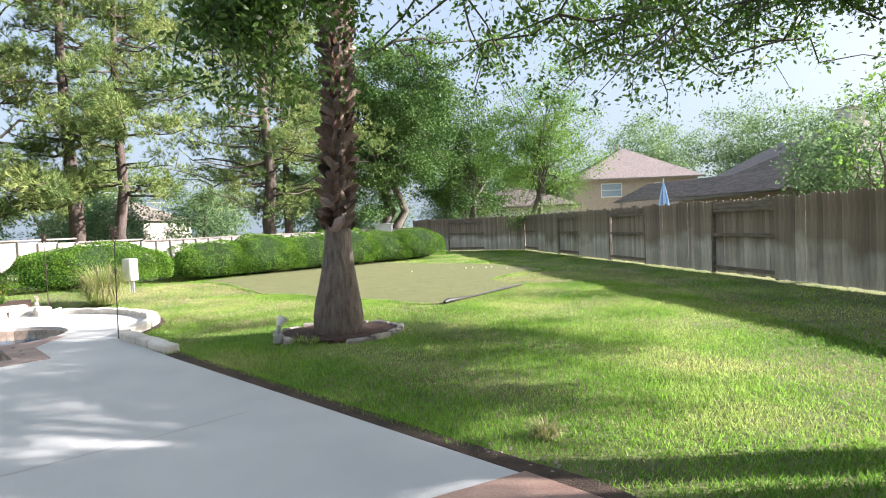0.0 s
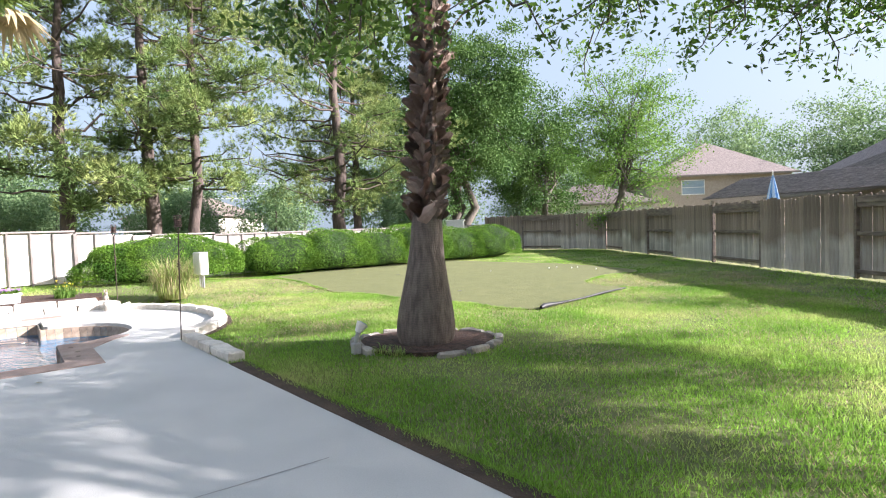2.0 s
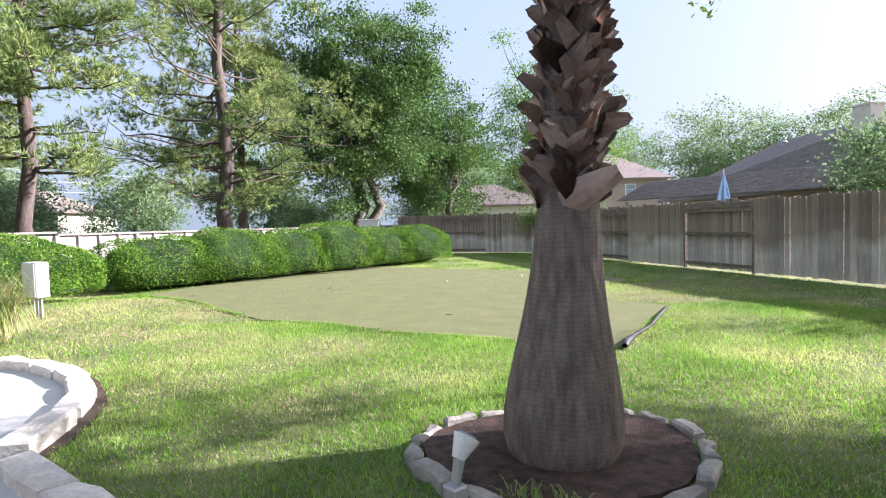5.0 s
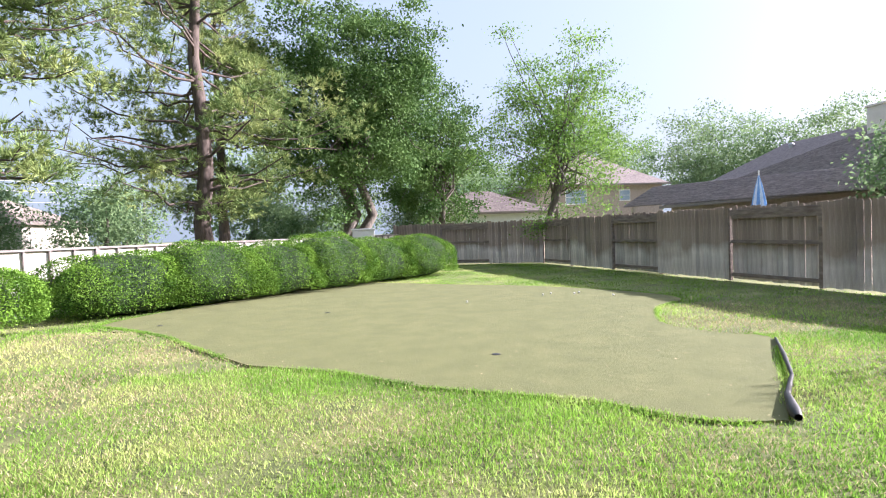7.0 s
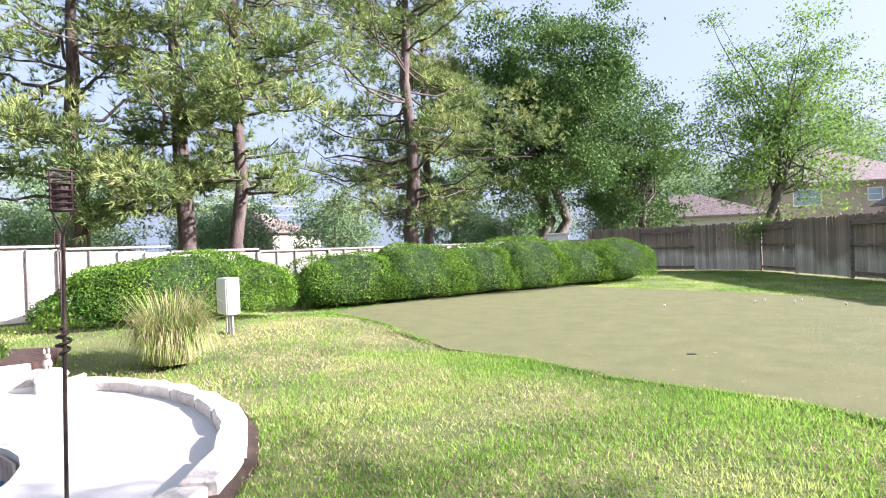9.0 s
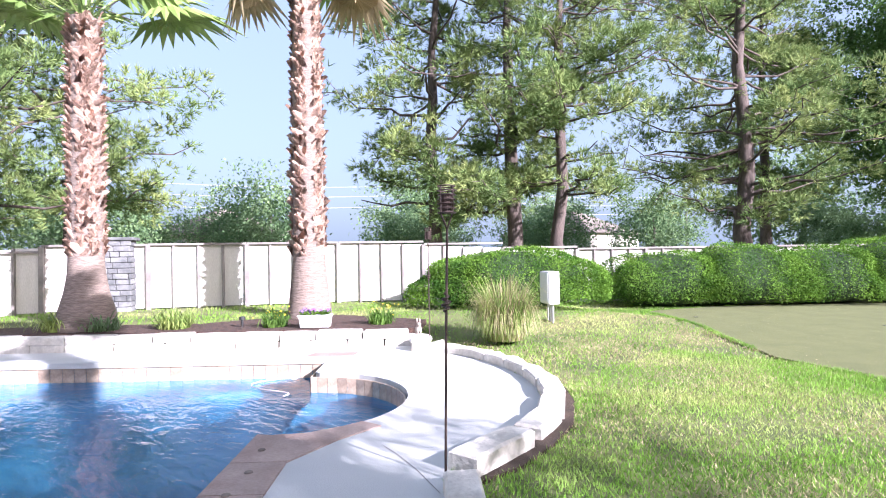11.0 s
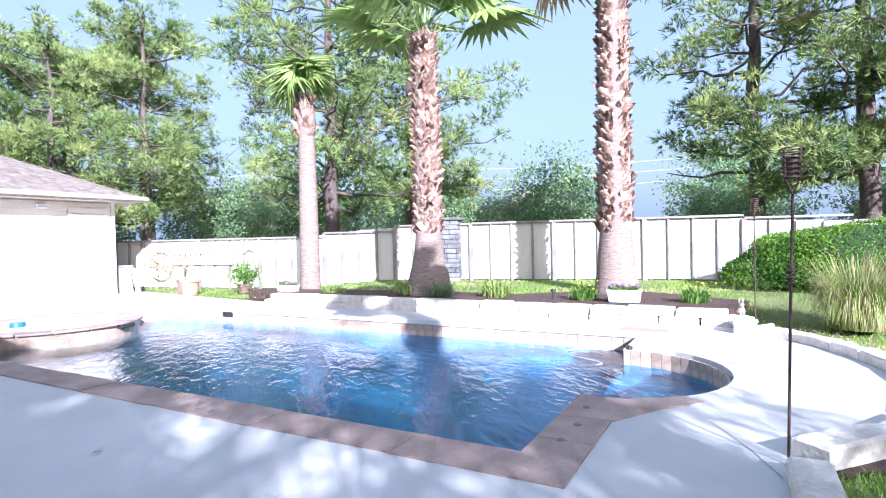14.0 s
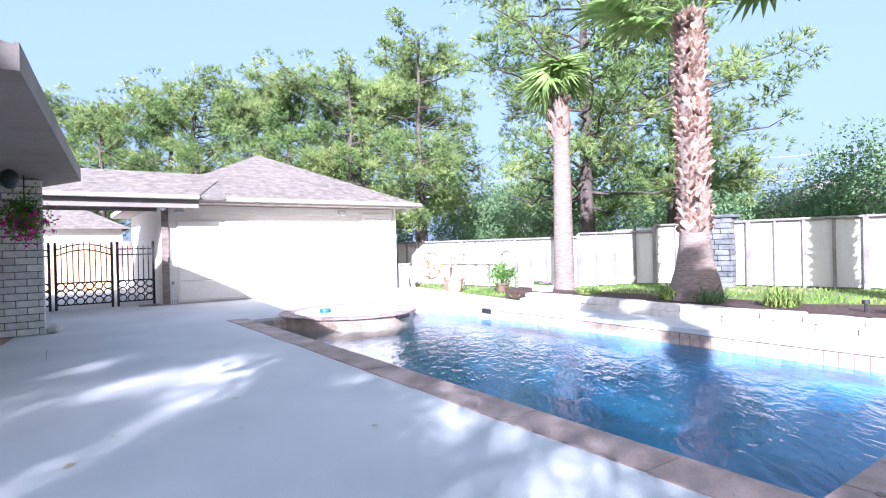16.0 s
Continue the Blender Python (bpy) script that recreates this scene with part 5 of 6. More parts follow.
bmesh.ops.create_uvsphere(bm, u_segments=12, v_segments=8, radius=0.035, matrix=Matrix.Translation((14.31, 5.24, 1.0)))
uvp("door_knob", bm, M["grey_metal"], garage, smooth=True).parent = side_door
hip_roof(garage, [P(13.8, -0.95), P(13.8, 6.8), P(21.2, 6.8), P(21.2, -0.95)], [P(17.5, 2.92, 4.42)], 2.62, 90)
uvp("fascia", boxes([((13.8, 2.92, 2.60), (0.03, 7.8, 0.14)), ((17.5, 6.81, 2.60), (7.4, 0.03, 0.14)), ((17.5, -0.96, 2.60), (7.4, 0.03, 0.14))]), M["trim"], garage)
uvp("gutter", boxes([((13.74, 2.92, 2.60), (0.1, 7.85, 0.09))], bevel=0.02), M["trim"], garage, "taupe rain gutter")
uvp("soffit", boxes([((17.5, 2.92, 2.52), (7.36, 7.7, 0.02))]), M["trim"], garage)
for vv in (4.42, -0.02):
    lamp = thing("wall_light", P(14.33, vv, 2.36), "small cream wall light under the garage eave", "wall light", "garage wall lights", 45)
    part("housing", boxes([((0, 0, 0), (0.1, 0.24, 0.1))], bevel=0.02), M["white_metal"], lamp)
    part("diffuser", boxes([((0.03, 0, -0.055), (0.12, 0.22, 0.03))], bevel=0.01), M["white"], lamp)
for vv, uu in ((6.5, 14.2), (-0.42, 14.25)):
    fl = thing("floodlight", P(uu, vv, 2.42), "white floodlight on the garage corner", "floodlight", "garage floodlights", 45)
    bm = bmesh.new()
    bmesh.ops.create_cone(bm, cap_ends=True, segments=16, radius1=0.05, radius2=0.08, depth=0.16, matrix=pose(0, 0, 0, 60, 0, 60))
    part("lamp_head", bm, M["white"], fl)
    part("bracket", boxes([((0, 0, 0.05), (0.05, 0.05, 0.08))], bevel=0.01), M["grey_metal"], fl)
hb2 = thing("hose_bib", P(14.36, -0.22, 0), "pale pipes with a tap on the garage corner", "pipework")
for k, (dv, h) in enumerate(((0, 0.58), (0.05, 0.5), (0.1, 0.46))):
    uvp("pipe", boxes([((14.33, -0.26 + dv, h / 2), (0.025, 0.025, h))], bevel=0.005), M["white_metal"], hb2)
uvp("tap", boxes([((14.29, -0.22, 0.55), (0.1, 0.06, 0.09))], bevel=0.015), M["grey_metal"], hb2)
uvp("door_pull", boxes([((14.32, -0.3, 1.12), (0.03, 0.04, 0.14))], bevel=0.01), M["black"], hb2)

breeze = thing("breezeway", P(14.6, -2, 0), "shingled breezeway roof joining house and garage", "breezeway")
bm = bmesh.new()
out = [(13.62, 2.66), (15.6, 3.45), (17.6, 2.66), (17.6, 2.58), (13.62, 2.58)]
for v_, k in ((-7.0, 0), (0.9, 1)):
    vs_ = [bm.verts.new((a, v_, z)) for a, z in out]
    bm.faces.new(vs_ if k else vs_[::-1])
bm.verts.ensure_lookup_table()
for i in range(5):
    j = (i + 1) % 5
    bm.faces.new((bm.verts[i], bm.verts[j], bm.verts[5 + j], bm.verts[5 + i]))
uvp("roof", bm, M["shingle"], breeze)
shingles(P(13.6, -7, 2.665), P(13.6, 0.3, 2.665), P(15.6, 1.4, 3.455), P(15.6, -7, 3.455), breeze, 99)
uvp("gutter", boxes([((13.56, -3.3, 2.62), (0.1, 7.2, 0.1))], bevel=0.02), M["trim"], breeze, "taupe rain gutter")
uvp("beam", boxes([((13.75, -3.3, 2.47), (0.14, 7.2, 0.2)), ((15.2, -3.3, 2.47), (0.1, 7.2, 0.18))], bevel=0.006), M["soffit"], breeze, "dark taupe beam")

house = thing("house", P(7, -6, 0), "low brick house with a covered porch", "house")
uvp("wall", boxes([((8.7, -7.6, 1.25), (8.4, 5.6, 2.5))]), M["brick"], house)
bm = bmesh.new()
out = [(3.95, -2.86, 2.56), (10.55, -2.26, 2.56), (13.2, -3.4, 2.56), (13.2, -11, 2.56), (3.95, -11, 2.56)]
lo_ = [bm.verts.new(p) for p in out]
hi_ = [bm.verts.new((p[0], p[1], 2.74)) for p in out]
rg = [bm.verts.new((6.0, -6.8, 4.3)), bm.verts.new((10.5, -6.8, 4.3))]
bm.faces.new(lo_)
for i in range(5):
    j = (i + 1) % 5
    bm.faces.new((lo_[i], lo_[j], hi_[j], hi_[i]))
bm.faces.new((hi_[0], hi_[1], rg[1], rg[0]))
bm.faces.new((hi_[1], hi_[2], rg[1]))
bm.faces.new((hi_[2], hi_[3], rg[1]))
bm.faces.new((hi_[3], hi_[4], rg[0], rg[1]))
bm.faces.new((hi_[4], hi_[0], rg[0]))
uvp("roof", bm, M["soffit"], house, "shingled roof with taupe soffit")
uvp("fascia", boxes([((0, 0, 2.66), (6.63, 0.03, 0.2))], m=Matrix.Translation((7.25, -2.545, 0)) @ Matrix.Rotation(math.atan2(0.6, 6.6), 4, "Z")), M["soffit"], house, "taupe fascia board")
uvp("fascia", boxes([((11.87, -2.83, 2.66), (2.86, 0.03, 0.2))], m=Matrix.Translation((11.87, -2.83, 0)) @ Matrix.Rotation(math.atan2(-1.14, 2.65), 4, "Z") @ Matrix.Translation((-11.87, 2.83, 0))), M["trim"], house, "taupe fascia board")
spk = thing("loudspeaker", P(9.4, -3.15, 2.42), "black outdoor loudspeaker under the porch soffit", "loudspeaker")
bm = bmesh.new()
bmesh.ops.create_uvsphere(bm, u_segments=16, v_segments=10, radius=0.13)
bmesh.ops.scale(bm, vec=(1, 0.85, 1.1), verts=bm.verts)
part("shell", bm, M["black"], spk, smooth=True)
part("bracket", boxes([((0, 0, 0.13), (0.05, 0.05, 0.1))], bevel=0.01), M["black"], spk)
# brick pillar of the porch: each brick laid
pillar = thing("brick_pillar", P(10.72, -3.12, 0), "whitewashed brick porch pillar", "pillar")
uvp("core", boxes([((10.72, -3.12, 1.28), (0.57, 0.65, 2.54))]), M["mortar"], pillar)
brick_mes = {}
for k in range(22):
    z = 0.06 + k * 0.1155
    for face in range(4):
        ln = 0.68 if face % 2 == 0 else 0.6
        s = -ln / 2
        first = True
        while s < ln / 2 - 0.02:
            w = min((0.15 if (k + face) % 2 and first else 0.3), ln / 2 - s)
            if ln / 2 - s - w < 0.06:
                w = ln / 2 - s
            key = round(w, 3)
            if key not in brick_mes:
                me = bpy.data.meshes.new("brick")
                b_ = boxes([((0, 0, 0), (0.03, w - 0.013, 0.1))], bevel=0.006)
                b_.to_mesh(me)
                b_.free()
                me.materials.append(M["brick"])
                brick_mes[key] = me
            cu, cv = {0: (-0.292, s + w / 2), 2: (0.292, s + w / 2), 1: (s + w / 2, 0.332), 3: (s + w / 2, -0.332)}[face]
            o = new("brick", brick_mes[key])
            o.parent = pillar
            o.matrix_basis = Matrix.Translation(Vector(P(10.72 + cu, -3.12 + cv, z)) - pillar.matrix_world.translation) @ pose(0, 0, 0, 0, 0, 45 + (90 if face % 2 else 0))
            s += w
            first = False
rock = thing("rock", P(10.55, -2.66, 0), "small tan rock at the pillar foot", "rock")
bm = bmesh.new()
bmesh.ops.create_icosphere(bm, subdivisions=2, radius=0.12)
for v in bm.verts:
    v.co *= 1 + 0.25 * noise.noise(v.co * 9)
    v.co.z = max(v.co.z * 0.8, -0.07) + 0.07
part("stone", bm, M["limestone"], rock)
basket = thing("hanging_basket", P(9.9, -3.0, 1.35), "hanging basket of magenta petunias by the pillar", "hanging basket")
r9 = np.random.default_rng(9)
bm = bmesh.new()
bmesh.ops.create_cone(bm, cap_ends=True, segments=18, radius1=0.1, radius2=0.17, depth=0.18, matrix=Matrix.Translation((0, 0, 0.5)))
part("pot", bm, M["pot_dark"], basket)
pt = r9.normal(size=(1500, 3)) * [0.13, 0.13, 0.16] + [0, 0, 0.55]
part("foliage", np_mesh("foliage", *leaf_cloud(pt, 0.05, 0.5, 0.3, r9), M["hedge"]), None, basket)
pt = r9.normal(size=(260, 3)) * [0.15, 0.15, 0.15] + [0, 0, 0.42]
part("flowers", np_mesh("flowers", *leaf_cloud(pt, 0.055, 0.9, 0.3, r9), M["magenta"]), None, basket)
part("chain", boxes([((0, 0, 0.92), (0.012, 0.012, 0.55))]), M["iron"], basket)
# unseen wing east of the patio, added with its roof to cast shade
wing = thing("shade_wing", (9.0, -3.5, 0), "unseen brick house wing added to shade the patio and deck", "house")
part("wall", boxes([((0.2, 0, 1.3), (8.0, 12.4, 2.6))]), M["brick"], wing)
hip_roof(wing, [(4.6, -10.3), (13.8, -10.3), (13.8, 3.2), (4.6, 3.2)], [(9.2, 0.0, 5.6), (9.2, -7.0, 5.6)][::-1], 2.6, 120)

# ---- gate ----
solid("driveway", prism([P(14.6, -0.4), P(20.0, -0.4), P(21.5, 0.6), P(30, 0.6), P(30, -12), P(14.6, -12)], -0.2, 0.002), M["concrete"], "pale concrete driveway beyond the gate", "driveway", kind="structure")
gate = thing("iron_gate", P(15.0, -1.6, 0), "black wrought iron gate with arched top and lattice foot", "gate")
for vv in (-2.72, -2.6, -1.46, -1.34, -0.55):
    uvp("post", boxes([((15.0, vv, 0.8), (0.055, 0.055, 1.6))], bevel=0.006), M["iron"], gate)
for a, b, arch in ((-2.6, -1.46, 0.14), (-1.34, -0.55, 0.0), (-3.6, -2.72, 0.0)):
    w = b - a
    kk = int(w / 0.105)
    for i in range(1, kk):
        f = i / kk
        top_ = 1.42 + arch * math.sin(math.pi * f) + 0.08
        uvp("picket", boxes([((15.0, a + w * f, (0.62 + top_) / 2), (0.021, 0.021, top_ - 0.62))]), M["iron"], gate)
    for zz in (1.28, 1.42):
        pth = [P(15.0, a + w * t, zz + arch * math.sin(math.pi * t)) for t in np.linspace(0, 1, 9)]
        part("rail", np_mesh("rail", tube(pth, 0.016, 6)[0] - np.array(gate.matrix_world.translation), tube(pth, 0.016, 6)[1], M["iron"]), None, gate)
    for zz in (0.12, 0.64):
        uvp("rail", boxes([((15.0, (a + b) / 2, zz), (0.025, w, 0.03))]), M["iron"], gate)
    nr = max(2, round(w / 0.19))
    for i in range(nr):
        for j in range(3):
            c_ = (15.0, a + w * (i + 0.5) / nr, 0.2 + 0.175 * j)
            pth = [P(15.0, c_[1] + 0.085 * math.cos(q), c_[2] + 0.085 * math.sin(q)) for q in np.linspace(0, 2 * math.pi, 13)]
            tv, tf = tube(pth, 0.017, 6)
            part("scroll_ring", np_mesh("scroll_ring", tv - np.array(gate.matrix_world.translation), tf, M["iron"]), None, gate)
mat_ = solid("door_mat", boxes([((0, 0, 0.012), (0.36, 0.5, 0.02))], bevel=0.005), M["wood_dark"], "brown mat on the deck by the gate", "mat", at=P(14.6, -0.7, 0), turn=45)

# beyond the gate: neighbour's garage and fences
nbg = thing("neighbour_garage", P(29, -2, 0), "cream neighbouring garage with brown hipped roof", "garage")
uvp("wall", boxes([((29.0, -3.4, 1.2), (6.0, 6.4, 2.4))]), M["siding"], nbg)
hip_roof(nbg, [P(25.6, -6.9), P(25.6, 0.1), P(32.4, 0.1), P(32.4, -6.9)], [P(29, -3.4, 4.3)], 2.35, 140)
for nm, u_, va, vb, mt, h in (("cedar_fence", 22.5, -2.9, -0.9, "wood_tan", 1.65), ("side_fence", 21.5, -0.9, 0.6, "wood_grey", 1.75)):
    fc = thing(nm, P(u_, (va + vb) / 2, 0), "upright " + ("new tan cedar" if mt == "wood_tan" else "grey weathered") + " board fence past the gate", "wooden fence", kind="structure")
    vv = va
    while vv < vb:
        uvp("board", boxes([((u_, vv + 0.07, h / 2), (0.02, 0.135, h))], bevel=0.004), M[mt], fc)
        vv += 0.14

# ---- neighbouring houses beyond the east and north fences ----
def simple_house(name, label, x0, x1, y0, y1, wall_h, ridge, roof_over, mat, windows, seed):
    cx0, cy0 = (x0 + x1) / 2, (y0 + y1) / 2
    h = thing(name, (cx0, cy0, 0), label, "house", "neighbouring houses")
    part("wall", boxes([((0, 0, wall_h / 2), (x1 - x0, y1 - y0, wall_h))]), M[mat], h)
    o = roof_over
    hip_roof(h, [(x0 - o, y0 - o), (x1 + o, y0 - o), (x1 + o, y1 + o), (x0 - o, y1 + o)], ridge, wall_h, seed, mat="shingle_pale")
    part("fascia", boxes([((0, -(y1 - y0) / 2 - o, wall_h - 0.02), (x1 - x0 + 2 * o, 0.06, 0.2)), ((-(x1 - x0) / 2 - o, 0, wall_h - 0.02), (0.06, y1 - y0 + 2 * o, 0.2))]), M["soffit"], h, "dark fascia board")
    for wx, wz, ww, wh in windows:
        w = part("window", boxes([((wx - cx0, -(y1 - y0) / 2 - 0.02, wz), (ww + 0.16, 0.08, wh + 0.16))], bevel=0.01), M["white"], h)
        part("pane", boxes([((wx - cx0, -(y1 - y0) / 2 - 0.065, wz + wh * 0.25), (ww, 0.02, wh * 0.46)), ((wx - cx0, -(y1 - y0) / 2 - 0.065, wz - wh * 0.25), (ww, 0.02, wh * 0.46))]), M["window"], w)
    return h


hA = simple_house("tan_house", "two-storey tan house with brown hipped roof", 15.8, 30.4, 65.6, 78.4, 6.0, [(23.3, 70.5, 10.2), (24.6, 72.8, 10.2)], 0.7, "house_tan", [(20.2, 4.75, 2.3, 1.5), (25.9, 4.8, 1.1, 1.1)], 160)
for dx in (-0.7, -0.2):
    part("vent_pipe", boxes([((dx, -1.0, 10.1), (0.12, 0.12, 1.4))], bevel=0.01), M["trim"], hA)
hB = simple_house("brown_house", "low house with a broad brown shingle roof", 19.8, 34.0, 26.6, 46.0, 2.75, [(25.2, 33.0, 6.65), (25.6, 41.5, 6.65)], 0.6, "house_tan", [], 170)
bm = bmesh.new()
bmesh.ops.create_cone(bm, cap_ends=True, segments=14, radius1=0.14, radius2=0.14, depth=0.5, matrix=Matrix.Translation((-2.2, 3.6, 6.1)))
bmesh.ops.create_cone(bm, cap_ends=True, segments=14, radius1=0.22, radius2=0.1, depth=0.14, matrix=Matrix.Translation((-2.2, 3.6, 6.4)))
part("roof_vent", bm, M["grey_metal"], hB, "grey round roof vent")
part("chimney", boxes([((-2.3, -3.0, 6.2), (0.9, 1.2, 2.4)), ((-2.3, -3.0, 7.44), (1.04, 1.34, 0.12))], bevel=0.02), M["siding"], hB, "pale boxed chimney")
# long lower porch roof that runs along the fence
lp = thing("porch_roof", (15.5, 32.0, 0), "low sloping brown porch roof behind the fence", "roof")
bm = bmesh.new()
for q in [(11.4, 36.8, 2.5), (18.6, 26.2, 2.62), (21.6, 28.6, 3.9), (14.6, 39.2, 3.75)]:
    bm.verts.new(q)
bm.verts.ensure_lookup_table()
bm.faces.new(bm.verts[:])
bmesh.ops.solidify(bm, geom=bm.faces[:], thickness=0.16)
bmesh.ops.translate(bm, vec=(-15.5, -32.0, 0), verts=bm.verts)
part("deck", bm, M["soffit"], lp)
shingles((11.38, 36.8, 2.53), (18.58, 26.2, 2.65), (21.6, 28.6, 3.94), (14.6, 39.2, 3.79), lp, 175, mat="shingle_pale")
part("support", boxes([((-3.6, 4.6, 1.22), (0.16, 0.16, 2.44))], bevel=0.01), M["trim"], lp)
part("support", boxes([((3.2, -5.3, 1.25), (0.16, 0.16, 2.5))], bevel=0.01), M["trim"], lp)
hC = simple_house("small_house", "pale house with low brown roof behind the back fence", 2.4, 12.8, 53.4, 63.0, 2.95, [(6.7, 58.0, 5.1), (8.6, 58.0, 5.1)], 0.6, "white_metal", [], 180)
for (x, y, wd_, h_) in ((-46, 26, 9, 3.0), (-50, 6, 10, 3.2), (-30, 52, 9, 3.0)):
    hh = thing("far_house", (x, y, 0), "pale distant house with low roof", "house", "distant houses")
    part("wall", boxes([((0, 0, h_ / 2), (wd_, wd_, h_))]), M["siding"], hh)
    hip_roof(hh, [(x - wd_ / 2 - 0.4, y - wd_ / 2 - 0.4), (x + wd_ / 2 + 0.4, y - wd_ / 2 - 0.4), (x + wd_ / 2 + 0.4, y + wd_ / 2 + 0.4), (x - wd_ / 2 - 0.4, y + wd_ / 2 + 0.4)], [(x, y, h_ + 2.4)], h_, 190)
# garden parasol, folded, beyond the fence
um = thing("parasol", (9.33, 23.3, 0), "folded blue striped patio umbrella beyond the fence", "umbrella")
for k in range(12):
    a0, a1 = 2 * math.pi * k / 12, 2 * math.pi * (k + 1) / 12
    prof = [(2.95, 0.02), (2.6, 0.11), (2.2, 0.19), (1.9, 0.24), (1.75, 0.22)]
    bm = bmesh.new()
    rows_ = [[bm.verts.new((r_ * q * math.cos(a), r_ * q * math.sin(a), z_)) for a, q in ((a0, 1.0), ((a0 + a1) / 2, 0.72), (a1, 1.0))] for z_, r_ in prof]
    for x_, y_ in zip(rows_, rows_[1:]):
        for i in range(2):
            bm.faces.new((x_[i], x_[i + 1], y_[i + 1], y_[i]))
    part("canopy_panel", bm, M["umbrella" if k % 2 else "umbrella_pale"], um)
part("pole", boxes([((0, 0, 1.52), (0.035, 0.035, 3.16))], bevel=0.006), M["white_metal"], um)
part("base", boxes([((0, 0, 0.05), (0.5, 0.5, 0.1))], bevel=0.02), M["black"], um)

# ---- things in the garden ----
def rod(path, rad, sides=6):
    return tube(path, rad, sides)


def torch(at, h, label, cage=True, lean=(0, 0)):
    """A tall garden torch: thin pole, twisted knot, wire cage with an oil cup."""
    ob = thing("garden_torch", at, label, "garden torch", "garden torches")
    lx, ly = lean
    part("pole", np_mesh("pole", *rod([(0, 0, -0.1), (lx * 0.5, ly * 0.5, h * 0.45), (lx, ly, h - 0.26)], [0.008, 0.008, 0.008], 8), M["rust"]), None, ob)
    kz = h * 0.56
    sp = [(lx * 0.6 + 0.026 * math.sin(math.pi * t) * math.cos(t * 25), ly * 0.6 + 0.026 * math.sin(math.pi * t) * math.sin(t * 25), kz + 0.14 * t) for t in np.linspace(0, 1, 40)]
    part("twisted_knot", np_mesh("twisted_knot", *rod(sp, 0.007, 5), M["rust"]), None, ob)
    cz = h - 0.26
    for k in range(4):
        a = k * math.pi / 2
        c, s = math.cos(a) * 0.052, math.sin(a) * 0.052
        part("cage_rib", np_mesh("cage_rib", *rod([(lx, ly, cz), (lx + c * 0.5, ly + s * 0.5, cz + 0.05), (lx + c, ly + s, cz + 0.1), (lx + c, ly + s, h)], 0.005, 5), M["rust"]), None, ob)
    for z in np.linspace(cz + 0.1, h, 7):
        part("cage_ring", np_mesh("cage_ring", *rod([(lx + 0.053 * math.cos(a), ly + 0.053 * math.sin(a), z) for a in np.linspace(0, 2 * math.pi, 17)], 0.004, 5), M["rust"]), None, ob)
    bm = bmesh.new()
    bmesh.ops.create_cone(bm, cap_ends=True, segments=16, radius1=0.034, radius2=0.042, depth=0.1, matrix=Matrix.Translation((lx, ly, cz + 0.155)))
    part("oil_cup", bm, M["rust"], ob)
    return ob


torch((-5.22, 8.72, 0.0), 1.76, "dark metal garden torch with wire cage on a thin pole", lean=(0.03, 0.02))
torch((-8.62, 11.98, 0.02), 1.72, "second dark garden torch standing by the stone edging", lean=(0.0, 0.0))

# utility box on legs
ub = thing("utility_box", (-8.42, 14.85, float(lawn_z(-8.42, 14.85)) - 0.01), "pale grey utility box on short conduit legs", "utility box", turn=-38)
cab_ = part("cabinet", boxes([((0, 0, 0.60), (0.46, 0.2, 0.58))], bevel=0.012), M["white_metal"], ub)
part("cabinet_door", boxes([((0, -0.108, 0.60), (0.42, 0.016, 0.54))], bevel=0.006), M["white_metal"], cab_)
for x, w in ((-0.1, 0.035), (0.0, 0.1), (0.1, 0.035), (0.15, 0.03)):
    part("leg", boxes([((x, 0.0, 0.13), (w, w if w < 0.08 else 0.03, 0.36))], bevel=0.006), M["grey_metal"], ub)

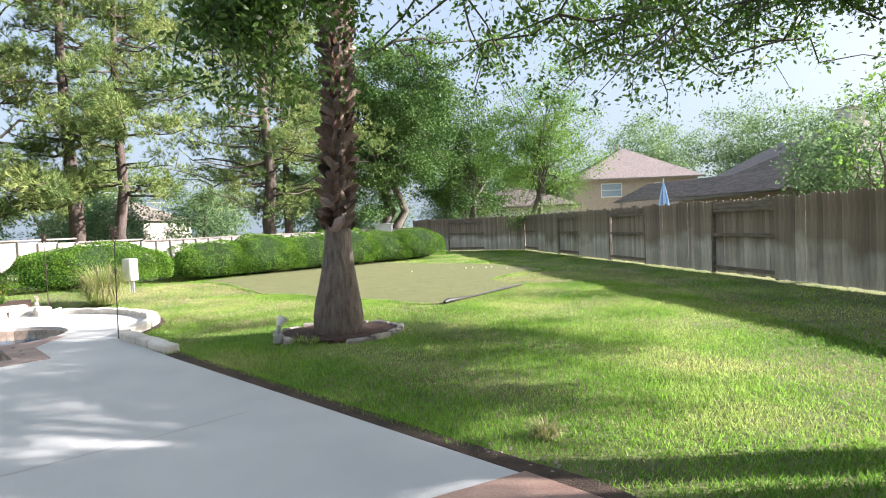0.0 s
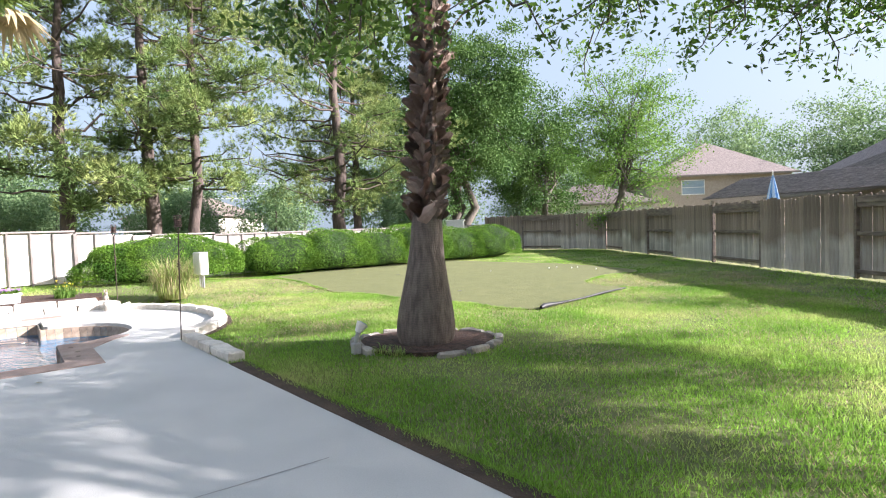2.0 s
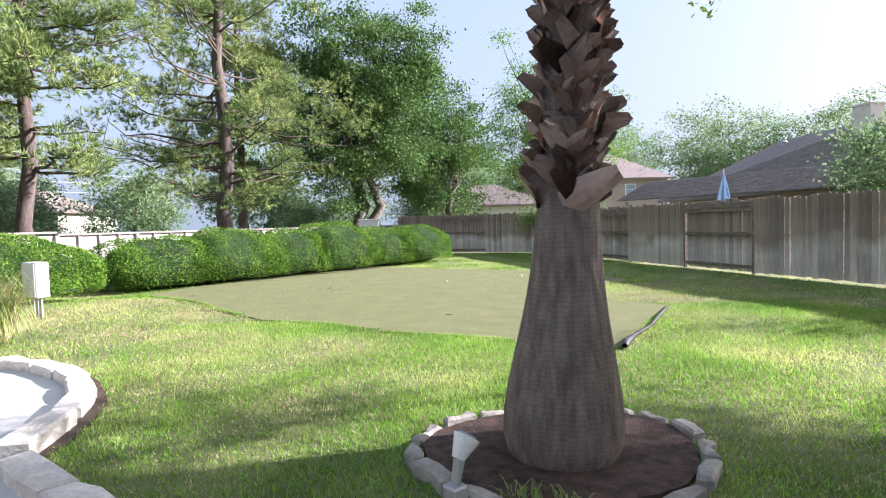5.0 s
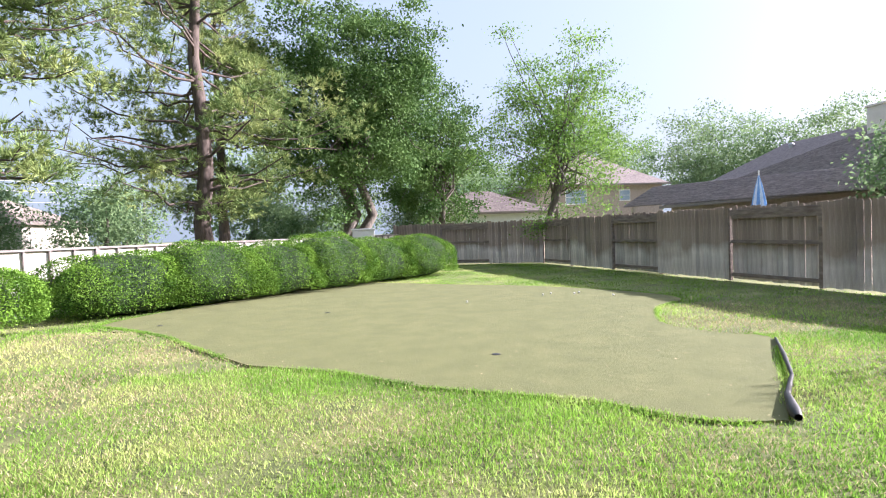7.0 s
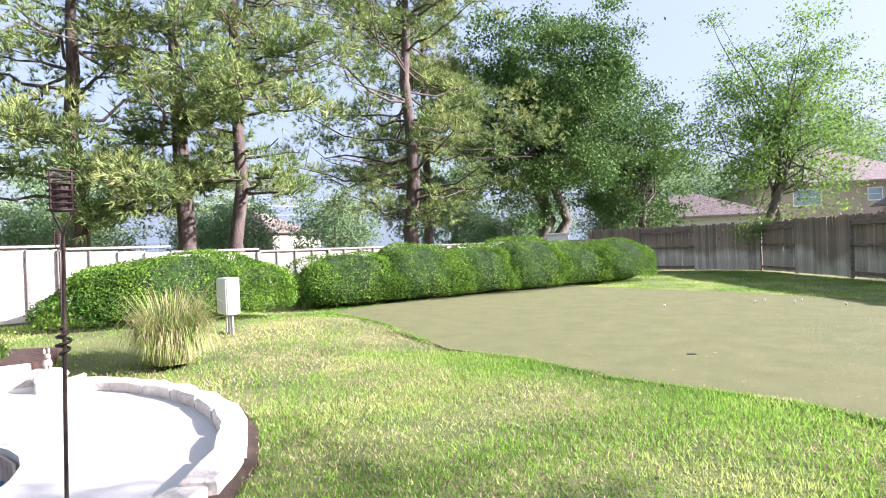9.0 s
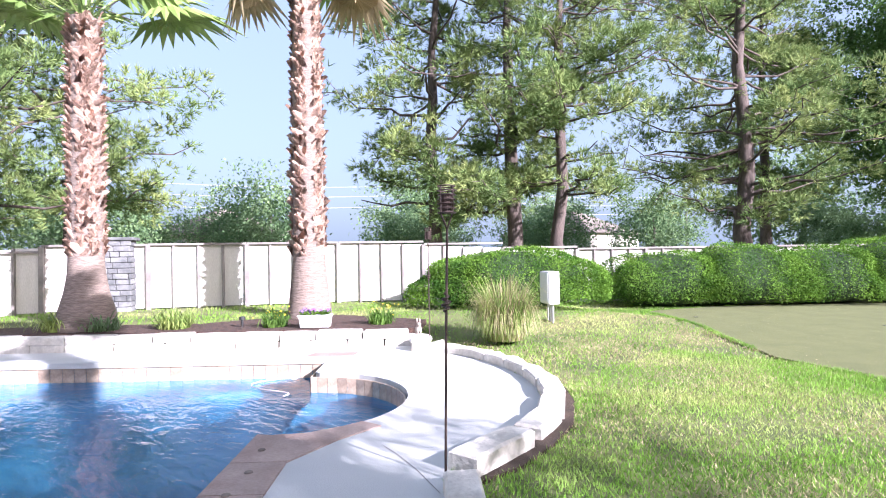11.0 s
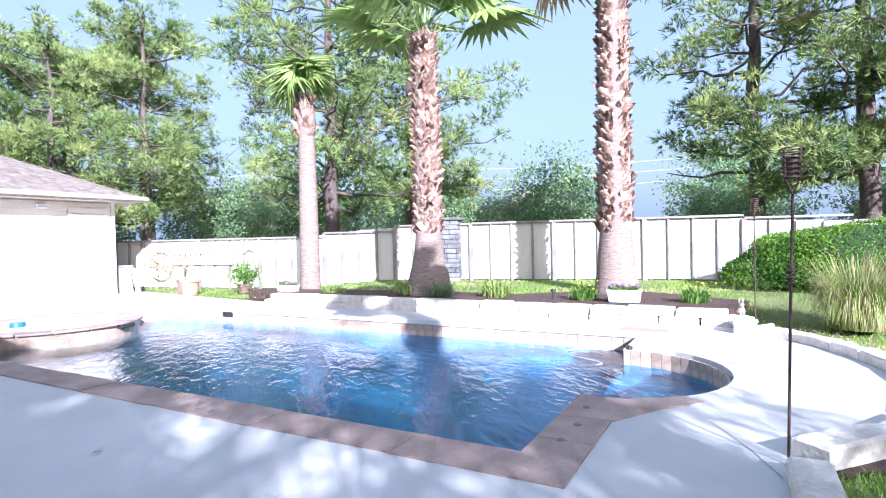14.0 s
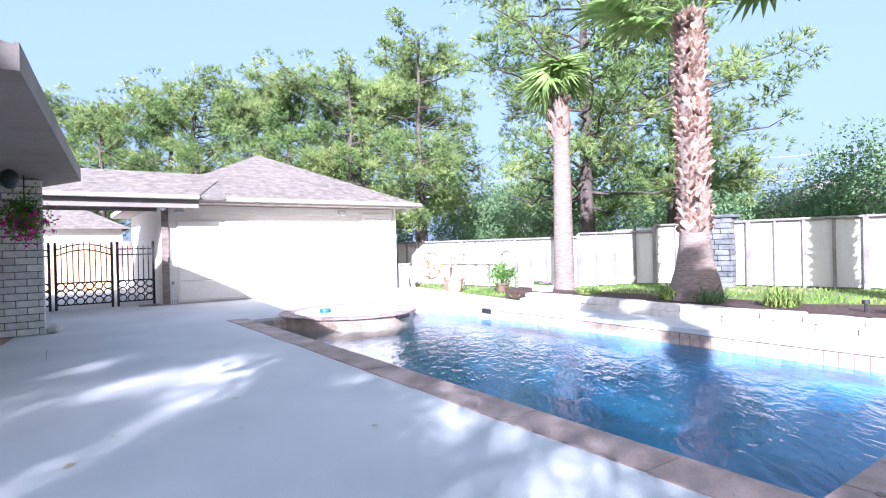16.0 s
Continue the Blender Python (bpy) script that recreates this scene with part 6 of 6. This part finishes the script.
# ornamental grass clump
def clump(at, height, count, label, name, mats, seed, rad=0.3, droop=0.8, width=0.012, flowers=None):
    r = np.random.default_rng(seed)
    ob = thing(name, at, label, "ornamental grass" if "grass" in name else "plant")
    for nm, mat, share in mats:
        k = int(count * share)
        a, rr = r.random(k) * 6.283, rad * np.sqrt(r.random(k))
        base = np.stack([rr * np.cos(a) * 0.9, rr * np.sin(a) * 0.9, np.zeros(k)], 1)
        rr = np.clip(rr * 0.5 + rad * r.random(k) * 0.6, 0, rad)
        b2 = a + r.normal(size=k) * 0.9
        out = np.stack([np.cos(b2), np.sin(b2), np.zeros(k)], 1)
        h = (height * r.uniform(0.35, 1.08, k) * (1.08 - 0.5 * (np.hypot(base[:, 0], base[:, 1]) / rad)))[:, None]
        reach = h * droop * r.uniform(0.1, 1.15, k)[:, None]
        rise = unit(np.concatenate([out[:, :2] * 0.0, np.ones((k, 1))], 1))
        p0, p1 = base, base + rise * h * 0.52 + out * reach * 0.4
        low = (r.random(k) < 0.35)[:, None]
        p2 = base + rise * h * np.where(low, 0.55, 0.85) + out * reach * np.where(low, 1.0, 0.85)
        p3 = base + rise * h * np.where(low, 0.12 + 0.2 * r.random((k, 1)), 0.98 - 0.6 * droop * r.random((k, 1))) + out * reach * 1.25
        side = np.cross(out, rise) * width / 2
        v = np.stack([p0 - side, p0 + side, p1 + side, p1 - side, p2 + side * 0.8, p2 - side * 0.8, p3 + side * 0.15, p3 - side * 0.15], 1).reshape(-1, 3)
        o = np.arange(k)[:, None] * 8
        f = np.concatenate([o + [0, 1, 2, 3], o + [3, 2, 4, 5], o + [5, 4, 6, 7]], 0)
        part(nm, np_mesh(nm, v, f, M[mat]), None, ob)
    if flowers:
        mat, k, fh = flowers
        pt = r.normal(size=(k, 3)) * [rad * 0.6, rad * 0.6, height * 0.16] + [0, 0, fh]
        part("blossom", np_mesh("blossom", *leaf_cloud(pt, 0.032, 0.8, 0.6, r), M[mat]), None, ob)
    return ob


clump((-8.0, 12.95, 0.07), 1.06, 3600, "clump of dry and green ornamental grass on the lawn", "ornamental_grass", (("dry_blades", "straw", 0.42), ("green_blades", "reed", 0.58)), 5, 0.32, 0.55, 0.0085)
for (u_, v_, h_, n_) in ((5.0, 6.55, 0.42, 200), (4.3, 6.5, 0.36, 150), (3.2, 6.6, 0.4, 220)):
    clump(P(u_, v_, 0.22), h_, n_, "green strap-leaved plant in the mulch bed", "lily_plant", (("leaves", "reed" if n_ != 150 else "leaf_far", 1.0),), int(u_ * 10), 0.26, 1.0, 0.022)
for (u_, v_) in ((1.55, 6.55), (-0.15, 6.7)):
    clump(P(u_, v_, 0.22), 0.36, 170, "yellow-flowered plant in the mulch bed", "flowering_plant", (("leaves", "leaf_bright", 1.0),), int(u_ * 10) + 40, 0.2, 0.7, 0.022, ("yellow", 34, 0.27))
clump(P(6.9, 6.5, 0.22), 0.16, 120, "low green groundcover at the bed's end", "low_plant", (("leaves", "reed", 1.0),), 77, 0.26, 1.0, 0.03)


def planter(at, turn, label):
    """A white fluted planter box full of pansies."""
    ob = thing("planter_box", at, label, "planter", "white planters", turn)
    bm = boxes([((0, 0, 0.09), (0.5, 0.2, 0.18))], bevel=0.012)
    for v in bm.verts:
        if v.co.z < 0.06:
            v.co.x *= 0.92
            v.co.y *= 0.88
    bx = part("box", bm, M["white"], ob)
    part("lip", boxes([((0, 0, 0.185), (0.53, 0.23, 0.03))], bevel=0.008), M["white"], bx)
    for k in range(9):
        part("flute", boxes([((-0.2 + 0.05 * k, -0.102, 0.09), (0.026, 0.018, 0.12))], bevel=0.006), M["white"], bx)
    r = np.random.default_rng(int(abs(at[0]) * 10))
    pt = r.uniform(-1, 1, (420, 3)) * [0.24, 0.1, 0.04] + [0, 0, 0.23]
    part("foliage", np_mesh("foliage", *leaf_cloud(pt, 0.045, 0.5, 0.5, r), M["hedge"]), None, ob)
    pt = r.uniform(-1, 1, (110, 3)) * [0.235, 0.1, 0.025] + [0, 0, 0.27]
    part("blossom", np_mesh("blossom", *leaf_cloud(pt, 0.045, 0.95, 1.2, r), M["purple"]), None, ob)


planter((*P(0.85, 6.32), 0.235), 225, "white fluted planter box of purple pansies on the bed wall")
planter((*P(8.15, 6.4), 0.16), 225, "white planter box of pansies at the bed's end")


def pot_plant(name, at, r0, r1, h, mat, label, leaves, spread, leafmat, size):
    ob = thing(name, at, label, "potted plant")
    bm = bmesh.new()
    bmesh.ops.create_cone(bm, cap_ends=True, segments=24, radius1=r0, radius2=r1, depth=h, matrix=Matrix.Translation((0, 0, h / 2)))
    pot_ = part("pot", bm, M[mat], ob, smooth=False)
    bm = ring(r1 * 0.86, r1 * 1.1, h - 0.04, h + 0.01, 24)
    part("rim", bm, M[mat], pot_)
    r = np.random.default_rng(int(h * 1000))
    if leaves:
        pt = r.normal(size=(leaves, 3)) * [spread, spread, spread * 0.8] + [0, 0, h + spread * 1.3]
        part("foliage", np_mesh("foliage", *leaf_cloud(pt, size, 0.45, 0.3, r), M[leafmat]), None, ob)
        part("stem", np_mesh("stem", *merge([tube([(0, 0, h - 0.05), tuple(r.normal(size=3) * [0.05, 0.05, 0.02] + [0, 0, h + spread]), tuple(r.normal(size=3) * [spread * 0.6, spread * 0.6, 0.05] + [0, 0, h + spread * 2])], [0.012, 0.008, 0.004], 5) for _ in range(6)]), M["bark_oak"]), None, ob)


pot_plant("potted_shrub", (-19.1, 3.5, 0.0), 0.15, 0.19, 0.36, "pot_dark", "brown pot with a thin yellowing shrub on the deck", 420, 0.28, "straw", 0.07)
pot_plant("empty_pot", (-18.62, 3.72, 0.0), 0.17, 0.24, 0.38, "terracotta", "empty tan clay pot on the deck", 0, 0, "straw", 0)
pot_plant("potted_shrub", (-18.2, 5.1, 0.02), 0.15, 0.2, 0.22, "pot_dark", "leafy green hydrangea in a brown pot", 1100, 0.2, "leaf_bright", 0.085)

# rabbit statue on a stone
rab = bmesh.new()
for c_, s_ in (((0, 0, 0.12), (0.1, 0.09, 0.13)), ((0.06, 0, 0.29), (0.065, 0.055, 0.065)), ((0.1, 0.02, 0.05), (0.05, 0.03, 0.05)), ((0.1, -0.04, 0.05), (0.05, 0.03, 0.05)), ((0.03, 0.03, 0.4), (0.018, 0.024, 0.07)), ((0.03, -0.04, 0.4), (0.018, 0.024, 0.07)), ((-0.1, 0, 0.07), (0.035, 0.035, 0.035))):
    bmesh.ops.create_uvsphere(rab, u_segments=14, v_segments=9, radius=1, matrix=Matrix.Translation(c_) @ Matrix.Diagonal((*s_, 1)))
bmesh.ops.scale(rab, vec=(0.62, 0.62, 0.52), verts=rab.verts)
solid("rabbit_statue", rab, M["statue"], "small cast stone rabbit statue on the edging", "statue", smooth=True, at=(-8.98, 12.1, 0.16), turn=-30)
base_ = bmesh.new()
bmesh.ops.create_icosphere(base_, subdivisions=2, radius=0.2)
for v in base_.verts:
    v.co *= 1 + 0.3 * noise.noise(v.co * 7)
    v.co.z = v.co.z * 0.5
solid("rock", base_, M["limestone"], "rough tan stone under the statue", "rock", at=(-8.98, 12.1, 0.08))

# ring of stones round the front palm, spotlight
edge = thing("tree_edging", (*PALM_XY, 0), "ring of grey-tan edging stones round the palm", "stone edging")
a = 0.0
while a < 6.1:
    st = rng.uniform(0.3, 0.5)
    if not 4.0 < a < 4.9:
        p_ = lambda q, rr: (PALM_XY[0] + (rr + 0.06 * math.sin(3 * q)) * 1.0 * math.cos(q), PALM_XY[1] + rr * 0.86 * math.sin(q))
        block(p_(a, 0.88), p_(a + st * 0.92, 0.88), 0.095, -0.02, rng.uniform(0.03, 0.07), M["edge_stone"], edge, "edging_stone", 0.025, side=1)
    a += st
spot = thing("garden_spotlight", (-2.42, 7.78, 0.0), "grey garden spotlight aimed at the palm", "spotlight", turn=35)
part("base", boxes([((0, 0, 0.06), (0.1, 0.1, 0.13))], bevel=0.01), M["grey_metal"], spot)
bm = bmesh.new()
bmesh.ops.create_cone(bm, cap_ends=True, segments=18, radius1=0.025, radius2=0.032, depth=0.14, matrix=pose(0.02, 0, 0.19, 0, 15, 0))
part("neck", bm, M["grey_metal"], spot)
bm = bmesh.new()
bmesh.ops.create_cone(bm, cap_ends=True, segments=20, radius1=0.035, radius2=0.075, depth=0.12, matrix=pose(0.06, 0, 0.3, 0, 35, 0))
head_ = part("lamp_head", bm, M["white"], spot)
bm = bmesh.new()
bmesh.ops.create_cone(bm, cap_ends=True, segments=20, radius1=0.066, radius2=0.05, depth=0.02, matrix=pose(0.06, 0, 0.3, 0, 35, 0) @ Matrix.Translation((0, 0, 0.062)))
part("lens", bm, M["window"], head_, "pale glass lens")
bollard = thing("path_light", P(2.1, 6.6, 0.22), "short black path light in the mulch", "path light")
bm = bmesh.new()
bmesh.ops.create_cone(bm, cap_ends=True, segments=14, radius1=0.02, radius2=0.02, depth=0.16, matrix=Matrix.Translation((0, 0, 0.06)))
part("stem", bm, M["black"], bollard)
bm = bmesh.new()
bmesh.ops.create_cone(bm, cap_ends=True, segments=14, radius1=0.05, radius2=0.045, depth=0.05, matrix=Matrix.Translation((0, 0, 0.15)))
part("cap", bm, M["black"], bollard)

# putting green: edge pipe, balls, cups
pts_ = [(-0.04, 10.95), (0.02, 11.06), (0.33, 11.5), (0.8, 12.0), (1.3, 12.7), (1.93, 13.6)]
pth = [(x, y, 0.03 + 0.012 * math.sin(i * 2.1)) for i, (x, y) in enumerate(pts_)]
pip = thing("edging_pipe", (1.0, 12.2, 0), "black flexible edging curling along the green", "lawn edging")
tv, tf = tube(pth, [0.03, 0.05, 0.028, 0.018, 0.026, 0.014], 8)
part("strip", np_mesh("strip", tv - np.array([1.0, 12.2, 0]), tf, M["black"]), None, pip, smooth=True)
ball_me = bpy.data.meshes.new("golf_ball")
bm = bmesh.new()
bmesh.ops.create_icosphere(bm, subdivisions=2, radius=0.0215)
bm.to_mesh(ball_me)
bm.free()
ball_me.materials.append(M["white"])
for x, y in BALLS:
    tagged(new("golf_ball", ball_me), "white golf ball lying on the putting green", "golf ball", "golf balls").location = (x, y, 0.022 + GREEN_Z)
for x, y in CUPS:
    bm = bmesh.new()
    bmesh.ops.create_cone(bm, cap_ends=True, segments=16, radius1=0.054, radius2=0.054, depth=0.006)
    solid("golf_cup", bm, M["black"], "dark cup hole in the putting green", "golf cup", "golf cups", at=(x, y, GREEN_Z + 0.002))

# small dry scraps blown over the turf
sc_r = np.random.default_rng(420)
sp_ = sc_r.uniform((-8, 11, 0), (3, 25, 0), (900, 3))
sp_ = sp_[inside(sp_[:, 0], sp_[:, 1], GREEN_S)] + [0, 0, GREEN_Z + 0.008]
tagged(new("leaf_litter", np_mesh("leaf_litter", *leaf_cloud(sp_, 0.022, 0.5, 9.0, sc_r, 0.6), M["palm_dead"])), "dry scraps of leaf scattered over the turf", "leaf litter", kind="stuff")

# hose coils and rack on the far wall, tools by the garage
for s_, rr in ((8.2, 0.5),):
    x, y = wa + wd * s_
    hz = thing("hose_coil", (x + 0.14 * wd[1], y - 0.14 * wd[0], 0.75), "pale garden hose coiled on the boundary wall", "garden hose", "coiled hoses", wang)
    for k in range(4):
        part("loop", np_mesh("loop", *tube([((rr * 0.5 + 0.02 * k) * math.cos(q), -0.02 - 0.02 * k, (rr * 0.8 + 0.03 * k) * math.sin(q) + 0.0) for q in np.linspace(0, 2 * math.pi, 25)], 0.012, 5), M["hose"]), None, hz)
x, y = wa + wd * 5.0
wheel = thing("wagon_wheel", (x + 0.14 * wd[1], y - 0.14 * wd[0], 0.72), "weathered wooden wagon wheel hung on the boundary wall", "wagon wheel", turn=wang)
part("rim", np_mesh("rim", *tube([(0.44 * math.cos(q), -0.04, 0.44 * math.sin(q)) for q in np.linspace(0, 2 * math.pi, 33)], 0.03, 6), M["wood_tan"]), None, wheel, smooth=True)
part("hub", np_mesh("hub", *tube([(0, -0.1, 0), (0, -0.07, 0), (0, 0.0, 0)], [0.05, 0.075, 0.075], 12), M["wood_tan"]), None, wheel)
for k in range(10):
    q = 2 * math.pi * k / 10
    part("spoke", np_mesh("spoke", *tube([(0.06 * math.cos(q), -0.045, 0.06 * math.sin(q)), (0.42 * math.cos(q), -0.045, 0.42 * math.sin(q))], [0.02, 0.016], 6), M["wood_tan"]), None, wheel)
x, y = wa + wd * 6.6
rack = thing("slatted_rack", (x + 0.12 * wd[1], y - 0.12 * wd[0], 0.75), "pale slatted wooden rack hung on the wall", "rack", turn=wang)
for z in (0.0, 0.32):
    part("rail", boxes([((0, 0, z), (2.4, 0.05, 0.07))], bevel=0.005), M["white"], rack)
for k in range(13):
    part("slat", boxes([((-1.14 + 0.19 * k, -0.04, 0.16), (0.09, 0.025, 0.42))], bevel=0.005), M["white"], rack)
for k, (u_, v_, tl) in enumerate(((14.2, 6.55, 12), (14.1, 6.7, 18), (14.25, 6.8, 22))):
    tb_ = thing("leaning_board", P(u_, v_, 0), "grey weathered board leaning on the garage", "board", "leaning boards", 45)
    o = part("board", boxes([((0, 0, 0.36), (0.03, 0.13, 0.74))], bevel=0.006), M["wood_grey"], tb_)
    o.matrix_basis = pose(0, 0, 0, 0, -tl, 0)
bin_ = thing("grey_bin", P(14.75, 6.62, 0), "grey plastic bin at the garage corner", "bin", turn=45)
part("body", boxes([((0, 0, 0.36), (0.42, 0.42, 0.72))], bevel=0.03), M["grey_metal"], bin_)
part("lid", boxes([((0, 0, 0.74), (0.46, 0.46, 0.05))], bevel=0.015), M["grey_metal"], bin_)

# white vent box behind the hedge
vb_ = thing("metal_box", (-3.2, 30.6, 0), "pale metal cabinet behind the hedge", "cabinet")
part("body", boxes([((0, 0, 0.85), (0.9, 0.7, 1.7))], bevel=0.02), M["white_metal"], vb_)
part("lid", boxes([((0, 0, 1.73), (1.0, 0.8, 0.08))], bevel=0.02), M["white_metal"], vb_)

# power lines on far poles
lines = thing("power_lines", (-40, 30, 0), "thin pale power cables between far poles", "power line")
poles = [(-62, -20), (-50, 10), (-38, 40), (-26, 70)]
for k, z in enumerate((5.2, 6.1, 6.9)):
    pth = []
    for i in range(3):
        p0, p1 = np.array(poles[i]), np.array(poles[i + 1])
        for t in np.linspace(0, 1, 9)[:-1]:
            q = p0 + (p1 - p0) * t
            pth.append((q[0] + 40, q[1] - 30, z + 0.6 - 2.4 * t * (1 - t)))
    part("cable", np_mesh("cable", *tube(pth, 0.018, 5), M["cable"]), None, lines)
for x, y in poles:
    part("pole", np_mesh("pole", *tube([(x + 40, y - 30, 0), (x + 40, y - 30, 8.2)], [0.14, 0.1], 8), M["bark_oak"]), None, lines)

# pool cleaner hose on the water
ch = thing("cleaner_hose", P(0.9, 4.4, -0.21), "white floating pool cleaner hose", "pool hose")
part("hose", np_mesh("hose", *tube([(0.25 * math.cos(t * 5.2) + 0.55 * t - 0.3, 0.16 * math.sin(t * 6.6) - 0.5 * t + 0.2, 0.008) for t in np.linspace(0.0, 1.3, 36)], 0.007, 6), M["white"]), None, ch, smooth=True)

# ---- lawn grass, thickest where the walk passes ----
def lawn(name, cx_, cy_, rx, ry, count, h, w, seed, skip=None):
    r = np.random.default_rng(seed)
    x, y = cx_ + rx * (r.random(count) * 2 - 1), cy_ + ry * (r.random(count) * 2 - 1)
    keep = ~inside(x, y, DECK) & ~inside(x, y, GREEN_S) & ~inside(x, y, BED) & ~inside(x, y, TREE_RING) & ~inside(x, y, SOIL) & ~inside(x, y, KSOIL)
    side = (x - WALL_A[0]) * (WALL_B[1] - WALL_A[1]) - (y - WALL_A[1]) * (WALL_B[0] - WALL_A[0])
    fx = FA[0] + (y - FA[1]) * (FB[0] - FA[0]) / (FB[1] - FA[1])
    by = FB[1] + (x - FB[0]) * (BC[1] - FB[1]) / (BC[0] - FB[0])
    keep &= (side > 2.0) & (x < fx - 0.05) & (y < by - 0.05) & ~((x > 4.6) & (y < 3.1))
    # thin, worn patches
    patch = np.sin(x * 1.7 + 2 * np.sin(y * 0.9)) * np.sin(y * 1.3 + 1.5 * np.sin(x * 0.7))
    keep &= r.random(count) < 0.8 + 0.35 * patch
    if skip is not None:
        keep &= ~skip(x, y)
    x, y = x[keep], y[keep]
    hh = h * (1 + 0.3 * patch[keep]) * (0.75 + 0.5 * r.random(len(x)))
    base = np.stack([x, y, lawn_z(x, y) - 0.022], 1)
    v, f = blades(base, hh, w, 1.0, r, 0.35)
    ob = new(name, np_mesh(name, v, f, M["grass"]))
    return tagged(ob, "uneven green lawn grass with pale worn patches", "grass", kind="stuff")


NEAR = lambda x, y: (np.abs(x - NB[0]) < NB[2]) & (np.abs(y - NB[1]) < NB[3])
NB = (-0.6, 8.4, 5.4, 5.6)
lawn("grass", *NB, 430000, 0.037, 0.0098, 201)
lawn("grass", -2.0, 16.5, 11.5, 15.5, 350000, 0.034, 0.018, 202, NEAR)
lawn("grass", -15.0, 12.0, 7.0, 12.0, 50000, 0.045, 0.024, 203, lambda x, y: x > -13.5)


def dry_blades(name, cx_, cy_, rx, ry, count, seed):
    """Pale dead blades lying among the green."""
    r = np.random.default_rng(seed)
    x, y = cx_ + rx * (r.random(count) * 2 - 1), cy_ + ry * (r.random(count) * 2 - 1)
    p = np.sin(x * 2.3 + y) * np.sin(y * 1.9 - x * 0.6)
    keep = ~inside(x, y, DECK) & ~inside(x, y, GREEN_S) & ~inside(x, y, BED) & ~inside(x, y, TREE_RING) & ~inside(x, y, SOIL) & ~inside(x, y, KSOIL) & (x < 7.2) & (r.random(count) < 0.18 + 0.55 * p + 0.45 * np.clip((y - 7.5) / 3, 0, 1))
    x, y = x[keep], y[keep]
    v, f = blades(np.stack([x, y, lawn_z(x, y) - 0.01], 1), 0.026, 0.009, 1.5, r, 0.4)
    return tagged(new(name, np_mesh(name, v, f, M["straw"])), "dry straw-coloured blades through the lawn", "dead grass", kind="stuff")


dry_blades("dry_grass", -1.5, 10.0, 7.0, 7.0, 190000, 301)
# grass that creeps over the edge of the turf and the soil
fr = np.random.default_rng(310)
edge = []
for loop in (GREEN_S, TREE_RING):
    q = np.array(loop + loop[:1])
    for a_, b_ in zip(q, q[1:]):
        k = int(np.linalg.norm(b_ - a_) * 420)
        edge.append(a_ + (b_ - a_) * fr.random((k, 1)) + fr.normal(size=(k, 2)) * 0.022)
for a_, b_ in zip(np.array(SOIL[4:8]), np.array(SOIL[5:9])):
    k = int(np.linalg.norm(b_ - a_) * 900)
    edge.append(a_ + (b_ - a_) * fr.random((k, 1)) + fr.normal(size=(k, 2)) * 0.035)
edge = np.concatenate(edge)
edge = edge[(~inside(edge[:, 0], edge[:, 1], TREE_RING)) & (np.sin(edge[:, 0] * 2.1 + edge[:, 1]) > -0.8)]
v, f = blades(np.c_[edge, np.maximum(lawn_z(edge[:, 0], edge[:, 1]) - 0.022, -0.02)], 0.042, 0.012, 1.1, fr, 0.4)
tagged(new("edge_grass", np_mesh("edge_grass", v, f, M["grass"])), "grass creeping over the turf and mulch edges", "grass", kind="stuff")

# joints and cracks in the deck
def joint(pts, w=0.006):
    pts = np.array(pts, float)
    d = unit(np.gradient(pts, axis=0))
    nrm = np.stack([-d[:, 1], d[:, 0]], 1) * w / 2
    a, b = pts + nrm, pts - nrm
    k = len(pts)
    v = np.concatenate([np.c_[a, np.full(k, 0.003)], np.c_[b, np.full(k, 0.003)]])
    f = [(i, i + 1, k + i + 1, k + i) for i in range(k - 1)]
    tagged(new("deck_joint", np_mesh("deck_joint", v, f, M["mortar"])), "thin dark joint across the concrete deck", "deck joint", kind="structure")


for pts in JOINTS:
    joint(pts)
leaf_r = np.random.default_rng(400)
for k in range(10):
    x, y = P(leaf_r.uniform(0.5, 6), leaf_r.uniform(-3.5, -0.4))
    v, f = leaf_cloud(np.array([[0, 0, 0.012]]), 0.07, 0.5, 9.0, leaf_r)
    solid("fallen_leaf", np_mesh("fallen_leaf", v, f, M["palm_dead"]), None, "dry brown leaf fallen on the deck", "leaf", "fallen leaves", at=(x, y, 0.0))

# weeds and pebbles at the edge of the patio
clump((0.66, 4.02, -0.01), 0.17, 240, "pale dry weed tuft at the lawn's edge", "weed_grass", (("blades", "straw", 0.6), ("green_blades", "reed", 0.4)), 91, 0.11, 0.8, 0.006)
clump((-2.1, 7.72, 0.02), 0.14, 60, "small green weed in the palm's mulch", "weed_grass", (("green_blades", "reed", 1.0),), 92, 0.12, 0.9, 0.007)
clump((-1.9, 7.62, 0.02), 0.12, 60, "small green weed in the palm's mulch", "weed_grass", (("green_blades", "reed", 1.0),), 93, 0.12, 0.9, 0.007)
peb_r = np.random.default_rng(410)
for k in range(18):
    bm = bmesh.new()
    bmesh.ops.create_icosphere(bm, subdivisions=1, radius=peb_r.uniform(0.006, 0.016))
    for v in bm.verts:
        v.co *= 1 + 0.3 * noise.noise(v.co * 30 + Vector((k, 0, 0)))
        v.co.z *= 0.6
    t_ = peb_r.random()
    solid("pebble", bm, M["statue"], "small grey pebble in the bare soil", "pebble", "pebbles", at=(0.12 + 0.6 * t_, 3.78 - 0.52 * t_ + peb_r.uniform(-0.02, 0.3), 0.0))
